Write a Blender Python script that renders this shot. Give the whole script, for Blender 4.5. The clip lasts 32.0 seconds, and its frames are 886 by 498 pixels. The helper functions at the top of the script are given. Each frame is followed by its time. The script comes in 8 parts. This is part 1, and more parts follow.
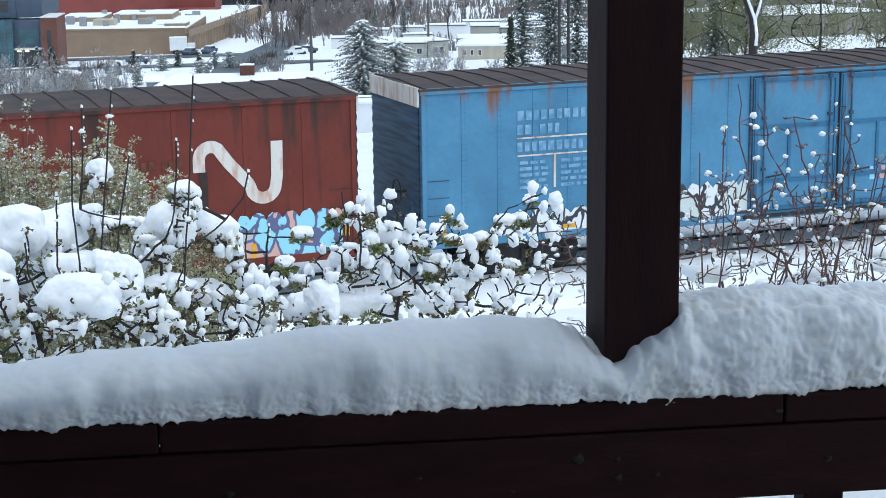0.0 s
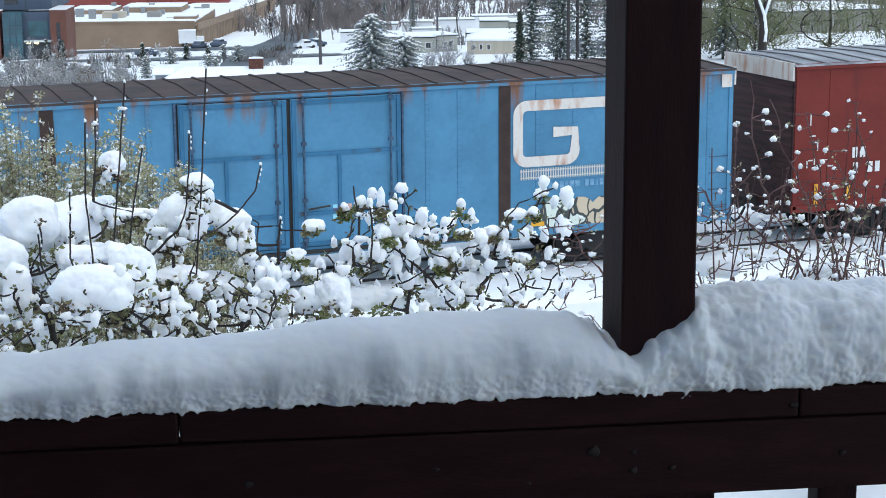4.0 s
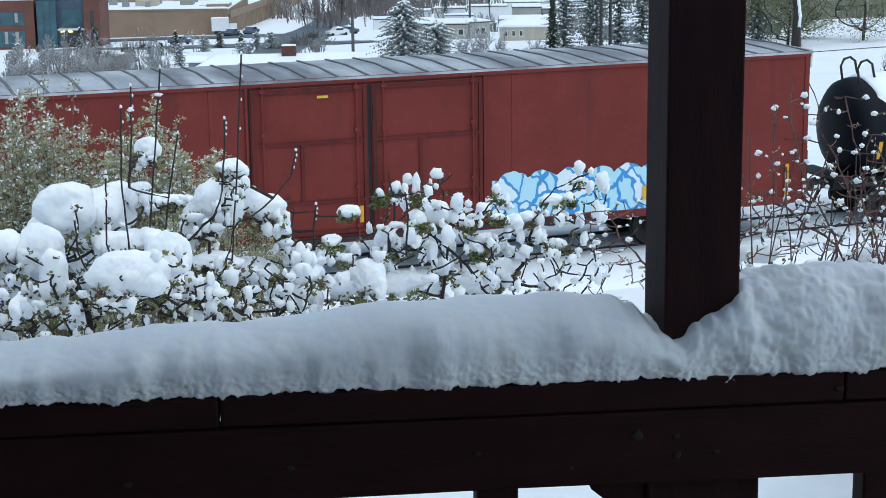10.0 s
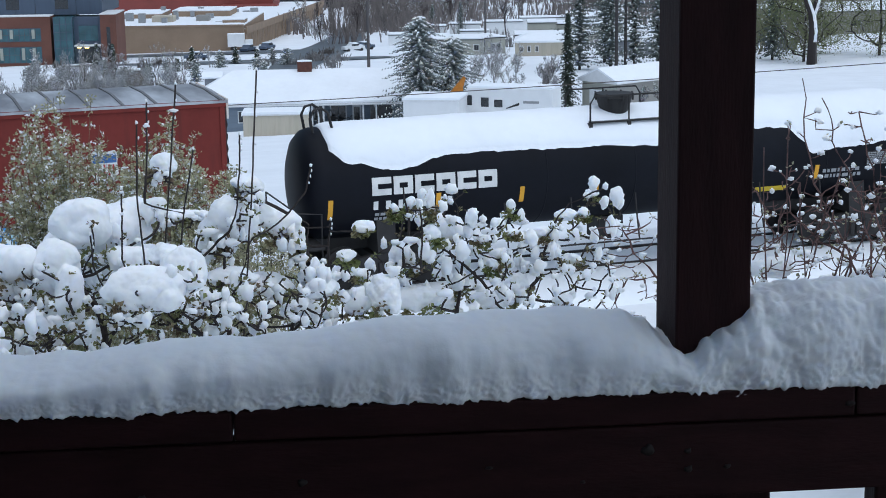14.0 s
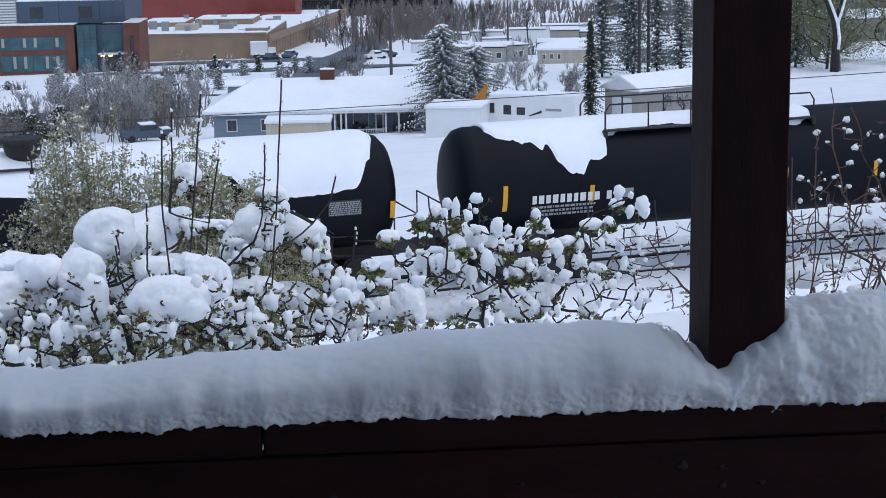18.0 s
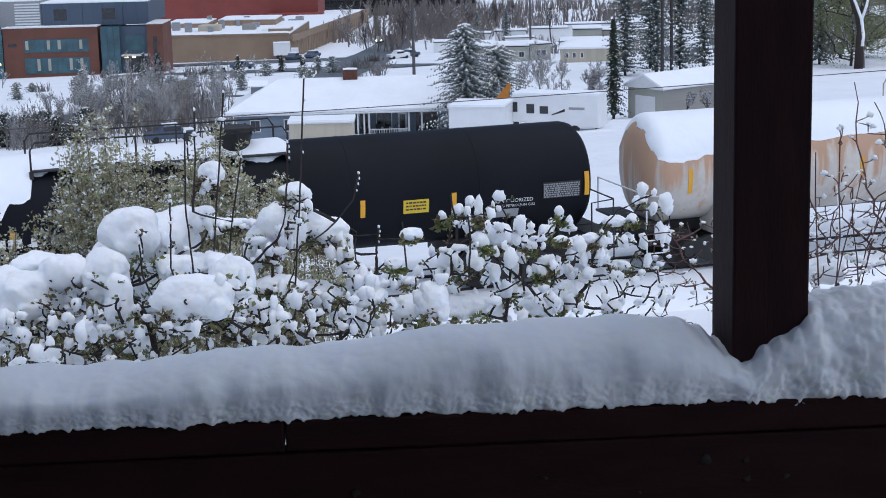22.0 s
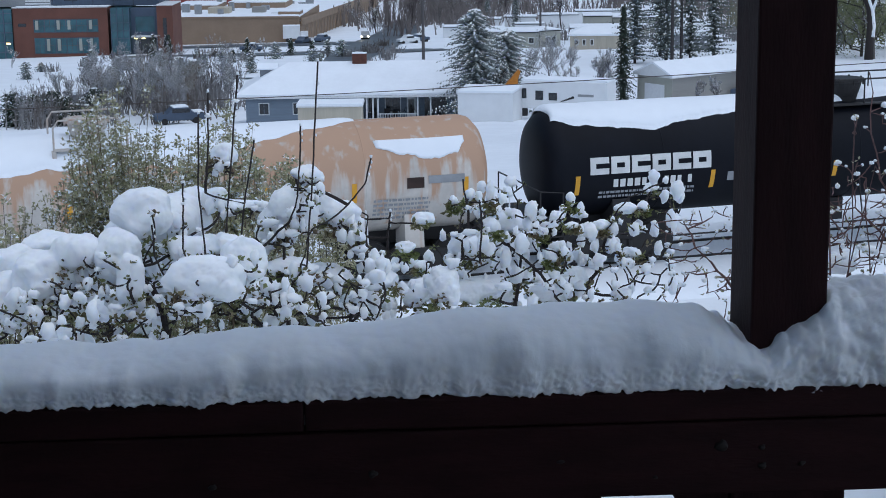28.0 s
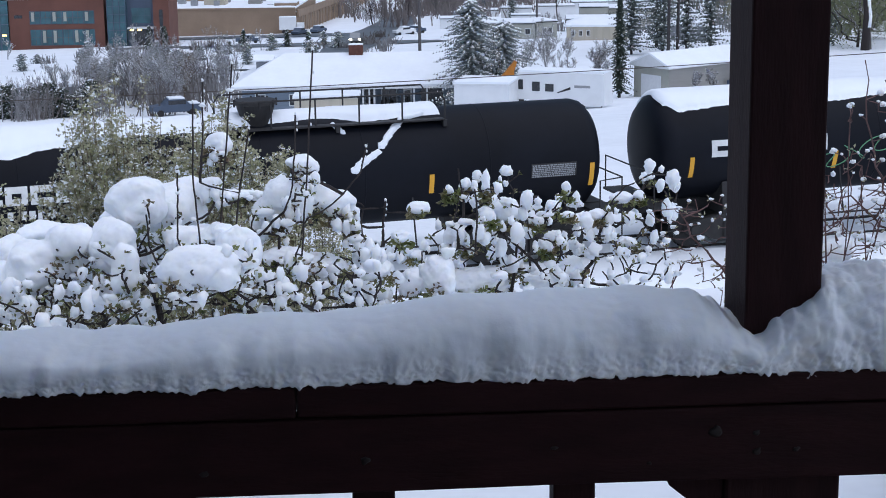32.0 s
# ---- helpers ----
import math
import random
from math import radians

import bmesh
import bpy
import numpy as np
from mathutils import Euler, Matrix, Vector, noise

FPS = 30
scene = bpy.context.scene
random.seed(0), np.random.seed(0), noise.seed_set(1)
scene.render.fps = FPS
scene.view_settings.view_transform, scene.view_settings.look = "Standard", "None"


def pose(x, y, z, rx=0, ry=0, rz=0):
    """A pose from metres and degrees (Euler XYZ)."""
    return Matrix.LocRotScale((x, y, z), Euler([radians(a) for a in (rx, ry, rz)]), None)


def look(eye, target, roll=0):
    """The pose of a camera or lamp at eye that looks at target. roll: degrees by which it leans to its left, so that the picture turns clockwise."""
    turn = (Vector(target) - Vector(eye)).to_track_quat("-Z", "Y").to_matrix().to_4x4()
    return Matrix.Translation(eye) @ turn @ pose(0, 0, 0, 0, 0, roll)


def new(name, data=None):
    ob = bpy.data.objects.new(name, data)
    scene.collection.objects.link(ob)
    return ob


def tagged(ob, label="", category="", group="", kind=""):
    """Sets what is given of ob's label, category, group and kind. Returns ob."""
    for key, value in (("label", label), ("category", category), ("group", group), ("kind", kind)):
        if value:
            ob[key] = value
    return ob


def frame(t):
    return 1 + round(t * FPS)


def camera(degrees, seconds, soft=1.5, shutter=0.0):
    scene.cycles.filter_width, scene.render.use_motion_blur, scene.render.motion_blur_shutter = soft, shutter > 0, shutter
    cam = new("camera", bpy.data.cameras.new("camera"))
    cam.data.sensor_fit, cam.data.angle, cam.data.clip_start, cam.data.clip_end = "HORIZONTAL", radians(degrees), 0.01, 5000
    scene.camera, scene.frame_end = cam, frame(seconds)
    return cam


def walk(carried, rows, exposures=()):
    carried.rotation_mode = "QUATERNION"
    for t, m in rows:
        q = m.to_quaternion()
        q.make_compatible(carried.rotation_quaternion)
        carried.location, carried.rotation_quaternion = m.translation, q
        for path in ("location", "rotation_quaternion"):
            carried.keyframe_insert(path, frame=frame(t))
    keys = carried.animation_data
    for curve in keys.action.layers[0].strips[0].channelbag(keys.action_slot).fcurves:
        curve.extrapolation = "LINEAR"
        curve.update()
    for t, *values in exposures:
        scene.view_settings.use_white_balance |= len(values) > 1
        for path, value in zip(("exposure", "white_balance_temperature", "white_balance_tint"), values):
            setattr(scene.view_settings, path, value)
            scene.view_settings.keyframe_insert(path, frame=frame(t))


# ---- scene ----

HFOV = 29.004


def view(x, y, z, yaw, pitch, roll):
    """A camera pose: heading, tilt and lean in degrees."""
    return pose(x, y, z, 0, 0, yaw) @ pose(0, 0, 0, 90 + pitch) @ pose(0, 0, 0, 0, 0, roll)


cam = camera(HFOV, 32.0, soft=0.95)
PATH = [
    (0.0, 0.022, 0.004, 8.211, -20.927, -12.077, -0.715),
    (0.5, 0.023, 0.002, 8.212, -20.900, -11.804, -0.540),
    (1.0, 0.017, -0.010, 8.213, -20.936, -11.805, -0.420),
    (1.5, 0.017, -0.006, 8.213, -20.956, -12.088, -0.697),
    (2.0, 0.016, -0.004, 8.212, -20.905, -12.366, -0.618),
    (2.5, 0.014, -0.006, 8.213, -20.798, -12.418, -0.882),
    (3.0, 0.012, -0.004, 8.210, -20.629, -12.385, -0.645),
    (3.5, 0.009, -0.006, 8.211, -20.700, -12.277, -0.462),
    (5.5, -0.002, -0.001, 8.215, -20.298, -12.276, -0.313),
    (6.0, -0.002, -0.001, 8.213, -20.137, -12.428, -0.343),
    (6.5, 0.003, -0.001, 8.212, -20.208, -12.471, -0.543),
    (7.0, 0.002, 0.000, 8.211, -19.921, -12.483, -0.400),
    (7.5, 0.006, 0.001, 8.209, -19.754, -12.600, -0.361),
    (8.0, 0.009, 0.004, 8.207, -19.573, -12.766, -0.761),
    (8.5, 0.006, 0.001, 8.207, -19.587, -12.869, -0.807),
    (9.0, 0.003, 0.004, 8.209, -19.702, -12.811, -0.478),
    (9.5, 0.001, 0.011, 8.206, -19.682, -12.729, -0.574),
    (10.0, 0.001, 0.011, 8.205, -19.535, -12.686, -0.775),
    (10.5, 0.000, 0.004, 8.204, -19.252, -12.494, -1.022),
    (11.0, 0.003, -0.001, 8.202, -19.228, -12.551, -0.867),
    (11.5, 0.003, 0.005, 8.201, -19.196, -12.617, -0.922),
    (12.0, 0.001, 0.007, 8.202, -19.210, -12.694, -0.729),
    (12.5, 0.001, 0.003, 8.203, -19.248, -12.756, -0.699),
    (13.0, 0.000, 0.004, 8.204, -19.223, -12.701, -0.692),
    (13.5, 0.001, 0.005, 8.205, -19.081, -12.360, -0.718),
    (14.0, 0.001, -0.001, 8.207, -19.008, -12.165, -0.904),
    (14.5, 0.005, 0.011, 8.208, -18.891, -11.929, -0.830),
    (16.5, 0.000, 0.013, 8.209, -18.498, -11.844, -0.944),
    (17.0, -0.003, 0.014, 8.208, -18.385, -11.865, -0.807),
    (17.5, -0.005, 0.018, 8.209, -18.271, -11.926, -0.854),
    (18.0, -0.002, 0.020, 8.210, -18.248, -11.898, -1.051),
    (18.5, -0.000, 0.019, 8.208, -18.158, -11.781, -1.213),
    (19.0, -0.001, 0.017, 8.207, -18.127, -11.716, -1.348),
    (19.5, -0.004, 0.019, 8.207, -18.028, -11.783, -0.965),
    (20.0, -0.004, 0.023, 8.205, -17.820, -11.797, -1.128),
    (20.5, -0.004, 0.024, 8.205, -17.639, -11.801, -1.189),
    (21.0, -0.002, 0.019, 8.206, -17.524, -11.798, -1.419),
    (21.5, -0.001, 0.021, 8.205, -17.491, -11.873, -1.565),
    (22.0, 0.000, 0.020, 8.204, -17.440, -11.900, -1.488),
    (22.5, -0.002, 0.020, 8.203, -17.416, -12.115, -1.596),
    (23.0, -0.003, 0.020, 8.202, -17.349, -12.257, -1.481),
    (23.5, -0.005, 0.024, 8.201, -17.319, -12.475, -1.319),
    (24.0, -0.009, 0.023, 8.204, -17.301, -12.480, -0.855),
    (24.5, -0.006, 0.025, 8.202, -17.305, -12.328, -0.861),
    (25.0, -0.007, 0.021, 8.204, -17.266, -12.249, -1.076),
    (25.5, -0.011, 0.016, 8.203, -17.137, -12.407, -0.733),
    (27.5, -0.016, 0.019, 8.201, -17.350, -12.528, -0.854),
    (28.0, -0.017, 0.018, 8.203, -17.199, -12.382, -0.749),
    (28.5, -0.013, 0.016, 8.204, -17.249, -12.216, -0.793),
    (29.0, -0.012, 0.019, 8.202, -16.970, -12.443, -0.809),
    (29.5, -0.011, 0.015, 8.203, -17.054, -12.447, -0.757),
    (30.0, -0.011, 0.014, 8.201, -16.968, -12.460, -0.738),
    (30.5, -0.008, 0.015, 8.198, -17.094, -12.469, -0.667),
    (31.0, -0.006, 0.020, 8.194, -17.212, -12.613, -0.826),
    (31.5, -0.009, 0.022, 8.193, -17.306, -12.715, -0.737),
    (32.0, -0.010, 0.025, 8.194, -17.306, -12.672, -0.818),
]
LIGHT = [(0.0, 0.41, 6350, 1), (3.0, 0.43, 6400, 2), (6.0, 0.3, 6400, 3), (10.0, 0.2, 6200, -1), (13.0, 0.1, 6250, 3), (14.0, -0.05, 6200, 4), (17.0, -0.1, 6100, 9), (20.0, -0.16, 6100, 10), (24.0, -0.04, 6350, 11), (25.0, -0.31, 6100, 9), (28.0, -0.34, 5950, 6), (30.0, -0.18, 6100, 10), (32.0, -0.02, 6150, 11)]
walk(cam, [(t, view(*p)) for t, *p in PATH], LIGHT)

# ---- light: an overcast, snowy morning ----
world = bpy.data.worlds.new("world")
scene.world = world
world.use_nodes = True
wn = world.node_tree
wn.nodes.clear()
sky = wn.nodes.new("ShaderNodeTexSky")
sky.sky_type, sky.sun_disc = "NISHITA", False
sky.sun_elevation, sky.sun_rotation = radians(70), radians(155)
sky.air_density, sky.dust_density, sky.ozone_density = 1.0, 1.2, 2.0
wbg = wn.nodes.new("ShaderNodeBackground")
wbg.inputs["Strength"].default_value = 0.11
wout = wn.nodes.new("ShaderNodeOutputWorld")
wn.links.new(sky.outputs[0], wbg.inputs["Color"])
wn.links.new(wbg.outputs[0], wout.inputs["Surface"])
sun = new("sun", bpy.data.lights.new("sun", "SUN"))
sun.data.energy, sun.data.angle, sun.data.color = 2.0, radians(120), (0.98, 0.98, 1.0)
sun.matrix_basis = look((0, 0, 60), (-9, 19, 0))

# ---- materials ----


def mat(name, color, rough=0.7, metal=0.0, vary=0.25, scale=4.0, fine=40.0, bump=0.25, tint=None, spread=0.5, depth=0.01, coat=0.0, each=0.0, stretch=None, spec=0.5):
    """A surface with stains (scale, per metre), grain (fine) and relief. tint: a second colour, in patches. each: how much pieces differ."""
    m = bpy.data.materials.new(name)
    m.use_nodes = True
    nt = m.node_tree
    p = nt.nodes["Principled BSDF"]
    p.inputs["Roughness"].default_value, p.inputs["Metallic"].default_value = rough, metal
    p.inputs["Coat Weight"].default_value = coat
    p.inputs["Specular IOR Level"].default_value = spec
    co = nt.nodes.new("ShaderNodeTexCoord")
    src = co.outputs["Object"]
    if stretch:
        mp = nt.nodes.new("ShaderNodeMapping")
        mp.inputs["Scale"].default_value = stretch
        nt.links.new(src, mp.inputs["Vector"])
        src = mp.outputs[0]
    n1, n2 = (nt.nodes.new("ShaderNodeTexNoise") for _ in range(2))
    for n, s, d in ((n1, scale, 5), (n2, fine, 3)):
        n.inputs["Scale"].default_value, n.inputs["Detail"].default_value = s, d
        nt.links.new(src, n.inputs["Vector"])
    r = nt.nodes.new("ShaderNodeMapRange")
    r.inputs[1].default_value, r.inputs[2].default_value = spread - 0.12, spread + 0.12
    nt.links.new(n1.outputs["Fac"], r.inputs[0])
    mix = nt.nodes.new("ShaderNodeMix")
    mix.data_type = "RGBA"
    mix.inputs[6].default_value = (*color, 1)
    mix.inputs[7].default_value = (*(tint or [c * (1 - vary) for c in color]), 1)
    nt.links.new(r.outputs[0], mix.inputs[0])
    g = nt.nodes.new("ShaderNodeMapRange")
    g.inputs[3].default_value, g.inputs[4].default_value = 1 - vary, 1 + vary * 0.5
    nt.links.new(n2.outputs["Fac"], g.inputs[0])
    hsv = nt.nodes.new("ShaderNodeHueSaturation")
    nt.links.new(mix.outputs[2], hsv.inputs["Color"])
    val = g.outputs[0]
    if each:
        oi = nt.nodes.new("ShaderNodeObjectInfo")
        er = nt.nodes.new("ShaderNodeMapRange")
        er.inputs[3].default_value, er.inputs[4].default_value = 1 - each, 1 + each
        nt.links.new(oi.outputs["Random"], er.inputs[0])
        mu = nt.nodes.new("ShaderNodeMath")
        mu.operation = "MULTIPLY"
        nt.links.new(val, mu.inputs[0])
        nt.links.new(er.outputs[0], mu.inputs[1])
        val = mu.outputs[0]
    nt.links.new(val, hsv.inputs["Value"])
    nt.links.new(hsv.outputs[0], p.inputs["Base Color"])
    if bump:
        b = nt.nodes.new("ShaderNodeBump")
        b.inputs["Strength"].default_value, b.inputs["Distance"].default_value = bump, depth
        nt.links.new(n2.outputs["Fac"], b.inputs["Height"])
        nt.links.new(b.outputs[0], p.inputs["Normal"])
    return m


def snow_mat(name, fine, coarse, depth):
    m = mat(name, (0.9, 0.92, 0.95), 0.65, vary=0.03, scale=coarse, fine=fine, bump=0.5, depth=depth, spec=0.2)
    p = m.node_tree.nodes["Principled BSDF"]
    p.inputs["Subsurface Weight"].default_value, p.inputs["Subsurface Scale"].default_value = 0.5, 0.015
    p.inputs["Subsurface Radius"].default_value = (0.9, 1.0, 1.2)
    return m


def rusted(name, color, rust=(0.16, 0.06, 0.03), amount=0.56, streak=(1.4, 1.4, 0.18)):
    """Weathered car paint: faded, with rust running down."""
    m = mat(name, color, 0.66, vary=0.16, scale=1.1, fine=9.0, bump=0.12, depth=0.01, spec=0.16)
    nt = m.node_tree
    p = nt.nodes["Principled BSDF"]
    co, mp, n, r, mix = (nt.nodes.new("ShaderNode" + k) for k in ("TexCoord", "Mapping", "TexNoise", "MapRange", "Mix"))
    mp.inputs["Scale"].default_value = streak
    n.inputs["Scale"].default_value, n.inputs["Detail"].default_value = 2.2, 6
    r.inputs[1].default_value, r.inputs[2].default_value = amount, amount + 0.16
    mix.data_type = "RGBA"
    mix.inputs[7].default_value = (*rust, 1)
    old = p.inputs["Base Color"].links[0].from_socket
    nt.links.new(co.outputs["Object"], mp.inputs[0])
    nt.links.new(mp.outputs[0], n.inputs["Vector"])
    nt.links.new(n.outputs["Fac"], r.inputs[0])
    nt.links.new(r.outputs[0], mix.inputs[0])
    nt.links.new(old, mix.inputs[6])
    nt.links.new(mix.outputs[2], p.inputs["Base Color"])
    return m


def glow(name, color, power):
    m = bpy.data.materials.new(name)
    m.use_nodes = True
    p = m.node_tree.nodes["Principled BSDF"]
    p.inputs["Base Color"].default_value = (*color, 1)
    p.inputs["Emission Color"].default_value = (*color, 1)
    p.inputs["Emission Strength"].default_value = power
    return m


SNOW = snow_mat("snow", 70, 14, 0.0016)
SNOW_CLUMP = snow_mat("snow_clump", 80, 16, 0.0018)
SNOW_GROUND = mat("snow_ground", (0.84, 0.87, 0.91), 0.7, vary=0.05, scale=0.25, fine=1.6, bump=0.5, depth=0.12, spec=0.2)
SNOW_ROOF = mat("snow_roof", (0.85, 0.88, 0.92), 0.7, vary=0.04, scale=0.5, fine=2.5, bump=0.4, depth=0.06, spec=0.2)
STAIN = mat("dark_stained_wood", (0.026, 0.0082, 0.0088), 0.75, vary=0.3, scale=3, fine=24, bump=0.3, depth=0.003, stretch=(3, 14, 14), spec=0.15)
STAIN_UP = mat("dark_stained_post", (0.026, 0.0092, 0.0098), 0.75, vary=0.3, scale=3, fine=24, bump=0.3, depth=0.003, stretch=(14, 14, 2), spec=0.15)
KNOT = mat("wood_knot", (0.012, 0.006, 0.005), 0.8, vary=0.3)
DECK = mat("deck_boards", (0.11, 0.075, 0.055), 0.7, vary=0.3, stretch=(2, 12, 12), each=0.15)
# Surfaces of the unseen ceiling and walls that shape light on the railing.
CEIL = mat("unseen_ceiling", (0.55, 0.59, 0.65), 0.75, vary=0.3)
WALL_IN = mat("unseen_wall_siding", (0.4, 0.46, 0.57), 0.75, vary=0.25)
BARK = mat("bark", (0.036, 0.027, 0.025), 0.85, vary=0.35, scale=20, fine=120, bump=0.5, depth=0.003)
BARK_RED = mat("reddish_bark", (0.15, 0.08, 0.072), 0.8, vary=0.35, scale=20, fine=120, bump=0.4, depth=0.002)
TWIG_DARK = mat("dark_twigs", (0.07, 0.055, 0.055), 0.9, vary=0.3)
TWIG_TAN = mat("tan_twigs", (0.17, 0.125, 0.08), 0.9, vary=0.3)
TWIG_GREY = mat("grey_twigs", (0.17, 0.15, 0.14), 0.9, vary=0.3)
LEAF = mat("young_leaf", (0.17, 0.195, 0.06), 0.5, vary=0.3, scale=9, tint=(0.16, 0.11, 0.065), spread=0.52)
LEAF_B = mat("pale_green_leaf", (0.33, 0.33, 0.17), 0.6, vary=0.3, scale=10, tint=(0.4, 0.37, 0.26))
NEEDLE = mat("dark_needles", (0.035, 0.05, 0.035), 0.8, vary=0.35, scale=2)
NEEDLE_FROST = mat("frosted_needles", (0.2, 0.225, 0.22), 0.9, vary=0.35, scale=1.2)
NEEDLE_GREY = mat("grey_green_needles", (0.12, 0.14, 0.13), 0.85, vary=0.3, scale=1)
BRUSH = mat("grey_brown_brush", (0.23, 0.2, 0.19), 0.95, vary=0.35, scale=0.08)
TWIG_FROST = mat("snow_dusted_twigs", (0.33, 0.32, 0.32), 0.95, vary=0.45, scale=0.8, fine=6)
HAZE_OLIVE = mat("olive_grey_twigs", (0.22, 0.21, 0.15), 0.95, vary=0.35, scale=0.1)
WILLOW = mat("spring_willow", (0.2, 0.22, 0.1), 0.8, vary=0.3, scale=0.6)
BLUE = rusted("faded_blue_paint", (0.095, 0.25, 0.395), rust=(0.2, 0.1, 0.06), amount=0.64)
# Darker, streakier body blue for the end, ladder, rods and door posts.
BLUE_DARK = mat("dark_blue_paint", (0.055, 0.11, 0.19), 0.7, vary=0.5, scale=2, fine=8, stretch=(1, 0.4, 6))
# Body blue with door-frame shadow lines put into its colour; rivet rows share it.
BLUE_SHADE = rusted("shaded_blue_paint", (0.05, 0.165, 0.29), rust=(0.06, 0.06, 0.07), amount=0.55)
RED = rusted("oxide_red_paint", (0.175, 0.032, 0.026), rust=(0.11, 0.026, 0.022), amount=0.6)
# Body red darkened so the door frames carry painted shadow lines.
RED_SHADE = rusted("shaded_red_paint", (0.115, 0.022, 0.019), rust=(0.05, 0.018, 0.016), amount=0.55)
# Darker, streakier red for the ends, ladders and grab irons.
RED_END = mat("dark_red_paint", (0.075, 0.03, 0.03), 0.75, vary=0.5, scale=2, fine=8, stretch=(1, 0.4, 6))
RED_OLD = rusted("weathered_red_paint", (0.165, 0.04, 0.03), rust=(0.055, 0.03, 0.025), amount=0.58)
ROOF_RUST = mat("rusty_roof", (0.075, 0.05, 0.045), 0.85, vary=0.35, scale=2, fine=12, tint=(0.045, 0.035, 0.035))
ROOF_WET = mat("wet_galvanised_roof", (0.2, 0.2, 0.215), 0.5, vary=0.25, scale=0.9, fine=5, tint=(0.5, 0.52, 0.55), spread=0.53, stretch=(1.3, 0.35, 1), metal=0.2)
ROOF_SEAM = mat("grimy_roof_seam", (0.19, 0.185, 0.19), 0.6, vary=0.35, scale=3, fine=10)
RUST = mat("rust", (0.15, 0.055, 0.028), 0.9, vary=0.35, scale=5)
RUST_DARK = mat("dark_rust", (0.055, 0.032, 0.026), 0.9, vary=0.35, scale=4)
STEEL_DARK = mat("grimy_steel", (0.022, 0.02, 0.02), 0.7, vary=0.35, scale=5)
BLACK_TANK = mat("black_tank_paint", (0.0055, 0.0066, 0.011), 0.55, vary=0.3, scale=0.7, fine=6, bump=0.06, spec=0.14)
TAN_TANK = rusted("stained_pale_tank_paint", (0.62, 0.575, 0.52), rust=(0.48, 0.31, 0.21), amount=0.42, streak=(2.0, 2.0, 0.1))


def from_above(m, z0, z1, low, high):
    """Lets the rust of a stained paint start at the top (z1) and run out lower down (z0)."""
    nt = m.node_tree
    r = [n for n in nt.nodes if n.type == "MAP_RANGE" and abs(n.inputs[2].default_value - n.inputs[1].default_value - 0.16) < 0.001][0]
    src = r.inputs[0].links[0].from_socket
    co, sp, rz, ad = (nt.nodes.new("ShaderNode" + k) for k in ("TexCoord", "SeparateXYZ", "MapRange", "Math"))
    rz.inputs[1].default_value, rz.inputs[2].default_value, rz.inputs[3].default_value, rz.inputs[4].default_value = z0, z1, low, high
    nt.links.new(co.outputs["Object"], sp.inputs[0])
    nt.links.new(sp.outputs["Z"], rz.inputs[0])
    nt.links.new(src, ad.inputs[0])
    nt.links.new(rz.outputs[0], ad.inputs[1])
    nt.links.new(ad.outputs[0], r.inputs[0])


from_above(TAN_TANK, 1.0, 2.8, -0.22, 0.16)
from_above(BLUE, 3.0, 4.05, -0.06, 0.13)
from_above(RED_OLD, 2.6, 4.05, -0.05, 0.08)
WHITE_PAINT = mat("white_paint", (0.72, 0.72, 0.7), 0.6, vary=0.12, scale=4)
WHITE_WORN = mat("worn_white_paint", (0.68, 0.63, 0.57), 0.7, vary=0.2, scale=3, tint=(0.45, 0.2, 0.1), spread=0.62, stretch=(2, 2, 0.5))
PALE_BLUE = mat("pale_blue_lettering", (0.24, 0.41, 0.57), 0.7, vary=0.3, scale=6, tint=(0.1, 0.27, 0.43), spread=0.5)
PALE_STEEL = mat("pale_worn_steel", (0.5, 0.46, 0.42), 0.7, vary=0.2, scale=6, tint=(0.42, 0.28, 0.2), spread=0.6)
YELLOW = mat("yellow_reflector", (0.75, 0.37, 0.02), 0.45, vary=0.1)
YELLOW_SIGN = mat("yellow_placard", (0.7, 0.5, 0.03), 0.5, vary=0.15)
GREY_LABEL = mat("grey_stencil", (0.3, 0.31, 0.32), 0.6, vary=0.15)
RAIL = mat("dark_rail", (0.035, 0.03, 0.028), 0.55, vary=0.3, metal=0.4)
BALLAST = mat("ballast", (0.09, 0.085, 0.085), 0.95, vary=0.4, scale=6, fine=18, bump=0.8, depth=0.05)
ASPHALT = mat("wet_asphalt", (0.055, 0.057, 0.062), 0.45, vary=0.3, scale=0.15, fine=2, tint=(0.1, 0.105, 0.115))
TAN_WALL = mat("tan_block_wall", (0.3, 0.215, 0.15), 0.85, vary=0.12, scale=0.3, fine=3)
BEIGE = mat("beige_siding", (0.5, 0.45, 0.36), 0.75, vary=0.1, scale=0.5, fine=3, stretch=(4, 4, 0.3))
GREY_SIDE = mat("grey_siding", (0.22, 0.23, 0.25), 0.8, vary=0.12, scale=0.8, fine=4, stretch=(0.4, 0.4, 6))
HOUSE_BLUE = mat("blue_grey_siding", (0.19, 0.235, 0.29), 0.8, vary=0.12, scale=0.8, fine=4, stretch=(0.4, 0.4, 6))
SAGE = mat("sage_siding", (0.38, 0.38, 0.33), 0.8, vary=0.1, scale=0.5, fine=3)
GREY_GARAGE = mat("warm_grey_siding", (0.3, 0.29, 0.27), 0.8, vary=0.1, scale=0.5, fine=3, stretch=(0.4, 0.4, 6))
BRICK_FAR = mat("red_brick_far", (0.17, 0.07, 0.05), 0.85, vary=0.2, scale=0.3, fine=6)
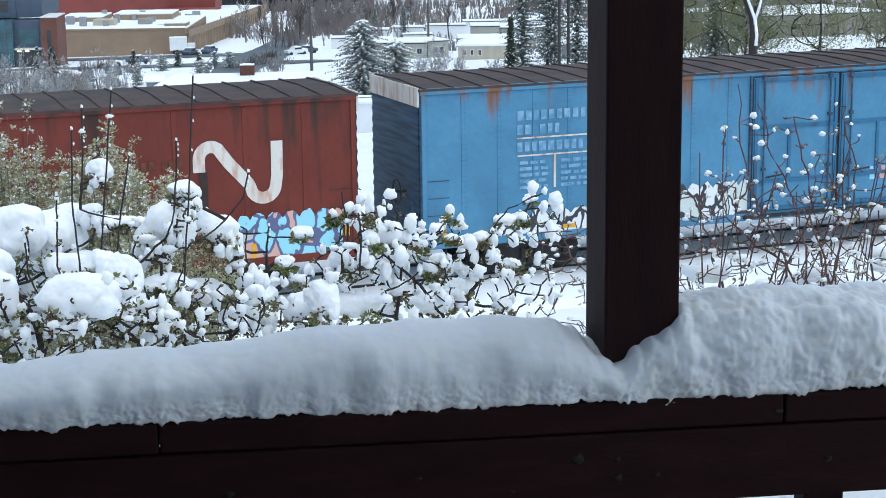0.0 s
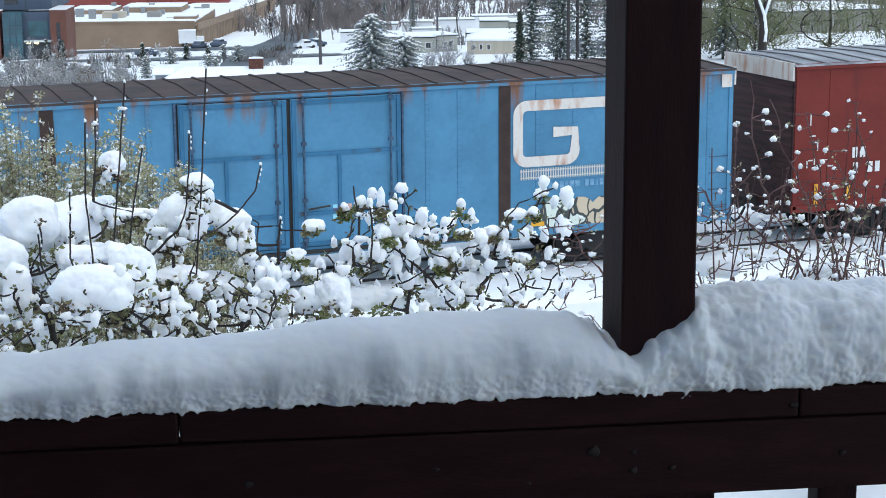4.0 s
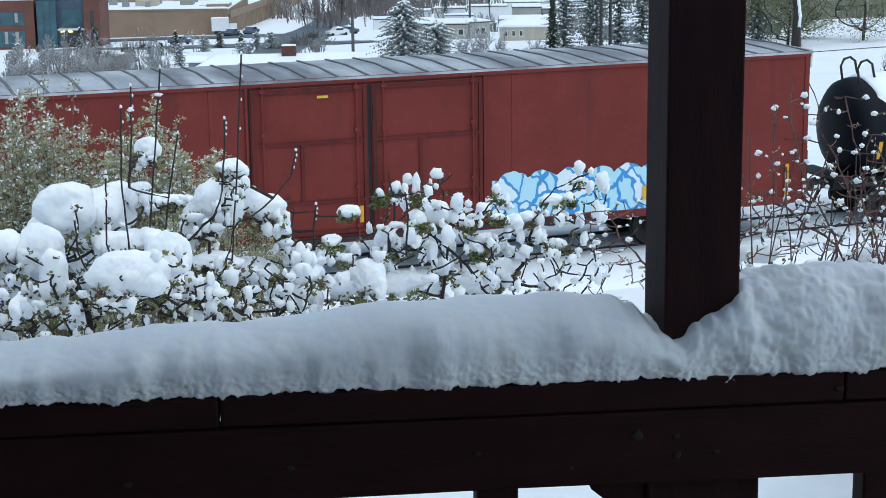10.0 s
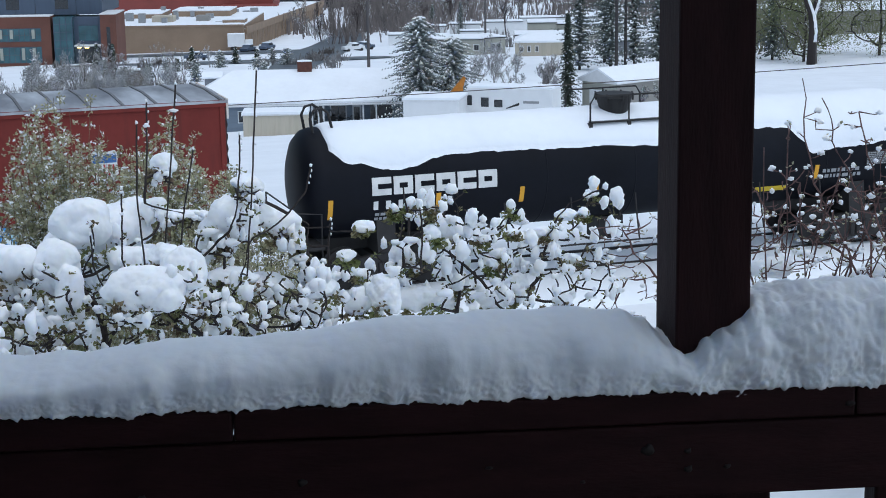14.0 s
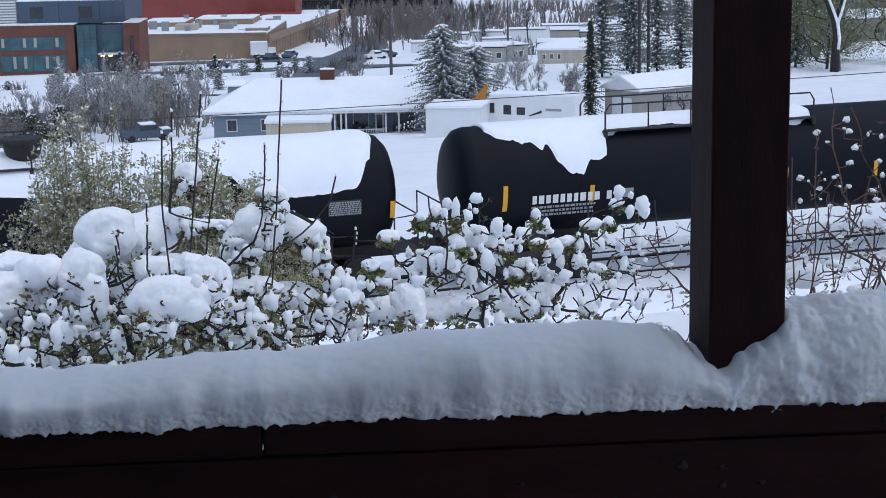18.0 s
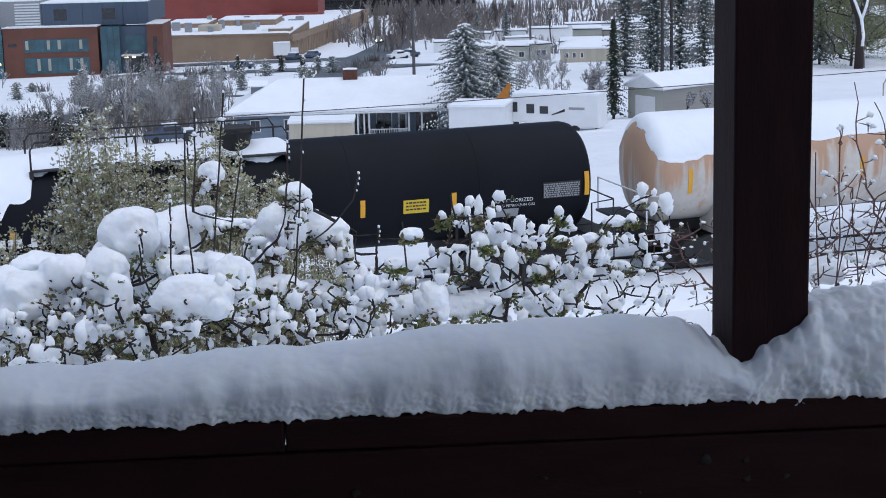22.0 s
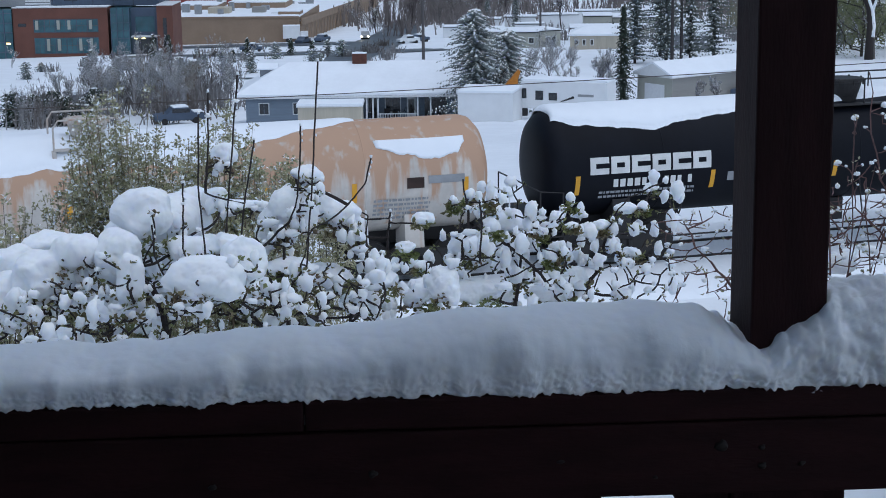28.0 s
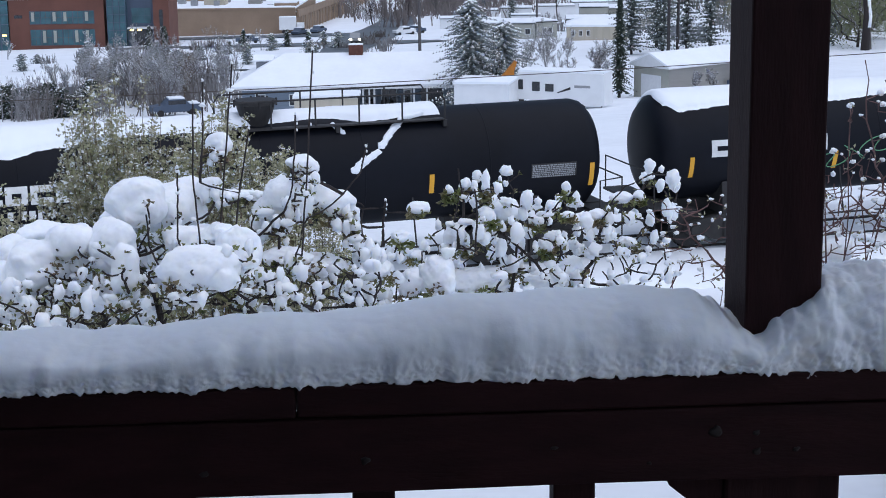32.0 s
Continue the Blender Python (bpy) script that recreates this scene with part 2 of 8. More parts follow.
BLUE_METAL = mat("blue_grey_cladding", (0.068, 0.095, 0.142), 0.55, vary=0.12, scale=0.3, fine=3, stretch=(5, 5, 0.3))
RED_METAL = mat("red_cladding", (0.24, 0.05, 0.04), 0.6, vary=0.15, scale=0.2)
GLASS_FAR = mat("window_glass", (0.055, 0.15, 0.18), 0.12, vary=0.4, scale=0.4, spec=0.5)
GLASS_DARK = mat("dark_window", (0.02, 0.024, 0.03), 0.15, vary=0.3, scale=1, spec=0.7)
TRIM_WHITE = mat("white_trim", (0.7, 0.71, 0.72), 0.6, vary=0.06)
RV_WHITE = mat("white_fibreglass", (0.74, 0.75, 0.76), 0.4, vary=0.05, scale=1)
ORANGE = mat("orange_machine_paint", (0.55, 0.2, 0.02), 0.5, vary=0.15)
POLE = mat("weathered_pole", (0.11, 0.1, 0.1), 0.85, vary=0.25, stretch=(6, 6, 0.4))
POLE_DARK = mat("dark_pole", (0.045, 0.04, 0.04), 0.85, vary=0.25)
CHIMNEY_BRICK = mat("chimney_brick", (0.13, 0.05, 0.035), 0.85, vary=0.3, scale=3)
FENCE_WOOD = mat("weathered_fence", (0.1, 0.08, 0.07), 0.85, vary=0.3)
LAMP_ON = glow("lit_lamp", (1.0, 0.7, 0.25), 6.0)
HEADLIGHT = glow("headlight", (1.0, 0.85, 0.6), 14.0)
TAIL = glow("tail_light", (1.0, 0.06, 0.03), 4.0)

# ---- building blocks ----


def box(bm, x0, x1, y0, y1, z0, z1):
    v = [bm.verts.new((x, y, z)) for x in (x0, x1) for y in (y0, y1) for z in (z0, z1)]
    for f in ((0, 1, 3, 2), (4, 6, 7, 5), (0, 4, 5, 1), (2, 3, 7, 6), (0, 2, 6, 4), (1, 5, 7, 3)):
        bm.faces.new([v[i] for i in f])


def tube(bm, points, radii, n=6, cap=True):
    """A round bar along points."""
    rings = []
    points = [Vector(p) for p in points]
    for i, p in enumerate(points):
        d = (points[min(i + 1, len(points) - 1)] - points[max(i - 1, 0)]).normalized()
        a = d.orthogonal().normalized()
        b = d.cross(a)
        r = radii[i] if isinstance(radii, (list, tuple)) else radii
        rings.append([bm.verts.new(p + (a * math.cos(k * math.tau / n) + b * math.sin(k * math.tau / n)) * r) for k in range(n)])
    for a, b in zip(rings, rings[1:]):
        # start each ring at the vertex nearest to the last one
        k0 = min(range(n), key=lambda k: (b[k].co - a[0].co - (points[1] - points[0]) * 0).length)
        b[:] = b[k0:] + b[:k0]
        for k in range(n):
            bm.faces.new((a[k], a[(k + 1) % n], b[(k + 1) % n], b[k]))
    if cap:
        bm.faces.new(rings[0][::-1])
        bm.faces.new(rings[-1])


def lump(bm, c, r, seed=0.0, rough=0.25, sub=2, lean=0.0):
    """An uneven rounded clump."""
    made = bmesh.ops.create_icosphere(bm, subdivisions=sub, radius=1.0)["verts"]
    c = Vector(c)
    for v in made:
        d = v.co.copy()
        k = 1 + rough * noise.noise(d * 1.7 + Vector((seed, seed * 1.3, 0))) * 1.6
        v.co = Vector((d.x * r[0] * k + lean * d.z * r[2], d.y * r[1] * k, d.z * r[2] * k)) + c


def finish(ob, smooth=False, bevel=0.0):
    if bevel:
        b = ob.modifiers.new("bevel", "BEVEL")
        b.width, b.segments, b.limit_method = bevel, 2, "ANGLE"
    if smooth:
        ob.data.polygons.foreach_set("use_smooth", [True] * len(ob.data.polygons))
    return ob


def part(name, bm, material, parent=None, label="", smooth=False, bevel=0.0):
    me = bpy.data.meshes.new(name)
    bmesh.ops.recalc_face_normals(bm, faces=bm.faces)
    bm.to_mesh(me)
    bm.free()
    me.materials.append(material)
    ob = new(name, me)
    if parent:
        ob.parent = parent
    if label:
        ob["label"] = label
    return finish(ob, smooth, bevel)


def slab(name, material, parent, *boxes, label="", bevel=0.0):
    bm = bmesh.new()
    for b in boxes:
        box(bm, *b)
    return part(name, bm, material, parent, label, bevel=bevel)


def thing(name, m, label, category, group="", kind=""):
    ob = new(name)
    ob.empty_display_size = 0.2
    ob.matrix_basis = m
    return tagged(ob, label, category, group, kind)

# ---- ground: a slope down to the tracks, and on to the town ----
PROFILE = [(-80, 6.5), (2, 6.3), (6.5, 6.05), (12, 4.1), (18, 2.0), (25, 0.35), (29.5, -0.3), (32, -0.22), (36, -0.22), (38.5, -0.55), (50, -1.0), (70, -3.0), (95, -7.0),
           (120, -10.2), (145, -13.0), (165, -15.0), (210, -17.0), (255, -19.4), (320, -24.5), (385, -29.0), (500, -34.5), (800, -42.0), (3500, -60.0)]


def ground_z(x, y):
    for (a, za), (b, zb) in zip(PROFILE, PROFILE[1:]):
        if y <= b:
            k = max(0.0, (y - a) / (b - a))
            return za + (zb - za) * k
    return PROFILE[-1][1]


def steps(a, b, n):
    return [a + (b - a) * i / n for i in range(n)]


def build_ground():
    xs = steps(-1500, -60, 18) + steps(-60, -4, 28) + steps(-4, 26, 60) + steps(26, 160, 44) + steps(160, 1800, 20) + [1800]
    marks = [a for a, _ in PROFILE if 40 < a < 900]
    ys = steps(-80, 2, 10) + steps(2, 30, 56) + steps(30, 40, 20) + steps(40, 170, 60) + steps(170, 420, 50) + steps(420, 900, 20) + steps(900, 3500, 8) + [3500]
    ys = sorted(set(ys) | set(float(a) for a in marks))
    verts, faces = [], []
    for y in ys:
        for x in xs:
            far = min(1.0, abs(y - 33.9) / 6)
            n = noise.noise(Vector((x * 0.35, y * 0.35, 0))) * 0.14 + noise.noise(Vector((x * 0.05, y * 0.05, 3))) * 0.35 * min(1, abs(y - 34) / 40) * max(0.0, min(1, (190 - y) / 60))
            n *= 1.0 if y < 190 else 0.15
            verts.append((x, y, ground_z(x, y) + n * far))
    w = len(xs)
    for j in range(len(ys) - 1):
        for i in range(w - 1):
            faces.append((j * w + i, j * w + i + 1, (j + 1) * w + i + 1, (j + 1) * w + i))
    me = bpy.data.meshes.new("ground")
    me.from_pydata(verts, [], faces)
    me.materials.append(SNOW_GROUND)
    tagged(finish(new("ground", me), True), "snow-covered ground sloping down to the tracks and the town", "ground", kind="structure")


build_ground()

# ---- the porch: post, railing and the snow on it ----
RAIL_AT = pose(0.878, 1.705, 0, 0, 0, -14)
CAP_TOP, CAP_LOW, RAIL_LOW, FLOOR = 7.632, 7.595, 7.506, 6.62


def wavy_board(name, material, parent, x0, x1, y0, y1, z0, z1, n, seed, amp=0.002):
    """A sawn board whose edges are not quite straight."""
    bm = bmesh.new()
    rows = []
    for i in range(n + 1):
        x = x0 + (x1 - x0) * i / n
        d = [noise.noise(Vector((x * 3, seed + k, 0))) * amp for k in range(4)]
        rows.append([bm.verts.new((x, y0 + d[0], z0 + d[1])), bm.verts.new((x, y1 + d[0], z0 + d[1])), bm.verts.new((x, y1 + d[2], z1 + d[3])), bm.verts.new((x, y0 + d[2], z1 + d[3]))])
    for a, b in zip(rows, rows[1:]):
        for k in range(4):
            bm.faces.new((a[k], a[(k + 1) % 4], b[(k + 1) % 4], b[k]))
    bm.faces.new(rows[0])
    bm.faces.new(rows[-1][::-1])
    return part(name, bm, material, parent, bevel=0.003)


def knot(parent, x, z, r, y=-0.0305):
    bm = bmesh.new()
    lump(bm, (x, y, z), (r, 0.002, r * 0.7), seed=x * 9, rough=0.5)
    part("knot", bm, KNOT, parent, "dark knot in the board", smooth=True)


def build_porch():
    rail = thing("railing", RAIL_AT, "dark brown stained wooden porch railing under thick snow", "railing")
    # the cap is butted from three lengths
    for x0, x1, s in ((-2.6, -0.516, 1), (-0.5145, 0.196, 2), (0.1975, 2.2, 3)):
        wavy_board("cap_board", STAIN, rail, x0, x1, -0.03, 0.11, CAP_LOW + 0.0015, CAP_TOP, 14, s)
    wavy_board("rail_board", STAIN, rail, -2.6, 2.2, -0.026, 0.012, RAIL_LOW, CAP_LOW - 0.0015, 40, 7)
    for i in range(-9, 9):
        x = -0.2 + i * 0.2315
        if -0.06 < x < 0.1:
            continue
        slab("baluster", STAIN_UP, rail, (x - 0.0245, x + 0.0245, 0.0125, 0.052, FLOOR + 0.09, CAP_LOW - 0.002), bevel=0.003)
    slab("bottom_rail", STAIN, rail, (-2.6, 2.2, 0.004, 0.06, FLOOR + 0.05, FLOOR + 0.088), bevel=0.003)
    for x, z, r in ((-0.44, 7.545, 0.006), (-0.228, 7.552, 0.004), (-0.045, 7.566, 0.008), (0.002, 7.562, 0.004), (0.003, 7.54, 0.005), (-0.62, 7.535, 0.005), (0.048, 7.541, 0.004), (0.252, 7.55, 0.005), (-0.12, 7.53, 0.003)):
        knot(rail, x, z, r, -0.0265)
    knot(rail, 0.19, 7.612, 0.005)
    post = thing("porch_post", RAIL_AT, "square dark brown wooden porch post rising from the railing", "post")
    slab("shaft", STAIN_UP, post, (-0.0085, 0.0785, 0, 0.107, CAP_TOP - 0.001, 9.5), bevel=0.003)
    slab("lower_post", STAIN_UP, post, (-0.024, 0.112, 0.0135, 0.11, FLOOR + 0.004, CAP_LOW - 0.003), bevel=0.004)
    bm = bmesh.new()
    outline = [(-0.025, 7.505), (-0.095, 7.505), (-0.088, 7.485), (-0.07, 7.47), (-0.045, 7.455), (-0.025, 7.42)]
    f = [bm.verts.new((x, 0.02, z)) for x, z in outline]
    b = [bm.verts.new((x, 0.05, z)) for x, z in outline]
    bm.faces.new(f)
    bm.faces.new(b[::-1])
    for k in range(len(f)):
        bm.faces.new((f[k], f[(k + 1) % 6], b[(k + 1) % 6], b[k]))
    part("bracket", bm, STAIN_UP, post)
    # floor and unseen roof of the open porch
    deck = thing("floor", RAIL_AT, "wooden porch floor boards", "floor", kind="structure")
    for i in range(24):
        y = 0.1 - i * 0.142
        slab("plank", DECK, deck, (-3.2, 2.8, y - 0.138, y, FLOOR - 0.03, FLOOR))
    joist = thing("porch_base", RAIL_AT, "timber framing under the porch floor", "framing", kind="structure")
    slab("joist", STAIN, joist, (-3.2, 2.8, -0.02, 0.1, FLOOR - 0.24, FLOOR - 0.032))
    slab("joist", STAIN, joist, (-3.2, 2.8, -3.3, -3.2, FLOOR - 0.24, FLOOR - 0.032))
    for x in (-3.0, -0.2, 2.6):
        slab("pier", STAIN_UP, joist, (x, x + 0.14, -0.02, 0.12, 5.4, FLOOR - 0.242))
    for px, py in ((-2.4, 0.0), (2.3, 0.0), (-2.4, -2.4), (2.3, -2.4)):
        other = thing("porch_post", RAIL_AT, "square dark brown wooden porch post", "post")
        slab("shaft", STAIN_UP, other, (px, px + 0.086, py, py + 0.086, FLOOR + 0.002 if py else CAP_TOP + 0.001, 9.5), bevel=0.003)
    # unseen pale ceiling, added to shade the railing and bounce snow light onto it
    roof = thing("ceiling", RAIL_AT, "unseen grey porch ceiling added to shape light on the railing", "ceiling", kind="structure")
    slab("unseen_ceiling_boards", CEIL, roof, (-4.2, 3.8, -2.5, 0.1, 9.5, 9.6))
    slab("roof_snow", SNOW_ROOF, roof, (-4.2, 3.8, -2.5, 0.09, 9.604, 9.75), bevel=0.06)
    # unseen end wall, added to cut the light on this side of the rail
    side = thing("wall_unseen_side", RAIL_AT, "unseen grey-blue wall added at one porch end to cut light", "wall", kind="structure")
    slab("wall_core", WALL_IN, side, (-2.85, -2.7, -2.49, -0.5, FLOOR + 0.004, 9.498))
    # unseen wall behind the porch, clad in boards, added to dim and bounce light
    wall = thing("wall_unseen_back", RAIL_AT, "unseen grey-blue boarded wall added behind the porch to shape light", "wall", kind="structure")
    slab("wall_core", WALL_IN, wall, (-4.2, 0.3, -2.72, -2.53, 5.4, 9.498))
    for k in range(18):
        slab("siding_board", WALL_IN, wall, (-4.2, 0.3, -2.528, -2.505, FLOOR + 0.01 + k * 0.16, FLOOR + 0.165 + k * 0.16))


def snow_crest(x):
    """Height of the rail snow along the railing."""
    keys = [(-3, 7.675), (-0.77, 7.682), (-0.52, 7.694), (-0.42, 7.7), (-0.32, 7.713), (-0.13, 7.716), (-0.06, 7.706), (-0.032, 7.693), (-0.012, 7.677), (0.008, 7.668), (0.03, 7.692), (0.046, 7.708), (0.066, 7.714), (0.088, 7.73), (0.15, 7.74), (0.25, 7.738), (0.5, 7.74), (3, 7.73)]
    for (a, za), (b, zb) in zip(keys, keys[1:]):
        if x <= b:
            k = (x - a) / (b - a)
            k = k * k * (3 - 2 * k)
            return za + (zb - za) * k
    return keys[-1][1]


def build_rail_snow():
    """A long soft ridge over the cap board, hanging a little over its edges, dimpled and crumbly below."""
    n, m = 1400, 92
    x0, x1 = -1.5, 1.1
    verts, faces = [], []
    for i in range(n + 1):
        x = x0 + (x1 - x0) * i / n
        top = snow_crest(x)
        h = top - CAP_TOP
        edge = 0.003 * noise.noise(Vector((x * 9, 0, 5))) + 0.007 * max(0, noise.noise(Vector((x * 26, 1, 5)))) + 0.005 * noise.noise(Vector((x * 85, 2, 5))) + 0.0045 * noise.noise(Vector((x * 230, 3, 5)))
        drip = 0.02 * math.exp(-((x + 0.335) / 0.009) ** 2) + 0.006 * math.exp(-((x + 0.158) / 0.02) ** 2) + 0.008 * math.exp(-((x - 0.055) / 0.03) ** 2) + 0.008 * max(0, noise.noise(Vector((x * 7.3, 8, 1))) - 0.2)
        for k in range(m + 1):
            v = k / m
            a = math.pi * (v - 0.85 * math.sin(math.tau * v) / math.tau)
            c, s = math.cos(a), math.sin(a)
            # front (camera) side is k = 0
            y = 0.042 - (abs(c) ** 0.72) * math.copysign(1, c) * 0.083
            z = CAP_TOP - 0.001 + h * (s ** 0.62)
            low = max(0.0, 1 - s * 1.6)
            y += 0.011 * low * low * (1 if c > 0 else -1)
            z -= low * (edge + (drip if c > 0 else 0.0)) * 0.75 - low * 0.003
            nv = Vector((0, -c, s))
            p = Vector((x, y, z))
            # soft upright folds along the ridge, crumbly heaps past the post, a frayed lower edge
            front = min(1.0, 0.2 + 1.6 * (1 - s))
            d = 0.008 * noise.noise(p * 8) + front * 0.0085 * noise.noise(Vector((x * 22, y * 7, z * 7))) + front * 0.005 * noise.noise(Vector((x * 50, y * 16, z * 16))) + 0.0008 * noise.noise(p * 90)
            k2 = min(1.0, max(0.0, (x + 0.05) / 0.08))
            d += k2 * (0.009 * noise.noise(p * 20) + 0.011 * (abs(noise.noise(p * 30)) - 0.2) + 0.0055 * (abs(noise.noise(p * 68)) - 0.2) + 0.0015 * noise.noise(p * 170))
            d += (0.003 * noise.noise(p * 150) + 0.002 * noise.noise(p * 62) + 0.002 * noise.noise(p * 300)) * low ** 3
            verts.append(p + nv * d)
    w = m + 1
    for i in range(n):
        for k in range(m):
            faces.append((i * w + k, i * w + k + 1, (i + 1) * w + k + 1, (i + 1) * w + k))
        faces.append((i * w + m, i * w, (i + 1) * w, (i + 1) * w + m))
    faces.append(tuple(range(w)))
    faces.append(tuple(n * w + k for k in range(w))[::-1])
    me = bpy.data.meshes.new("rail_snow")
    me.from_pydata(verts, [], faces)
    me.materials.append(SNOW)
    ob = finish(new("rail_snow", me), True)
    ob.matrix_basis = RAIL_AT
    tagged(ob, "thick crumbly fresh snow lying along the dark railing", "snow")


build_porch()
build_rail_snow()

# ---- the tracks ----
YC = 33.93
X_LO, X_HI = -60.0, 150.0


def build_track():
    bed = slab("trackbed", BALLAST, None, (X_LO, X_HI, YC - 1.75, YC + 1.75, -0.4, -0.225))
    tagged(bed, "dark ballast under the snow along the track", "trackbed", kind="structure")
    track = thing("railway_track", pose(0, YC, 0), "steel railway track half buried in snow", "railway track")
    for y in (-0.75, 0.75):
        bm = bmesh.new()
        box(bm, X_LO, X_HI, y - 0.036, y + 0.036, -0.04, 0.0)
        box(bm, X_LO, X_HI, y - 0.012, y + 0.012, -0.14, -0.04)
        box(bm, X_LO, X_HI, y - 0.07, y + 0.07, -0.17, -0.14)
        part("rail", bm, RAIL, track)
    tie = bmesh.new()
    box(tie, -0.11, 0.11, -1.25, 1.25, -0.3, -0.172)
    me = part("tie", tie, FENCE_WOOD, track)
    for i in range(150):
        o = me if i == 0 else new("tie", me.data)
        o.parent = track
        o.location = (-25 + i * 0.55, 0, 0)
    # snow lies between and beside the rails
    bed_snow = thing("track_snow", pose(0, YC, 0), "snow lying between and beside the rails", "snow", kind="stuff")
    for k, (y0, y1, z) in enumerate(((-3.6, -0.8, -0.02), (-0.7, 0.7, -0.035), (0.8, 3.4, -0.03))):
        verts, faces = [], []
        nx, ny = 700, 8
        for i in range(nx + 1):
            for j in range(ny + 1):
                x, y = X_LO + (X_HI - X_LO) * i / nx, y0 + (y1 - y0) * j / ny
                rim = 0.012 if j in (0, ny) else 0.0
                d = 0.018 * noise.noise(Vector((x * 0.9, y * 1.3, k))) + 0.01 * noise.noise(Vector((x * 3.1, y * 3, k)))
                verts.append((x, y + (0.04 * noise.noise(Vector((x * 2, y, 9))) if rim else 0), z + d - rim - 0.42 * max(0.0, (abs(y) - 2.2) / 1.4) ** 2 - (0.25 if j in (0, ny) and abs(y) > 3 else 0)))
        w = ny + 1
        for i in range(nx):
            for j in range(ny):
                faces.append((i * w + j, (i + 1) * w + j, (i + 1) * w + j + 1, i * w + j + 1))
        m2 = bpy.data.meshes.new("snow_bed")
        m2.from_pydata(verts, [], faces)
        m2.materials.append(SNOW_GROUND)
        o = finish(new("snow_bed", m2), True)
        o.parent = bed_snow


build_track()

# ---- the train ----
CARS = []      # (car, x of its left end at the clip's start)
WHEELS = []    # wheelsets, which roll
WHEEL_R = 0.42


def wheelset():
    bm = bmesh.new()
    for y in (-0.75, 0.75):
        s = 1 if y > 0 else -1
        tube(bm, [(0, y - 0.07 * s, 0), (0, y - 0.045 * s, 0), (0, y - 0.04 * s, 0), (0, y + 0.065 * s, 0)], [WHEEL_R + 0.028, WHEEL_R + 0.028, WHEEL_R, WHEEL_R - 0.005], n=28)
        tube(bm, [(0, y + 0.066 * s, 0), (0, y + 0.1 * s, 0)], [0.12, 0.1], n=12)
        for k in range(6):
            a = k * math.tau / 6
            tube(bm, [(0.26 * math.cos(a), y + 0.06 * s, 0.26 * math.sin(a)), (0.26 * math.cos(a), y + 0.075 * s, 0.26 * math.sin(a))], 0.045, n=6)
    tube(bm, [(0, -0.72, 0), (0, 0.72, 0)], 0.08, n=10)
    me = bpy.data.meshes.new("wheelset")
    bmesh.ops.recalc_face_normals(bm, faces=bm.faces)
    bm.to_mesh(me)
    bm.free()
    me.materials.append(STEEL_DARK)
    return me


def truck_frame():
    bm = bmesh.new()
    for y in (-1.02, 1.02):
        out = [(-1.08, 0.5), (-0.95, 0.6), (-0.35, 0.72), (0.35, 0.72), (0.95, 0.6), (1.08, 0.5), (1.08, 0.36), (0.75, 0.36), (0.45, 0.18), (-0.45, 0.18), (-0.75, 0.36), (-1.08, 0.36)]
        a = [bm.verts.new((x, y - 0.08, z)) for x, z in out]
        b = [bm.verts.new((x, y + 0.08, z)) for x, z in out]
        bm.faces.new(a)
        bm.faces.new(b[::-1])
        for k in range(len(a)):
            bm.faces.new((a[k], a[(k + 1) % len(a)], b[(k + 1) % len(a)], b[k]))
        s = 1 if y > 0 else -1
        for x in (-0.88, 0.88):
            tube(bm, [(x, y - 0.05 * s, WHEEL_R), (x, y + 0.15 * s, WHEEL_R)], [0.15, 0.12], n=12)
        for x in (-0.16, 0.0, 0.16):
            tube(bm, [(x, y + 0.09 * s, 0.24), (x, y + 0.09 * s, 0.56)], 0.065, n=8)
    box(bm, -0.2, 0.2, -1.0, 1.0, 0.3, 0.62)
    me = bpy.data.meshes.new("truck")
    bmesh.ops.recalc_face_normals(bm, faces=bm.faces)
    bm.to_mesh(me)
    bm.free()
    me.materials.append(STEEL_DARK)
    return me


WHEEL_MESH, TRUCK_MESH = wheelset(), truck_frame()


def running_gear(car, length, inset):
    for x in (inset, length - inset):
        t = new("truck", TRUCK_MESH)
        t.parent = car
        t.location = (x, 0, 0)
        for dx in (-0.88, 0.88):
            w = new("wheelset", WHEEL_MESH)
            w.parent = t
            w.location = (dx, 0, WHEEL_R)
            WHEELS.append((w, dx))
    for x, s in ((0, -1), (length, 1)):
        bm = bmesh.new()
        box(bm, x + s * 0.02 if s > 0 else x - 0.42, x + 0.42 if s > 0 else x - 0.02, -0.09, 0.09, 0.74, 0.94)
        lump(bm, (x + s * 0.5, 0.03, 0.84), (0.17, 0.16, 0.15), rough=0.3)
        part("coupler", bm, STEEL_DARK, car)
        bm = bmesh.new()
        tube(bm, [(x + s * 0.05, 0.3, 0.72), (x + s * 0.25, 0.28, 0.4), (x + s * 0.42, 0.2, 0.34), (x + s * 0.58, 0.1, 0.45)], 0.03, n=6)
        part("air_hose", bm, STEEL_DARK, car)


def plate(car, name, material, x0, x1, z0, z1, y, t=0.006, label=""):
    return slab(name, material, car, (x0, x1, y - t, y, z0, z1), label=label)


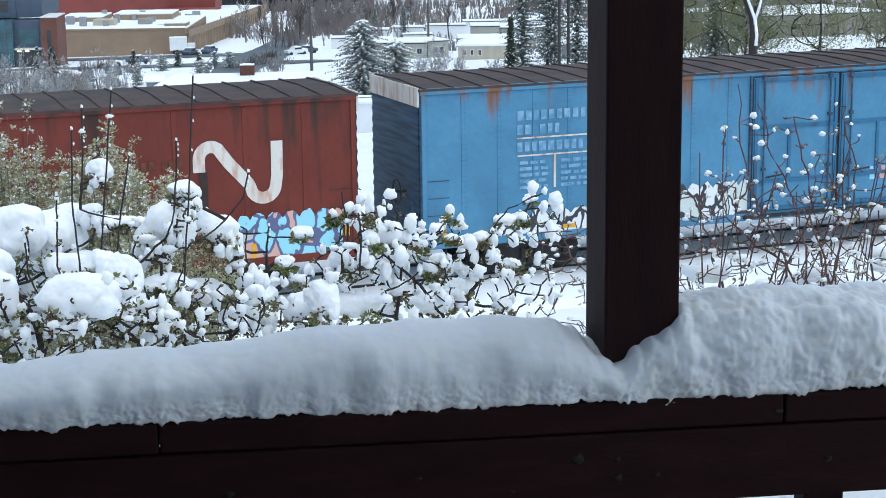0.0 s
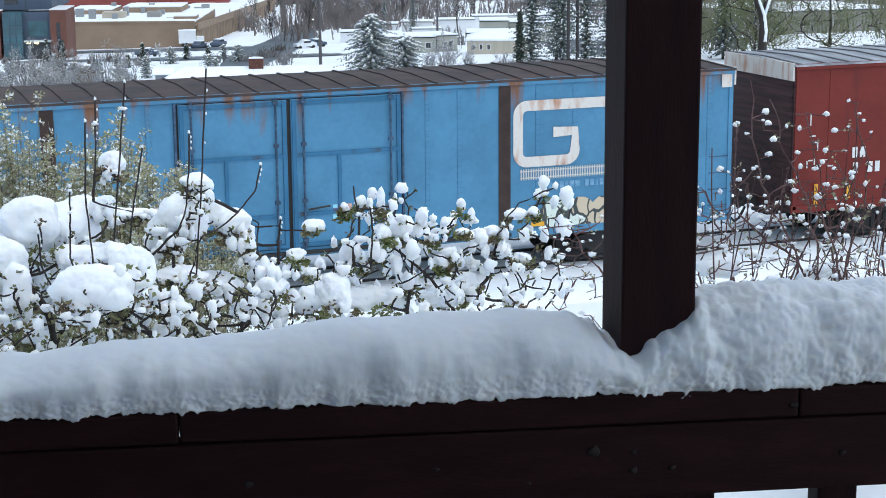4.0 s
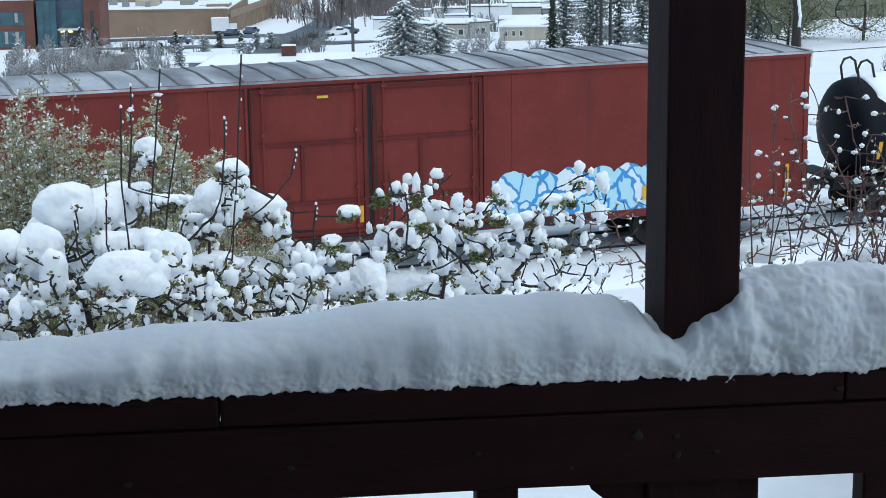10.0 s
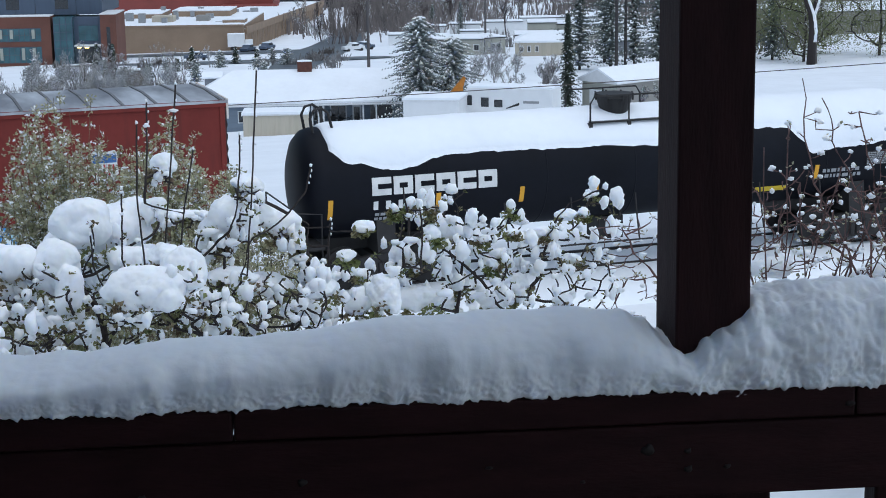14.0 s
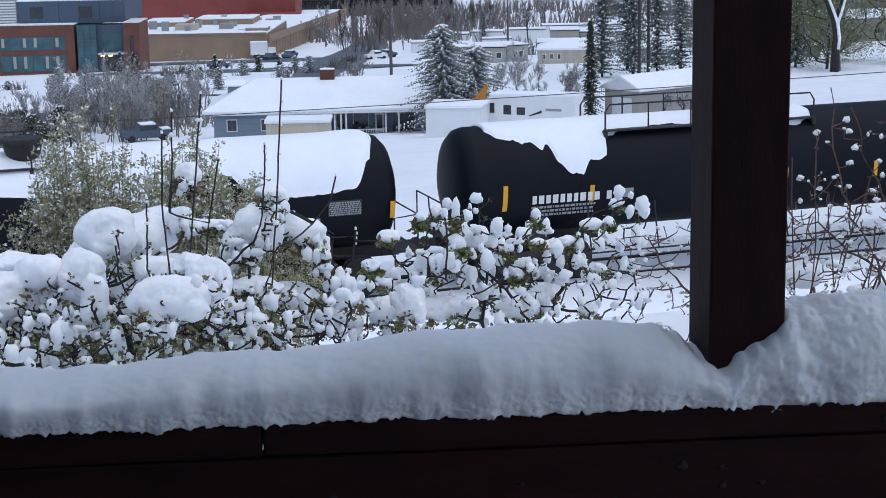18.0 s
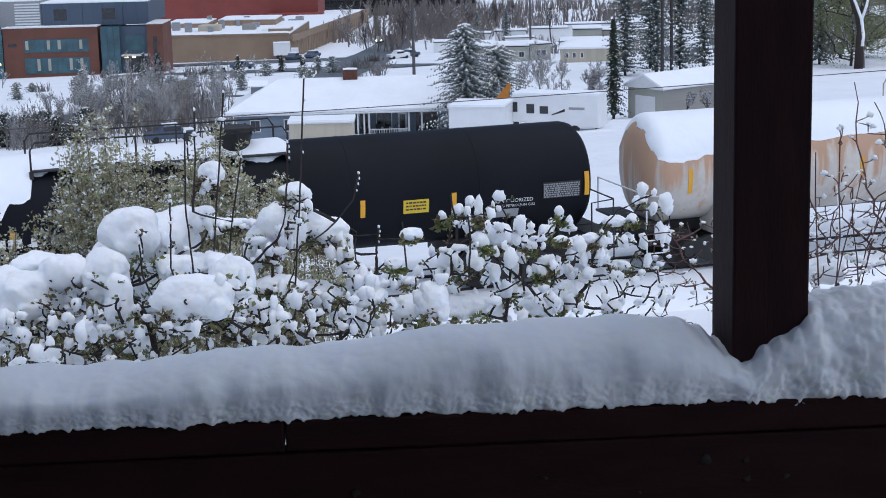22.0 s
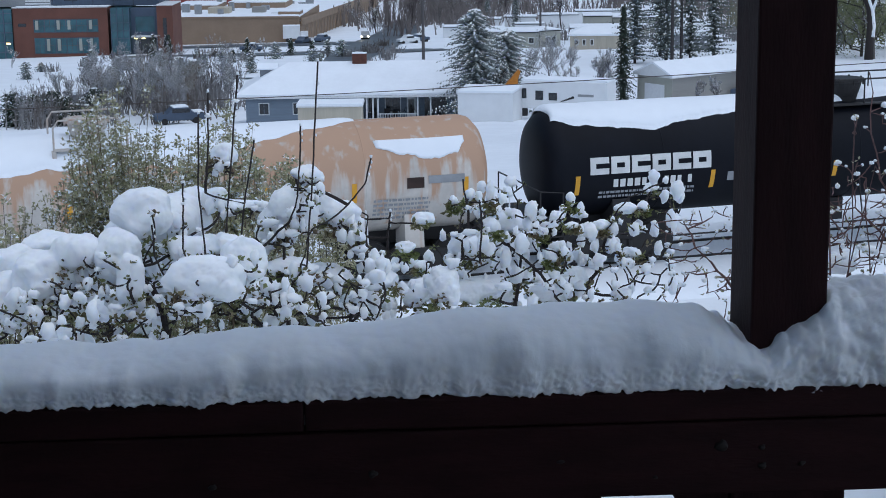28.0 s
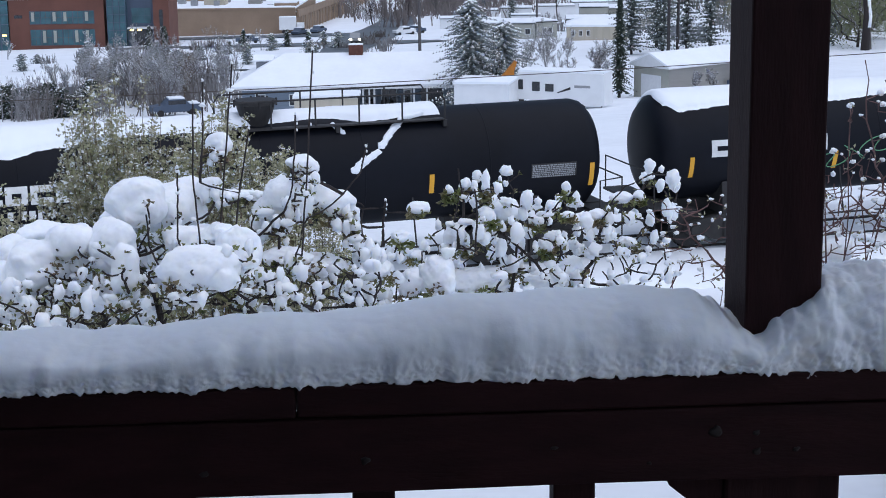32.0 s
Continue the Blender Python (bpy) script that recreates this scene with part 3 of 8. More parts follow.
def bars(car, name, material, x0, x1, z1, rows, height, gap, y, seed=0, label=""):
    """Lines of writing too small to read, as plain bars."""
    rng = random.Random(seed)
    bm = bmesh.new()
    for r in range(rows):
        z = z1 - r * (height + gap)
        x = x0
        while x < x1 - height:
            w = min(rng.uniform(0.5, 0.78) * height if rows == 1 else rng.uniform(1.2, 4.5) * height, x1 - x)
            box(bm, x, x + w, y - 0.004, y, z - height, z)
            x += w + height * (0.8 if rows > 1 else 1.0 if rng.random() < 0.15 else 0.28)
            if rows == 1:
                part(name, bm, material, car, label)
                bm = bmesh.new()
    if rows > 1:
        tagged(part(name, bm, material, car, label), kind="stuff")
    else:
        bm.free()


def graffiti(name, ground, line, fill, seed):
    """Sprayed paint: bubbly fills with dark or bright outlines."""
    m = bpy.data.materials.new(name)
    m.use_nodes = True
    nt = m.node_tree
    p = nt.nodes["Principled BSDF"]
    p.inputs["Roughness"].default_value = 0.6
    co, mp, n, w, vo, r1, r2, m1, m2 = (nt.nodes.new("ShaderNode" + k) for k in ("TexCoord", "Mapping", "TexNoise", "VectorMath", "TexVoronoi", "MapRange", "MapRange", "Mix", "Mix"))
    mp.inputs["Scale"].default_value = (1.0, 1.0, 0.75)
    mp.inputs["Location"].default_value = (seed, 0, seed)
    n.inputs["Scale"].default_value = 2.4
    w.operation = "MULTIPLY_ADD"
    w.inputs[1].default_value = (0.5, 0.5, 0.5)
    vo.feature = "DISTANCE_TO_EDGE"
    vo.inputs["Scale"].default_value = 2.3
    nt.links.new(co.outputs["Object"], mp.inputs[0])
    nt.links.new(mp.outputs[0], n.inputs["Vector"])
    nt.links.new(n.outputs["Color"], w.inputs[0])
    nt.links.new(mp.outputs[0], w.inputs[2])
    nt.links.new(w.outputs[0], vo.inputs["Vector"])
    vc = nt.nodes.new("ShaderNodeTexVoronoi")
    vc.inputs["Scale"].default_value = 2.3
    nt.links.new(w.outputs[0], vc.inputs["Vector"])
    r1.inputs[1].default_value, r1.inputs[2].default_value = 0.05, 0.07
    r1.inputs[3].default_value, r1.inputs[4].default_value = 1, 0
    nt.links.new(vo.outputs["Distance"], r1.inputs[0])
    sep = nt.nodes.new("ShaderNodeSeparateColor")
    nt.links.new(vc.outputs["Color"], sep.inputs[0])
    r2.inputs[1].default_value, r2.inputs[2].default_value = 0.5, 0.52
    nt.links.new(sep.outputs[0], r2.inputs[0])
    for mm, a, b, f in ((m1, ground, fill, r2), (m2, None, line, r1)):
        mm.data_type = "RGBA"
        if a:
            mm.inputs[6].default_value = (*a, 1)
        mm.inputs[7].default_value = (*b, 1)
        nt.links.new(f.outputs[0], mm.inputs[0])
    nt.links.new(m1.outputs[2], m2.inputs[6])
    nt.links.new(m2.outputs[2], p.inputs["Base Color"])
    return m


def spray(car, material, x0, x1, z0, z1, y, seed, label):
    """A sprayed patch with a lobed outline."""
    bm = bmesh.new()
    n = 90
    top = [bm.verts.new((x0 + (x1 - x0) * i / n, y - 0.004, z1 - 0.16 + 0.17 * abs(math.sin(i * 0.22 + seed)) ** 0.6 + 0.05 * noise.noise(Vector((i * 0.3, seed, 0))) - 0.3 * max(0, abs(i / n - 0.5) * 2 - 0.9) * 8 * (z1 - z0) * 0.4)) for i in range(n + 1)]
    low = [bm.verts.new((x0 + (x1 - x0) * i / n, y - 0.004, z0 + 0.05 * noise.noise(Vector((i * 0.25, seed, 7))))) for i in range(n + 1)]
    for i in range(n):
        bm.faces.new((low[i], low[i + 1], top[i + 1], top[i]))
    part("graffiti", bm, material, car, label)


def stroke(car, name, material, points, width, y, label=""):
    """A flat painted band along points (x, z)."""
    bm = bmesh.new()
    pts = [Vector((x, z)) for x, z in points]
    left, right = [], []
    for i, q in enumerate(pts):
        d = (pts[min(i + 1, len(pts) - 1)] - pts[max(i - 1, 0)]).normalized()
        nrm = Vector((-d.y, d.x)) * width / 2
        left.append(bm.verts.new((q.x + nrm.x, y - 0.005, q.y + nrm.y)))
        right.append(bm.verts.new((q.x - nrm.x, y - 0.005, q.y - nrm.y)))
    for i in range(len(pts) - 1):
        bm.faces.new((left[i], left[i + 1], right[i + 1], right[i]))
    part(name, bm, material, car, label)


def arc(cx, cz, r, a0, a1, n=10, rz=None):
    return [(cx + r * math.cos(radians(a0 + (a1 - a0) * i / n)), cz + (rz or r) * math.sin(radians(a0 + (a1 - a0) * i / n))) for i in range(n + 1)]


SIDE = -1.5      # the near side panel of a box car
EAVE, SILL = 4.1, 0.86


def box_car(label, x_start, length, paint, end_paint, roof_paint, doors, seams, rivets):
    rod_paint = end_paint if paint is BLUE else paint
    car = thing("box_car", pose(x_start, YC, 0), label, "freight car", "cars of the passing freight train")
    CARS.append((car, x_start))
    slab("body", paint, car, (0.03, length - 0.03, SIDE, 1.5, SILL, EAVE), bevel=0.01)
    # side posts and riveted seams
    for x in seams:
        rib = slab("side_post", paint, car, (x - 0.05, x + 0.05, SIDE - 0.014, SIDE + 0.01, SILL + 0.12, EAVE - 0.12), bevel=0.006)
        if rivets:
            bm = bmesh.new()
            for dx in (-0.03, 0.03):
                for k in range(26):
                    z = SILL + 0.2 + k * 0.11
                    box(bm, x + dx - 0.008, x + dx + 0.008, SIDE - 0.02, SIDE - 0.014, z, z + 0.016)
            tagged(part("rivet_row", bm, BLUE_SHADE, rib), kind="stuff")
    for x in (0.03, length - 0.13):
        slab("corner_post", paint, car, (x, x + 0.1, SIDE - 0.03, SIDE + 0.02, SILL, EAVE + 0.02), bevel=0.01)
    slab("top_chord", paint, car, (0.0, length, SIDE - 0.045, SIDE + 0.02, EAVE - 0.1, EAVE + 0.03), bevel=0.01)
    slab("side_sill", paint, car, (0.0, length, SIDE - 0.03, SIDE + 0.02, SILL - 0.07, SILL + 0.1), bevel=0.01)
    slab("centre_sill", STEEL_DARK, car, (0.1, length - 0.1, -0.35, 0.35, 0.55, SILL + 0.01))
    slab("floor_pan", STEEL_DARK, car, (0.05, length - 0.05, -1.45, 1.45, SILL - 0.06, SILL + 0.004))
    # roof: low gable of ribbed sheets
    bm = bmesh.new()
    y_e, z_e, z_r = 1.55, EAVE + 0.025, EAVE + 0.07
    a = [bm.verts.new((x, y, z)) for x in (-0.03, length + 0.03) for y, z in ((-y_e, z_e), (0, z_r), (y_e, z_e), (y_e, z_e - 0.05), (-y_e, z_e - 0.05))]
    bm.faces.new(a[:5])
    bm.faces.new(a[5:][::-1])
    for k in range(5):
        bm.faces.new((a[k], a[(k + 1) % 5], a[5 + (k + 1) % 5], a[5 + k]))
    roof = part("roof", bm, roof_paint, car)
    n = int(length / 0.62)
    for i in range(n + 1):
        x = 0.1 + (length - 0.2) * i / n
        bm = bmesh.new()
        v = [bm.verts.new((x + dx, y, z)) for dx in (-0.025, 0.025) for y, z in ((-y_e, z_e), (0, z_r), (y_e, z_e), (y_e, z_e + 0.026), (0, z_r + 0.026), (-y_e, z_e + 0.026))]
        for k in range(6):
            bm.faces.new((v[k], v[(k + 1) % 6], v[6 + (k + 1) % 6], v[6 + k]))
        bm.faces.new(v[:6])
        bm.faces.new(v[6:][::-1])
        part("roof_rib", bm, ROOF_RUST if roof_paint is ROOF_RUST else ROOF_SEAM, roof)
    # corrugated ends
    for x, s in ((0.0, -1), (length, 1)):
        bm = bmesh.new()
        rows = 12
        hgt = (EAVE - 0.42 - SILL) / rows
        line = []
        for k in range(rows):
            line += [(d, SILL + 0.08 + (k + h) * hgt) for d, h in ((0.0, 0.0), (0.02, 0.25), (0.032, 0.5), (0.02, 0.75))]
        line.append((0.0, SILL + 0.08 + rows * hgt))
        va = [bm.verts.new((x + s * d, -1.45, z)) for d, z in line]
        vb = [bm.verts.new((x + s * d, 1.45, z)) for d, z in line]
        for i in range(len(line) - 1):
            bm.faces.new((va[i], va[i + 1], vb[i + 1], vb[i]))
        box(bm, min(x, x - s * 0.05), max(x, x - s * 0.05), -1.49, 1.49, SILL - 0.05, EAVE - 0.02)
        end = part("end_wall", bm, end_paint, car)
        top = slab("end_plate", WHITE_WORN, end, (min(x + s * 0.008, x + s * 0.05), max(x + s * 0.008, x + s * 0.05), -1.5, 1.5, EAVE - 0.34, EAVE + 0.05), label="dirty pale plate across the top of the end")
        bm = bmesh.new()
        for y in (-1.3, -0.9):
            tube(bm, [(x + s * 0.12, y, SILL - 0.3), (x + s * 0.12, y, 1.9 if y < -1 else 1.9)], 0.014, n=6)
        for k in range(5):
            tube(bm, [(x + s * 0.12, -1.3, SILL - 0.25 + k * 0.38), (x + s * 0.12, -0.9, SILL - 0.25 + k * 0.38)], 0.012, n=6)
        part("ladder", bm, end_paint, end)
        if s < 0:
            bm = bmesh.new()
            ring = [(x - 0.2, -0.6 + 0.26 * math.cos(q * math.tau / 14), 1.9 + 0.26 * math.sin(q * math.tau / 14)) for q in range(15)]
            tube(bm, ring, 0.016, n=5, cap=False)
            tube(bm, [(x, -0.6, 1.9), (x - 0.22, -0.6, 1.9)], 0.03, n=6)
            part("brake_wheel", bm, STEEL_DARK, end)
    # sill steps and grab irons at both corners
    for x in (0.15, length - 0.6):
        for k in range(4):
            bm = bmesh.new()
            tube(bm, [(x, SIDE - 0.05, 1.15 + k * 0.36), (x, SIDE - 0.09, 1.15 + k * 0.36), (x + 0.44, SIDE - 0.09, 1.15 + k * 0.36), (x + 0.44, SIDE - 0.05, 1.15 + k * 0.36)], 0.012, n=5)
            part("grab_iron", bm, end_paint, car)
        bm = bmesh.new()
        tube(bm, [(x, SIDE + 0.03, SILL), (x, SIDE + 0.03, 0.45), (x + 0.4, SIDE + 0.03, 0.45), (x + 0.4, SIDE + 0.03, SILL)], 0.018, n=5)
        part("step", bm, STEEL_DARK, car)
    if doors:
        x0, xm, x1 = doors
        # flat dark sheet behind the doors, painting the shadow gaps round them
        slab("door_shadow", STEEL_DARK, car, (x0 - 0.03, x1 + 0.03, SIDE - 0.0015, SIDE + 0.01, SILL + 0.11, EAVE - 0.125))
        for da, db in ((x0, xm - 0.04), (xm + 0.04, x1)):
            door = slab("door", paint, car, (da, db, SIDE - 0.045, SIDE - 0.003, SILL + 0.12, EAVE - 0.14), bevel=0.01)
            z0, z1, yo = SILL + 0.14, EAVE - 0.16, SIDE - 0.085
            bm = bmesh.new()
            for xa in (da + 0.02, db - 0.1):
                box(bm, xa, xa + 0.08, yo, SIDE - 0.04, z0, z1)
            for zz in (z0, z0 + 0.62, (z0 + z1) / 2 + 0.35, z1 - 0.08):
                box(bm, da + 0.1, db - 0.1, yo + 0.004, SIDE - 0.04, zz, zz + 0.07)
            box(bm, (da + db) / 2 - 0.2, (da + db) / 2 - 0.13, yo + 0.006, SIDE - 0.04, z0 + 0.68, (z0 + z1) / 2 + 0.35)
            # frames take the darkened paint in place of their shadow lines
            part("door_frame", bm, BLUE_SHADE if paint is BLUE else RED_SHADE, door)
            for xa in (da + 0.24, db - 0.24):
                bm = bmesh.new()
                tube(bm, [(xa, yo - 0.02, z0 - 0.08), (xa, yo - 0.02, z1 + 0.08)], 0.022, n=6)
                for zz in (z0 + 0.1, z0 + 0.9, z1 - 0.9, z1 - 0.05):
                    box(bm, xa - 0.05, xa + 0.05, yo - 0.05, yo + 0.01, zz, zz + 0.07)
                part("lock_rod", bm, rod_paint, door)
            bm = bmesh.new()
            tube(bm, [(da + 0.3, yo - 0.04, z0 + 0.75), (da + 0.75, yo - 0.05, z0 + 0.8)], 0.022, n=6)
            part("door_handle", bm, STEEL_DARK, door)
        slab("door_track", STEEL_DARK, car, (x0 - 0.2, x1 + 2.4, SIDE - 0.1, SIDE - 0.03, SILL - 0.02, SILL + 0.05))
        # on the blue car these go dark, painting the doors' shadow outline
        for xa in (x0 - 0.09, x1 + 0.01):
            slab("door_post", rod_paint, car, (xa, xa + 0.05, SIDE - 0.06, SIDE, SILL + 0.1, EAVE - 0.1), bevel=0.008)
    running_gear(car, length, 2.6)
    return car


def reflectors(car, places, y, material=YELLOW):
    for x, z, h in places:
        slab("reflector", material, car, (x - 0.045, x + 0.045, y - 0.006, y, z - h / 2, z + h / 2), label="yellow reflective strip")


GRAF_WHITE = graffiti("white_graffiti", (0.7, 0.72, 0.73), (0.03, 0.03, 0.04), (0.55, 0.6, 0.58), 1.3)
GRAF_PURPLE = graffiti("purple_graffiti", (0.6, 0.61, 0.67), (0.17, 0.15, 0.36), (0.46, 0.47, 0.58), 4.1)
GRAF_BLUE = graffiti("blue_graffiti", (0.66, 0.74, 0.76), (0.05, 0.25, 0.55), (0.42, 0.66, 0.74), 8.7)
GRAF_TEAL = graffiti("teal_graffiti", (0.3, 0.62, 0.72), (0.1, 0.11, 0.22), (0.6, 0.36, 0.3), 2.2)
GRAF_GREEN = graffiti("pale_green_graffiti", (0.62, 0.68, 0.6), (0.04, 0.05, 0.05), (0.55, 0.45, 0.32), 6.4)


def first_box_car():
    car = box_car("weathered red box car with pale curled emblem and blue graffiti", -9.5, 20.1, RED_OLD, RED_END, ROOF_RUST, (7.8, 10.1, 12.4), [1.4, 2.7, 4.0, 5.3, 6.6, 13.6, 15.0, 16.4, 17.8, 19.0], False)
    y = SIDE - 0.016
    band = [(16.86, 2.75)] + arc(17.1, 3.0, 0.24, 180, 55, 8) + [(17.45, 2.9), (17.85, 2.45)] + arc(18.13, 2.42, 0.26, 215, 345, 9) + [(18.42, 2.6), (18.43, 3.28)]
    stroke(car, "emblem", WHITE_WORN, band, 0.24, y, "pale curled band emblem, streaked with rust")
    bars(car, "lettering", RUST, 15.6, 16.6, 3.02, 1, 0.16, 0.1, y, 3, "faded rusty lettering")
    spray(car, GRAF_TEAL, 17.6, 19.75, 0.8, 1.85, y, 1.0, "teal and pink graffiti")
    reflectors(car, [(19.85, 1.55, 0.6), (17.9, 1.1, 0.3)], y - 0.006)
    plate(car, "soot", RUST_DARK, 16.85, 17.02, 1.2, 2.75, y + 0.002, 0.003, "dark rust running down")


def blue_box_car():
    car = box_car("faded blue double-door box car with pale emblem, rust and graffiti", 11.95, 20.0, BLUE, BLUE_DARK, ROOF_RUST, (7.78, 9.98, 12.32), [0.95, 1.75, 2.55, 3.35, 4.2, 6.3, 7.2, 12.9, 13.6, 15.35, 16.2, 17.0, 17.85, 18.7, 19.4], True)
    y = SIDE - 0.016
    for x in (5.3, 14.6):
        slab("bare_post", RUST_DARK, car, (x - 0.13, x + 0.13, SIDE - 0.022, SIDE - 0.004, SILL + 0.1, EAVE - 0.1), label="vertical post rusted dark brown")
    # the emblem: an open bent band, and a bar on a stem
    g = [(16.55, 3.56)] + [(15.2, 3.56)] + arc(15.1, 3.36, 0.2, 90, 180, 6) + [(14.9, 2.75)] + arc(15.1, 2.58, 0.2, 180, 270, 6) + [(15.9, 2.38)] + arc(16.0, 2.58, 0.2, 270, 360, 6) + [(16.2, 2.98), (15.7, 2.98)]
    stroke(car, "emblem", WHITE_WORN, g, 0.22, y, "pale bent band emblem, rust-streaked at the top")
    stroke(car, "emblem", WHITE_WORN, [(16.5, 3.56), (17.88, 3.56)], 0.22, y - 0.001)
    stroke(car, "emblem", WHITE_WORN, [(17.2, 3.45), (17.2, 2.4)], 0.22, y)
    bm = bmesh.new()
    for z in (2.03, 2.17):
        box(bm, 14.95, 17.87, y - 0.004, y, z, z + 0.025)
    for k in range(52):
        box(bm, 14.96 + k * 0.0565, 14.985 + k * 0.0565, y - 0.004, y, 2.0, 2.23)
    part("line_emblem", bm, WHITE_PAINT, car, "white painted strip like a railway line")
    bars(car, "lettering", PALE_BLUE, 15.6, 17.6, 1.92, 1, 0.13, 0.05, y, 5, "faded pale lettering")
    bars(car, "lettering", PALE_BLUE, 2.15, 3.9, 3.56, 1, 0.2, 0.1, y, 6, "faded white lettering")
    bars(car, "lettering", PALE_BLUE, 2.15, 3.3, 3.26, 1, 0.2, 0.1, y, 7, "faded white lettering")
    plate(car, "line", WHITE_WORN, 2.15, 3.9, 2.97, 3.0, y)
    bars(car, "number_bar", PALE_BLUE, 2.15, 3.88, 2.9, 1, 0.2, 0.1, y, 8, "row of white bars where the number is")
    plate(car, "line", WHITE_WORN, 2.15, 3.9, 2.6, 2.63, y)
    plate(car, "line", WHITE_WORN, 2.98, 3.03, 1.9, 2.6, y)
    bars(car, "stencil", PALE_BLUE, 2.2, 2.85, 2.5, 5, 0.07, 0.06, y, 9)
    bars(car, "stencil", PALE_BLUE, 3.15, 3.85, 2.5, 5, 0.07, 0.06, y, 10)
    spray(car, GRAF_WHITE, 5.75, 7.75, 0.82, 1.72, y, 2.0, "white bubble graffiti with black outlines")
    spray(car, GRAF_GREEN, 15.4, 19.2, 0.8, 1.55, y, 3.0, "pale green and white graffiti")
    spray(car, GRAF_WHITE, 1.6, 4.6, 0.82, 1.45, y, 4.0, "white graffiti near the sill")
    plate(car, "patch", WHITE_WORN, 19.68, 19.93, 3.72, 4.0, SIDE - 0.032, label="bare pale patch at the corner")
    plate(car, "notice", GRAF_TEAL, 10.85, 11.25, 1.5, 1.8, SIDE - 0.047, label="teal paper notice on the door")
    reflectors(car, [(0.5, 1.2, 0.6)], y - 0.006)
    for x in (3.2, 5.0, 8.6, 11.1, 13.5, 15.2, 18.0):
        plate(car, "reflector", YELLOW, x, x + 0.3, 1.0, 1.09, y - 0.006, label="yellow reflective strip")


def red_box_car():
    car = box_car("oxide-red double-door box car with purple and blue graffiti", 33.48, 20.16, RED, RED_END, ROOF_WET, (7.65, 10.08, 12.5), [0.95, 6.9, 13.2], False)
    y = SIDE - 0.016
    bars(car, "lettering", WHITE_PAINT, 1.55, 2.2, 2.2, 1, 0.24, 0.1, y, 3, "white lettering")
    bars(car, "number_bar", WHITE_PAINT, 1.58, 2.5, 1.85, 1, 0.24, 0.1, y, 4, "white bars where the number is")
    bm = bmesh.new()
    for x, z, w, h in ((0.42, 2.75, 0.03, 0.25), (0.42, 2.5, 0.16, 0.03), (0.5, 2.35, 0.14, 0.03), (0.62, 2.18, 0.03, 0.2), (0.4, 1.95, 0.12, 0.03), (0.55, 1.85, 0.03, 0.18), (0.7, 1.95, 0.2, 0.025), (0.9, 1.8, 0.16, 0.03), (0.36, 1.8, 0.03, 0.16)):
        box(bm, x, x + w, y - 0.003, y, z, z + h)
    part("chalk_mark", bm, WHITE_PAINT, car, "thin white chalk marks")
    spray(car, GRAF_PURPLE, 4.3, 7.15, 0.8, 2.0, y, 1.0, "white and purple graffiti")
    spray(car, GRAF_BLUE, 12.7, 16.85, 0.78, 1.95, y, 2.5, "pale blue and white graffiti")
    # the shield: a striped lower field under a blue head
    bm = bmesh.new()
    out = [(17.52, 3.22), (17.58, 3.3), (17.78, 3.26), (17.98, 3.3), (18.05, 3.22), (18.02, 3.05), (18.04, 2.85), (17.95, 2.73), (17.78, 2.66), (17.61, 2.73), (17.53, 2.85), (17.55, 3.05)]
    bm.faces.new([bm.verts.new((x, y - 0.004, z)) for x, z in out])
    shield = part("shield", bm, WHITE_PAINT, car, "small white, blue and red shield emblem")
    SH_BLUE = mat("shield_blue", (0.04, 0.13, 0.34), 0.5, vary=0.1)
    SH_RED = mat("shield_red", (0.4, 0.04, 0.04), 0.5, vary=0.1)
    slab("shield_head", SH_BLUE, shield, (17.56, 18.01, y - 0.006, y - 0.005, 3.06, 3.23))
    for k in range(5):
        slab("shield_stripe", SH_RED, shield, (17.59 + k * 0.085, 17.625 + k * 0.085, y - 0.006, y - 0.005, 2.76 + 0.04 * abs(k - 2), 3.03))
    reflectors(car, [(0.61, 1.2, 0.46), (1.46, 1.2, 0.3), (5.6, 1.35, 0.3), (7.2, 1.2, 0.3), (9.87, 1.35, 0.34), (14.1, 1.25, 0.3), (16.17, 1.3, 0.3), (19.63, 1.33, 0.7)], SIDE - 0.052)
    # small bracket above the doors, modelled as a yellow strip
    slab("door_bracket", YELLOW_SIGN, car, (9.0, 9.22, SIDE - 0.1, SIDE - 0.09, 3.74, 3.79))


first_box_car()
blue_box_car()
red_box_car()

TANK_R, TANK_Z = 1.165, 2.1


def tank_shell(bm, length, r=TANK_R, n=56):
    """A long drum with dished ends."""
    prof = [(0.0, 0.0), (0.02, 0.35), (0.07, 0.62), (0.16, 0.83), (0.3, 0.96), (0.46, 1.0)]
    xs = [(x, k) for x, k in prof] + [(length * i / 6, 1.0) for i in range(1, 6)] + [(length - x, k) for x, k in reversed(prof)]
    rings = []
    for x, k in xs:
        if k == 0:
            rings.append([bm.verts.new((x, 0, TANK_Z))])
        else:
            rings.append([bm.verts.new((x, -r * k * math.sin(a * math.tau / n), TANK_Z + r * k * math.cos(a * math.tau / n))) for a in range(n)])
    for a, b in zip(rings, rings[1:]):
        for k in range(n):
            if len(a) == 1:
                bm.faces.new((a[0], b[k], b[(k + 1) % n]))
            elif len(b) == 1:
                bm.faces.new((a[k], b[0], a[(k + 1) % n]))
            else:
                bm.faces.new((a[k], b[k], b[(k + 1) % n], a[(k + 1) % n]))


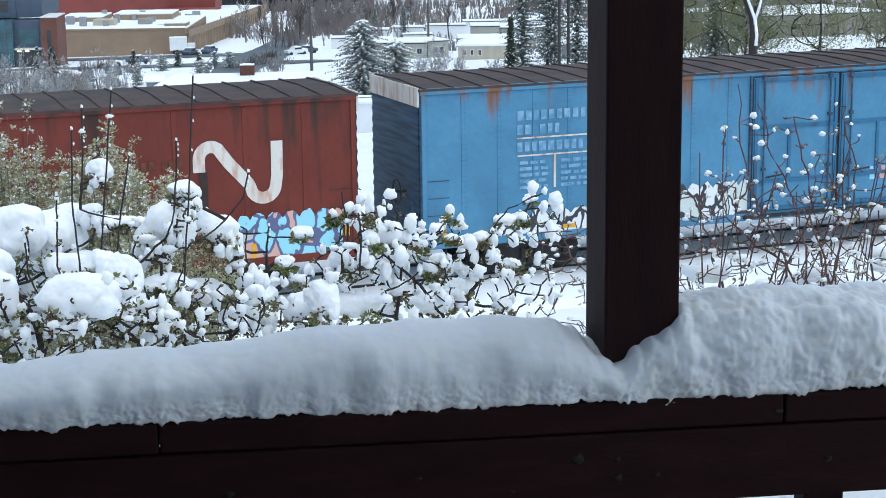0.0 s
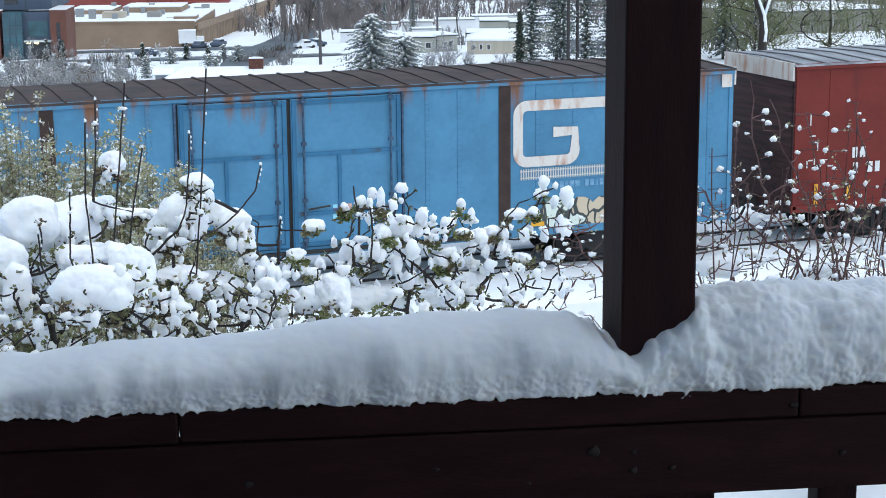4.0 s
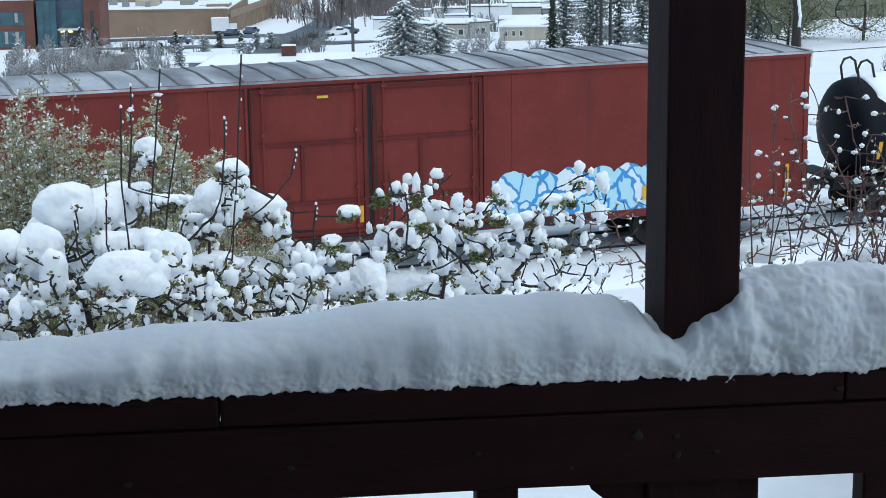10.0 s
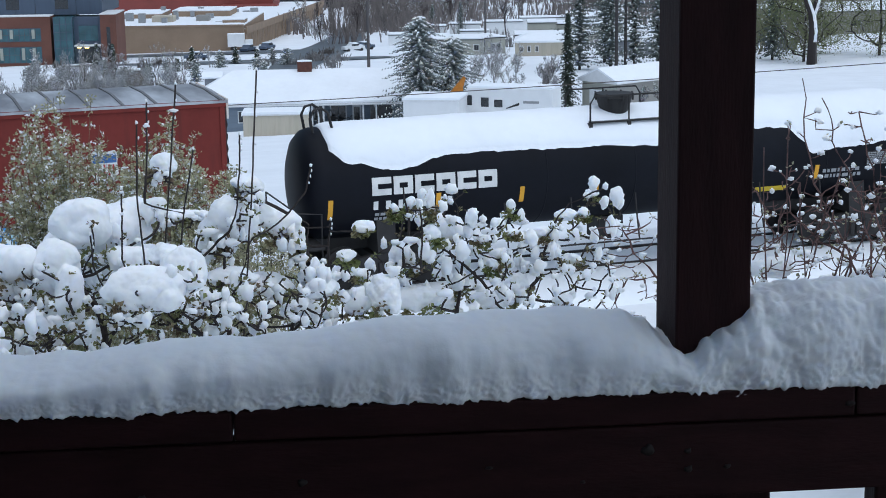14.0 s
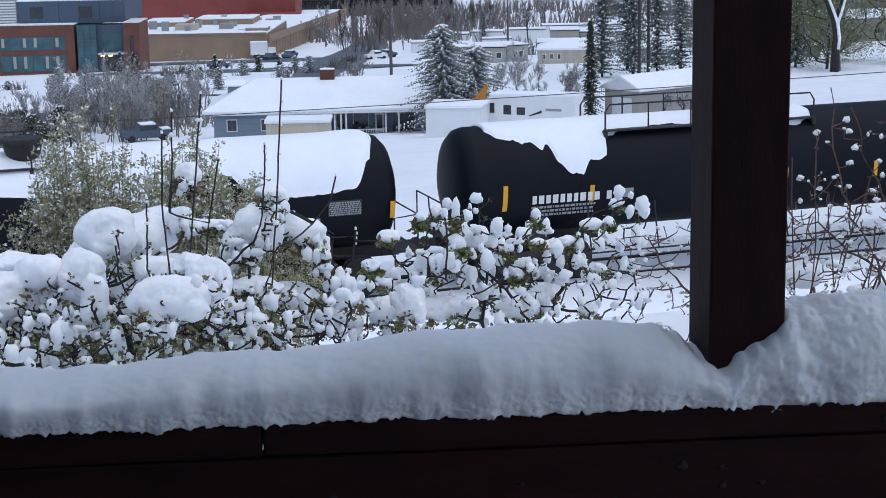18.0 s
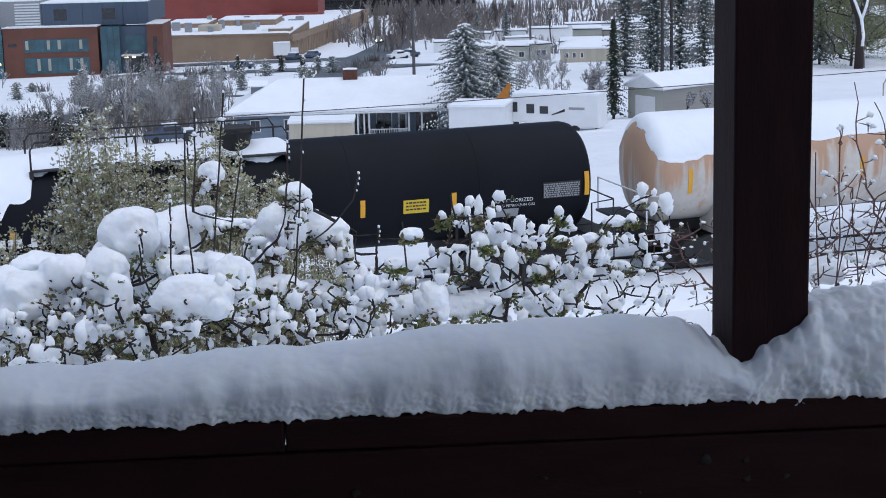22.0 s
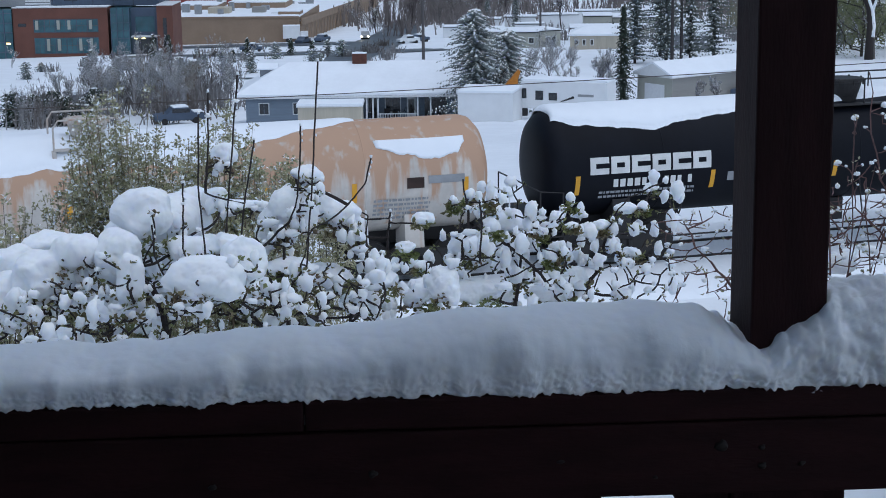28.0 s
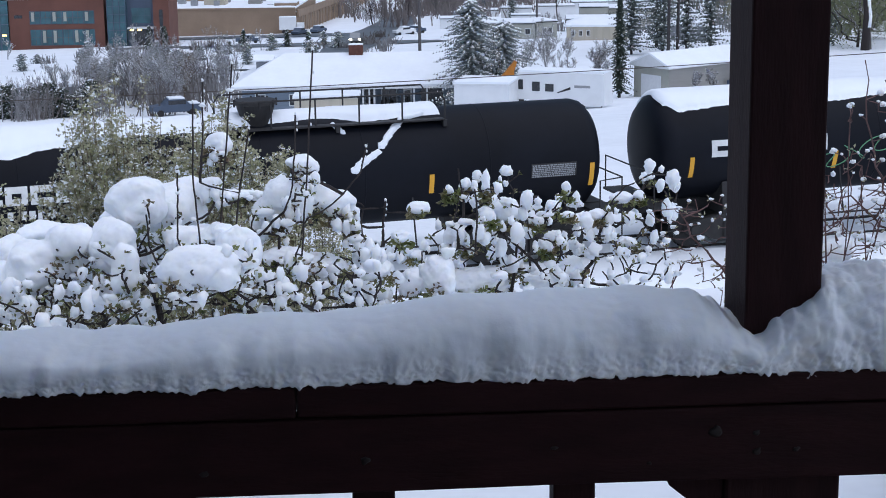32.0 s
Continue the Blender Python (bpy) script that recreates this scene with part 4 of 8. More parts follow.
def tank_snow(car, x0, x1, edge, thick=0.12, back=-75, seed=0.0, wave=6.0):
    """Snow over the top of a tank; edge(u) is how many degrees it hangs down the near side."""
    nx, na = 150, 30
    verts, faces = [], []
    r0 = TANK_R + 0.003
    for side in (1, 0):
        for i in range(nx + 1):
            u = i / nx
            x = x0 + (x1 - x0) * u
            lo = edge(u) + wave * noise.noise(Vector((x * 1.1, seed, 0))) + wave * 0.45 * noise.noise(Vector((x * 4.3, seed, 1))) + wave * 0.3 * noise.noise(Vector((x * 12, seed, 2)))
            for j in range(na + 1):
                v = j / na
                a = radians(back + (lo - back) * v)
                rim = min(1.0, min(v, 1 - v) * 9, min(u, 1 - u) * 45 + 0.02)
                k = math.sqrt(max(0.0, 1 - (1 - rim) ** 2))
                xx = x + 0.12 * noise.noise(Vector((a * 2, seed, 5))) * (1 if i in (0, nx) else 0)
                drop = min(1.0, 0.3 + 0.7 * math.cos(a)) if abs(a) < 1.6 else 0.2
                h = side * thick * k * drop * (1 + 0.25 * noise.noise(Vector((x * 1.5, a * 2, seed))))
                e = min(x, car["long"] - x)
                q = 1.0 if e > 0.46 else max(0.0, 1 - ((0.46 - e) / 0.46) ** 2.6) ** 0.5
                r = r0 * q + h
                verts.append((xx, -r * math.sin(a), TANK_Z + r * math.cos(a)))
    w = na + 1
    off = (nx + 1) * w
    for i in range(nx):
        for j in range(na):
            p = i * w + j
            faces.append((p, p + 1, p + w + 1, p + w))
            faces.append((off + p, off + p + w, off + p + w + 1, off + p + 1))
        faces.append((i * w, (i + 1) * w, off + (i + 1) * w, off + i * w))
        faces.append((i * w + na, off + i * w + na, off + (i + 1) * w + na, (i + 1) * w + na))
    for j in range(na):
        faces.append((j, off + j, off + j + 1, j + 1))
        p = nx * w + j
        faces.append((p, p + 1, off + p + 1, off + p))
    me = bpy.data.meshes.new("snow_cover")
    me.from_pydata(verts, [], faces)
    me.materials.append(SNOW_ROOF)
    ob = finish(new("snow_cover", me), True)
    ob.parent = car
    ob["label"] = "fresh snow lying on the tank"


def snow_streak(car, points, width, seed):
    """A broken streak of snow slid down the tank, along points (x, z)."""
    rng = random.Random(seed)
    bm = bmesh.new()
    for (xa, za), (xb, zb) in zip(points, points[1:]):
        n = max(2, int(math.hypot(xb - xa, zb - za) / (width * 0.35)))
        for k in range(n):
            u = k / n
            x, z = xa + (xb - xa) * u, za + (zb - za) * u
            y = -math.sqrt(max(0.01, TANK_R ** 2 - (z - TANK_Z) ** 2))
            w = width * rng.uniform(0.4, 0.62)
            lump(bm, (x, y, z), (w * 1.2, 0.035, w), seed=seed + k, rough=0.4)
    ob = part("snow_streak", bm, SNOW_ROOF, car, "broken streak of snow", smooth=True)
    m = ob.modifiers.new("melt", "REMESH")
    m.mode, m.voxel_size, m.use_smooth_shade = "VOXEL", 0.02, True


def curve_of(keys):
    def at(u):
        for (a, za), (b, zb) in zip(keys, keys[1:]):
            if u <= b:
                k = (u - a) / (b - a)
                k = k * k * (3 - 2 * k)
                return za + (zb - za) * k
        return keys[-1][1]
    return at


def tank_car(label, x_start, length, paint, plat, rail_h=0.4):
    car = thing("tank_car", pose(x_start, YC, 0), label, "freight car", "cars of the passing freight train")
    CARS.append((car, x_start))
    car["long"] = length
    bm = bmesh.new()
    tank_shell(bm, length)
    tank = part("tank", bm, paint, car, smooth=True)
    for x in (length * 0.18, length * 0.36, length * 0.5, length * 0.64, length * 0.82):
        bm = bmesh.new()
        n = 48
        v = [[bm.verts.new((x + dx, -(TANK_R + d) * math.sin(a * math.tau / n), TANK_Z + (TANK_R + d) * math.cos(a * math.tau / n))) for a in range(n)] for dx, d in ((-0.02, -0.01), (-0.012, 0.005), (0.012, 0.005), (0.02, -0.01))]
        for p, q in zip(v, v[1:]):
            for k in range(n):
                bm.faces.new((p[k], q[k], q[(k + 1) % n], p[(k + 1) % n]))
        part("weld_band", bm, paint, tank, smooth=True)
    # stub sills, bolsters and saddles
    for s, x in ((1, 0.0), (-1, length)):
        slab("stub_sill", STEEL_DARK, car, (min(x - 0.1 * s, x + 3.4 * s), max(x - 0.1 * s, x + 3.4 * s), -0.3, 0.3, 0.72, 1.05))
        bm = bmesh.new()
        xb = x + 1.75 * s
        pts = [(-1.05, 0.72), (1.05, 0.72), (0.98, 1.42), (0.7, 1.15), (0, 0.96), (-0.7, 1.15), (-0.98, 1.42)]
        a = [bm.verts.new((xb - 0.2, y, z)) for y, z in pts]
        b = [bm.verts.new((xb + 0.2, y, z)) for y, z in pts]
        bm.faces.new(a)
        bm.faces.new(b[::-1])
        for k in range(7):
            bm.faces.new((a[k], a[(k + 1) % 7], b[(k + 1) % 7], b[k]))
        part("saddle", bm, STEEL_DARK if paint is BLACK_TANK else paint, car)
        # end platform with its handrail
        slab("end_platform", STEEL_DARK, car, (min(x - 0.25 * s, x + 0.35 * s), max(x - 0.25 * s, x + 0.35 * s), -1.35, 1.35, 0.98, 1.03))
        bm = bmesh.new()
        tube(bm, [(x - 0.2 * s, -1.32, 1.03), (x - 0.2 * s, -1.32, 1.75), (x - 0.2 * s, 1.32, 1.75), (x - 0.2 * s, 1.32, 1.03)], 0.018, n=6)
        tube(bm, [(x + 0.3 * s, -1.34, 0.5), (x + 0.3 * s, -1.34, 1.7), (x - 0.2 * s, -1.34, 1.75)], 0.018, n=6)
        for z in (0.5, 0.78):
            tube(bm, [(x - 0.2 * s, -1.34, z), (x + 0.3 * s, -1.34, z)], 0.016, n=6)
        tube(bm, [(x - 0.2 * s, -1.34, 0.5), (x - 0.2 * s, -1.34, 1.05)], 0.016, n=6)
        part("end_handrail", bm, STEEL_DARK if paint is BLACK_TANK else TRIM_WHITE, car)
    # handrail low along the side
    bm = bmesh.new()
    for z in (0.62,):
        tube(bm, [(2.6, -1.36, z), (length - 2.6, -1.36, z)], 0.022, n=6)
    for k in range(7):
        x = 2.8 + (length - 5.6) * k / 6
        tube(bm, [(x, -1.36, 0.62), (x, -1.2, 1.2), (x, -1.12, 1.6)], 0.018, n=6)
    part("side_handrail", bm, STEEL_DARK if paint is BLACK_TANK else TRIM_WHITE, car)
    bm = bmesh.new()
    tube(bm, [(2.5, 0, 0.92), (length - 2.5, 0, 0.92)], 0.03, n=6)
    box(bm, length / 2 - 0.5, length / 2 + 0.1, -0.3, 0.3, 0.45, 0.95)
    part("brake_gear", bm, STEEL_DARK, car)
    # dome, platform and rails on top
    p0, p1, xd = plat
    zt = TANK_Z + TANK_R
    bm = bmesh.new()
    tube(bm, [(xd, -0.25, zt - 0.3), (xd, -0.25, zt - 0.02), (xd, -0.25, zt + 0.2), (xd, -0.25, zt + 0.29), (xd, -0.25, zt + 0.3), (xd, -0.25, zt + 0.38)], [0.26, 0.3, 0.37, 0.39, 0.44, 0.42], n=24)
    for q in range(8):
        a = q * math.tau / 8
        tube(bm, [(xd + 0.43 * math.cos(a), -0.25 + 0.43 * math.sin(a), zt + 0.25), (xd + 0.43 * math.cos(a), -0.25 + 0.43 * math.sin(a), zt + 0.4)], 0.022, n=5)
    steel = STEEL_DARK if paint is BLACK_TANK else PALE_STEEL
    part("dome", bm, steel, car, smooth=False)
    bm = bmesh.new()
    for y in (-0.72, 0.48):
        box(bm, p0, p1, y - 0.12, y + 0.12, zt - 0.17, zt - 0.14)
    for x in (p0, (p0 + p1) / 2, p1):
        box(bm, x - 0.04, x + 0.04, -0.84, 0.6, zt - 0.3, zt - 0.165)
    part("top_walkway", bm, steel, car)
    n = max(2, int((p1 - p0) / 0.85))
    for y in (-0.8, 0.55):
        bm = bmesh.new()
        tube(bm, [(p0, y, zt - 0.16), (p0, y, zt + rail_h - 0.15), (p0 + 0.1, y, zt + rail_h), (p1 - 0.1, y, zt + rail_h), (p1, y, zt + rail_h - 0.15), (p1, y, zt - 0.16)], 0.02, n=6)
        for k in range(1, n):
            x = p0 + (p1 - p0) * k / n
            tube(bm, [(x, y, zt - 0.16), (x, y, zt + rail_h)], 0.018, n=6)
        part("top_handrail", bm, steel, car)
    running_gear(car, length, 1.75)
    return car


def on_tank(car, name, material, x0, x1, z0, z1, label=""):
    """A painted or fixed patch that follows the round of the tank."""
    bm = bmesh.new()
    n = 6
    f, g = [], []
    for i in range(n + 1):
        z = z0 + (z1 - z0) * i / n
        y = -math.sqrt(max(0.01, (TANK_R + 0.012) ** 2 - (z - TANK_Z) ** 2))
        f.append((bm.verts.new((x0, y, z)), bm.verts.new((x1, y, z))))
        g.append((bm.verts.new((x0, y + 0.01, z)), bm.verts.new((x1, y + 0.01, z))))
    for i in range(n):
        bm.faces.new((f[i][0], f[i][1], f[i + 1][1], f[i + 1][0]))
        for k in (0, 1):
            bm.faces.new((f[i][k], f[i + 1][k], g[i + 1][k], g[i][k]))
    bm.faces.new((f[0][0], f[0][1], g[0][1], g[0][0]))
    bm.faces.new((f[n][0], f[n][1], g[n][1], g[n][0]))
    return part(name, bm, material, car, label)


def tank_bars(car, name, material, x0, x1, z1, rows, height, gap, seed, label=""):
    rng = random.Random(seed)
    bm = bmesh.new()
    for r in range(rows):
        z = z1 - r * (height + gap)
        y = -math.sqrt((TANK_R + 0.01) ** 2 - (z - height / 2 - TANK_Z) ** 2)
        lean = (z - height / 2 - TANK_Z) / TANK_R * height * 0.5
        x = x0
        while x < x1 - height * 0.5:
            w = min(rng.uniform(0.5, 0.75) * height if rows == 1 else rng.uniform(0.5, 2.2) * height, x1 - x)
            v = [bm.verts.new(q) for q in ((x, y - 0.004, z - height), (x + w, y - 0.004, z - height), (x + w, y + lean - 0.004, z), (x, y + lean - 0.004, z))]
            bm.faces.new(v)
            x += w + height * (0.45 if rows > 1 else 0.9 if rng.random() < 0.18 else 0.26)
            if rows == 1:
                part(name, bm, material, car, label)
                bm = bmesh.new()
    if rows > 1:
        tagged(part(name, bm, material, car, label), kind="stuff")
    else:
        bm.free()


def name_blocks(car, x0, z0, w, h):
    """The owner's mark, as six plain white blocks."""
    for k in range(6):
        xa = x0 + k * (w + 0.05)
        outer = on_tank(car, "name_block", WHITE_PAINT, xa, xa + w, z0, z0 + h, "plain white block of the owner's mark")
        hole = on_tank(outer, "block_gap", BLACK_TANK, xa + w * 0.3, xa + w * (0.72 if k % 2 else 1.0), z0 + h * 0.36, z0 + h * 0.64)
        hole.location = (0, -0.004, 0)


def tank_reflectors(car, places):
    for x, z, h in places:
        on_tank(car, "reflector", YELLOW, x - 0.05, x + 0.05, z - h / 2, z + h / 2, "yellow reflective strip")


def data_panel(car, x0, x1, z0, z1, seed):
    on_tank(car, "data_panel", STEEL_DARK, x0, x1, z0, z1)
    tank_bars(car, "panel_line", GREY_LABEL, x0 + 0.02, x1 - 0.02, z1 - 0.03, 7, (z1 - z0) / 11, (z1 - z0) / 26, seed, "rows of pale stencilled lines")


def words_on_tank(car, text, x0, x1, z, material):
    """Readable stencilled words, laid on the round of the tank."""
    cu = bpy.data.curves.new("words", "FONT")
    cu.body, cu.size, cu.resolution_u = text, 1.0, 2
    ob = bpy.data.objects.new("words", cu)
    me = bpy.data.meshes.new_from_object(ob)
    bpy.data.objects.remove(ob)
    xs = [v.co.x for v in me.vertices]
    k = (x1 - x0) / (max(xs) - min(xs))
    for v in me.vertices:
        zz = z + v.co.y * k
        v.co = (x0 + (v.co.x - min(xs)) * k, -math.sqrt((TANK_R + 0.014) ** 2 - (zz - TANK_Z) ** 2), zz)
    me.name = "lettering"
    me.materials.append(material)
    out = new("lettering", me)
    out.parent = car
    out["label"] = "white stencilled words"


def build_tanks():
    # the first black tank: deep snow over the top and down the side
    c = tank_car("black tank car with deep snow over its top", 55.22, 14.62, BLACK_TANK, (6.4, 8.2, 7.2))
    tank_snow(c, 0.6, 14.15, curve_of([(0, 46), (0.03, 64), (0.09, 72), (0.2, 60), (0.4, 62), (0.55, 66), (0.665, 80), (0.68, 62), (0.7, 54), (0.77, 56), (0.795, 70), (0.81, 86), (0.9, 82), (0.96, 78), (0.985, 50), (1, 20)]), 0.09, seed=1.0, wave=4)
    name_blocks(c, 1.42, 1.96, 0.41, 0.37)
    tank_bars(c, "number_bar", WHITE_PAINT, 1.45, 3.15, 1.84, 1, 0.18, 0.05, 4, "white bars where the number is")
    tank_bars(c, "stencil", GREY_LABEL, 1.5, 3.0, 1.58, 2, 0.06, 0.04, 5)
    tank_reflectors(c, [(0.55, 1.72, 0.42), (2.85, 1.75, 0.34), (4.7, 1.75, 0.34), (6.4, 1.75, 0.3), (9.9, 1.7, 0.3), (11.75, 1.72, 0.34), (14.35, 1.85, 0.36)])
    data_panel(c, 13.0, 13.7, 1.8, 2.12, 6)
    tank_bars(c, "stencil", GREY_LABEL, 11.9, 12.9, 1.78, 2, 0.08, 0.05, 7)
    on_tank(c, "placard", YELLOW_SIGN, 10.3, 11.1, 1.34, 1.46, "yellow-green strip placard")
    for y in (-0.35, 0.35):
        bm = bmesh.new()
        tube(bm, [(0.45, y, 3.1), (0.38, y, 3.5), (0.46, y, 3.66), (0.62, y, 3.7), (0.76, y, 3.6), (0.84, y, 3.26)], 0.03, n=6)
        part("end_hoop", bm, STEEL_DARK, c, "dark steel hoop over the tank end")

    c = tank_car("long black tank car with patchy snow and railed platform", 71.06, 14.93, BLACK_TANK, (3.35, 8.35, 7.37), 0.4)
    tank_snow(c, 0.75, 3.75, curve_of([(0, 20), (0.08, 34), (0.3, 40), (0.37, 52), (0.41, 46), (0.48, 70), (0.56, 82), (0.64, 80), (0.72, 68), (0.84, 64), (0.88, 42), (1, 32)]), 0.07, seed=2.0, wave=7)
    tank_snow(c, 3.6, 8.4, curve_of([(0, 34), (0.2, 28), (0.6, 38), (0.72, 30), (0.9, 42), (1, 30)]), 0.06, seed=3.0, wave=5)
    tank_bars(c, "number_bar", WHITE_PAINT, 1.55, 3.35, 1.9, 1, 0.18, 0.05, 14, "white bars where the number is")
    tank_bars(c, "stencil", GREY_LABEL, 1.55, 3.0, 1.66, 3, 0.05, 0.04, 15)
    on_tank(c, "emblem", GREY_LABEL, 3.6, 3.85, 1.72, 1.92)
    tank_reflectors(c, [(0.95, 1.88, 0.55), (2.9, 1.86, 0.36), (5.3, 1.9, 0.36), (7.5, 1.92, 0.36), (9.75, 1.93, 0.36), (11.68, 1.94, 0.36), (14.6, 2.1, 0.5)])
    on_tank(c, "placard", YELLOW_SIGN, 10.6, 11.14, 1.76, 2.04, "yellow placard")
    tank_bars(c, "stencil", RUST_DARK, 10.65, 11.1, 2.0, 3, 0.035, 0.035, 17)
    data_panel(c, 13.62, 14.45, 1.84, 2.18, 16)
    words_on_tank(c, "NON-ODORIZED", 12.5, 13.4, 1.82, WHITE_PAINT)
    words_on_tank(c, "LIQUEFIED PETROLEUM GAS", 12.4, 13.45, 1.72, WHITE_PAINT)
    on_tank(c, "emblem", GREY_LABEL, 12.4, 13.1, 1.5, 1.68)

    c = tank_car("pale rust-stained tank car with a thick snow cap", 87.15, 15.43, TAN_TANK, (6.6, 8.0, 7.3), 0.42)
    tank_snow(c, 0.15, 12.7, curve_of([(0, 70), (0.04, 76), (0.18, 64), (0.34, 62), (0.46, 60), (0.5, 54), (0.53, 58), (0.57, 48), (0.6, 54), (0.655, 53), (0.69, 58), (0.745, 58), (0.85, 34), (0.93, 20), (1, 5)]), 0.05, seed=5.0, wave=4)
    tank_snow(c, 12.95, 14.8, curve_of([(0, 54), (0.3, 62), (0.6, 66), (0.9, 62), (1, 52)]), 0.05, back=44, seed=6.0, wave=4)
    tank_bars(c, "number_bar", RUST_DARK, 1.6, 3.1, 1.92, 1, 0.15, 0.05, 24, "dark faded bars where the number is")
    tank_bars(c, "stencil", RUST_DARK, 8.4, 8.9, 2.3, 3, 0.05, 0.05, 27)
    tank_reflectors(c, [(0.9, 1.95, 0.55), (3.25, 1.98, 0.38), (5.05, 2.0, 0.38), (6.8, 2.0, 0.38), (8.7, 2.0, 0.38), (10.6, 2.0, 0.38), (12.4, 1.95, 0.4), (14.75, 1.85, 0.6)])
    on_tank(c, "patch", RUST_DARK, 13.5, 13.86, 1.98, 2.2, "dark square patch")
    on_tank(c, "data_panel", GREY_LABEL, 13.95, 14.72, 2.06, 2.22)
    tank_bars(c, "stencil", GREY_LABEL, 12.8, 14.0, 1.78, 5, 0.05, 0.05, 25)
    on_tank(c, "placard", YELLOW_SIGN, 9.6, 10.1, 1.56, 1.68, "yellow placard")

    c = tank_car("black tank car with white block mark and snow on top", 103.66, 14.71, BLACK_TANK, (6.7, 11.2, 7.4), 0.4)
    tank_snow(c, 0.3, 6.7, curve_of([(0, 30), (0.08, 40), (0.25, 46), (0.35, 50), (0.45, 44), (0.6, 34), (0.8, 30), (1, 32)]), 0.1, seed=8.0, wave=3)
    tank_snow(c, 6.7, 11.2, curve_of([(0, 26), (0.4, 20), (0.7, 28), (1, 24)]), 0.11, seed=9.0, wave=3)
    snow_streak(c, [(11.0, 3.2), (10.35, 3.12), (10.0, 2.88), (9.75, 2.62)], 0.14, 3)
    snow_streak(c, [(9.7, 2.56), (9.35, 2.36), (9.15, 2.2)], 0.16, 4)
    snow_streak(c, [(8.9, 3.1), (9.1, 2.92)], 0.1, 5)
    name_blocks(c, 0.97, 2.0, 0.42, 0.36)
    tank_bars(c, "number_bar", WHITE_PAINT, 1.5, 3.3, 1.88, 1, 0.17, 0.05, 34, "white bars where the number is")
    tank_bars(c, "stencil", GREY_LABEL, 1.2, 3.4, 1.62, 2, 0.05, 0.05, 37)
    tank_reflectors(c, [(0.7, 1.78, 0.42), (3.8, 1.74, 0.4), (6.75, 1.78, 0.35), (8.25, 1.92, 0.4), (10.8, 1.85, 0.4), (14.3, 1.82, 0.5)])
    on_tank(c, "emblem", GREY_LABEL, 4.15, 4.4, 1.68, 1.88)
    on_tank(c, "placard", YELLOW_SIGN, 8.45, 9.1, 1.55, 1.7, "yellow placard")
    data_panel(c, 12.95, 13.95, 1.82, 2.12, 36)

    c = tank_car("black tank car with green chalky graffiti and snow on top", 119.51, 14.71, BLACK_TANK, (6.7, 11.2, 7.4), 0.4)
    tank_snow(c, 0.3, 6.7, curve_of([(0, 28), (0.05, 42), (0.3, 36), (0.6, 40), (1, 30)]), 0.1, seed=12.0, wave=4)
    name_blocks(c, 1.2, 2.0, 0.42, 0.36)
    tank_bars(c, "number_bar", WHITE_PAINT, 1.75, 3.2, 1.86, 1, 0.16, 0.05, 44, "white bars where the number is")
    tank_reflectors(c, [(0.75, 1.8, 0.45), (4.2, 1.76, 0.4), (7.0, 1.76, 0.35), (14.3, 1.85, 0.55)])
    loops = [(3.9 + 0.03 * k + 0.16 * math.sin(k * 0.5), 1.7 + 0.2 * math.sin(k * 0.33 + 1) + 0.008 * k) for k in range(60)]
    GREEN_PEN = mat("green_paint_pen", (0.12, 0.3, 0.16), 0.6, vary=0.1)
    bm = bmesh.new()
    tube(bm, [(x, -math.sqrt((TANK_R + 0.012) ** 2 - (z - TANK_Z) ** 2), z) for x, z in loops], 0.014, n=4)
    part("graffiti", bm, GREEN_PEN, c, "thin green scrawled graffiti")




build_tanks()

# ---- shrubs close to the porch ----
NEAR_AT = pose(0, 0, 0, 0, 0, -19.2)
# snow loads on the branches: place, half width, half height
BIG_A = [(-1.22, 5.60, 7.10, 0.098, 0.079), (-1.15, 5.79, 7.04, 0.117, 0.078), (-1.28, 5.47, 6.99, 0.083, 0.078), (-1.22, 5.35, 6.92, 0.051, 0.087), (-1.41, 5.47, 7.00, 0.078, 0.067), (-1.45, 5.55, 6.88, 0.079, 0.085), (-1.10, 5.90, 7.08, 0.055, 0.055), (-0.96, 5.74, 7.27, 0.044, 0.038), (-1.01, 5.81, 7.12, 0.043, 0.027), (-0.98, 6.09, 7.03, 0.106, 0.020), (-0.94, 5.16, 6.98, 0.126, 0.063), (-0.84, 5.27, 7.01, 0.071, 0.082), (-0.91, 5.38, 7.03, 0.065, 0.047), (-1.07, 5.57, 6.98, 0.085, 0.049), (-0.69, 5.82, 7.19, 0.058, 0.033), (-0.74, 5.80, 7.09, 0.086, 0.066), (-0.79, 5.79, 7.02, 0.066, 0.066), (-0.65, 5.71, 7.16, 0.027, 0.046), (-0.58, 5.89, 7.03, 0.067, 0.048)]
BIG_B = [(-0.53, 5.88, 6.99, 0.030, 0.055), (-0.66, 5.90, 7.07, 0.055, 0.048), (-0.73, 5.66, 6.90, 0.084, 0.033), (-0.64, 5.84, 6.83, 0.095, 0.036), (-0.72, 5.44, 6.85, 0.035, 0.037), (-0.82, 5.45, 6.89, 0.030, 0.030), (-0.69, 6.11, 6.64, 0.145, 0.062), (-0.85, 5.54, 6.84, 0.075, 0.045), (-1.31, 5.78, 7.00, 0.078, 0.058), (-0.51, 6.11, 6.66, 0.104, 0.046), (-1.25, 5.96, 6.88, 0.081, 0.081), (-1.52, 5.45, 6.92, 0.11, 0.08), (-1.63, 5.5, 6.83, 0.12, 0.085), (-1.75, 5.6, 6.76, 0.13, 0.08)]
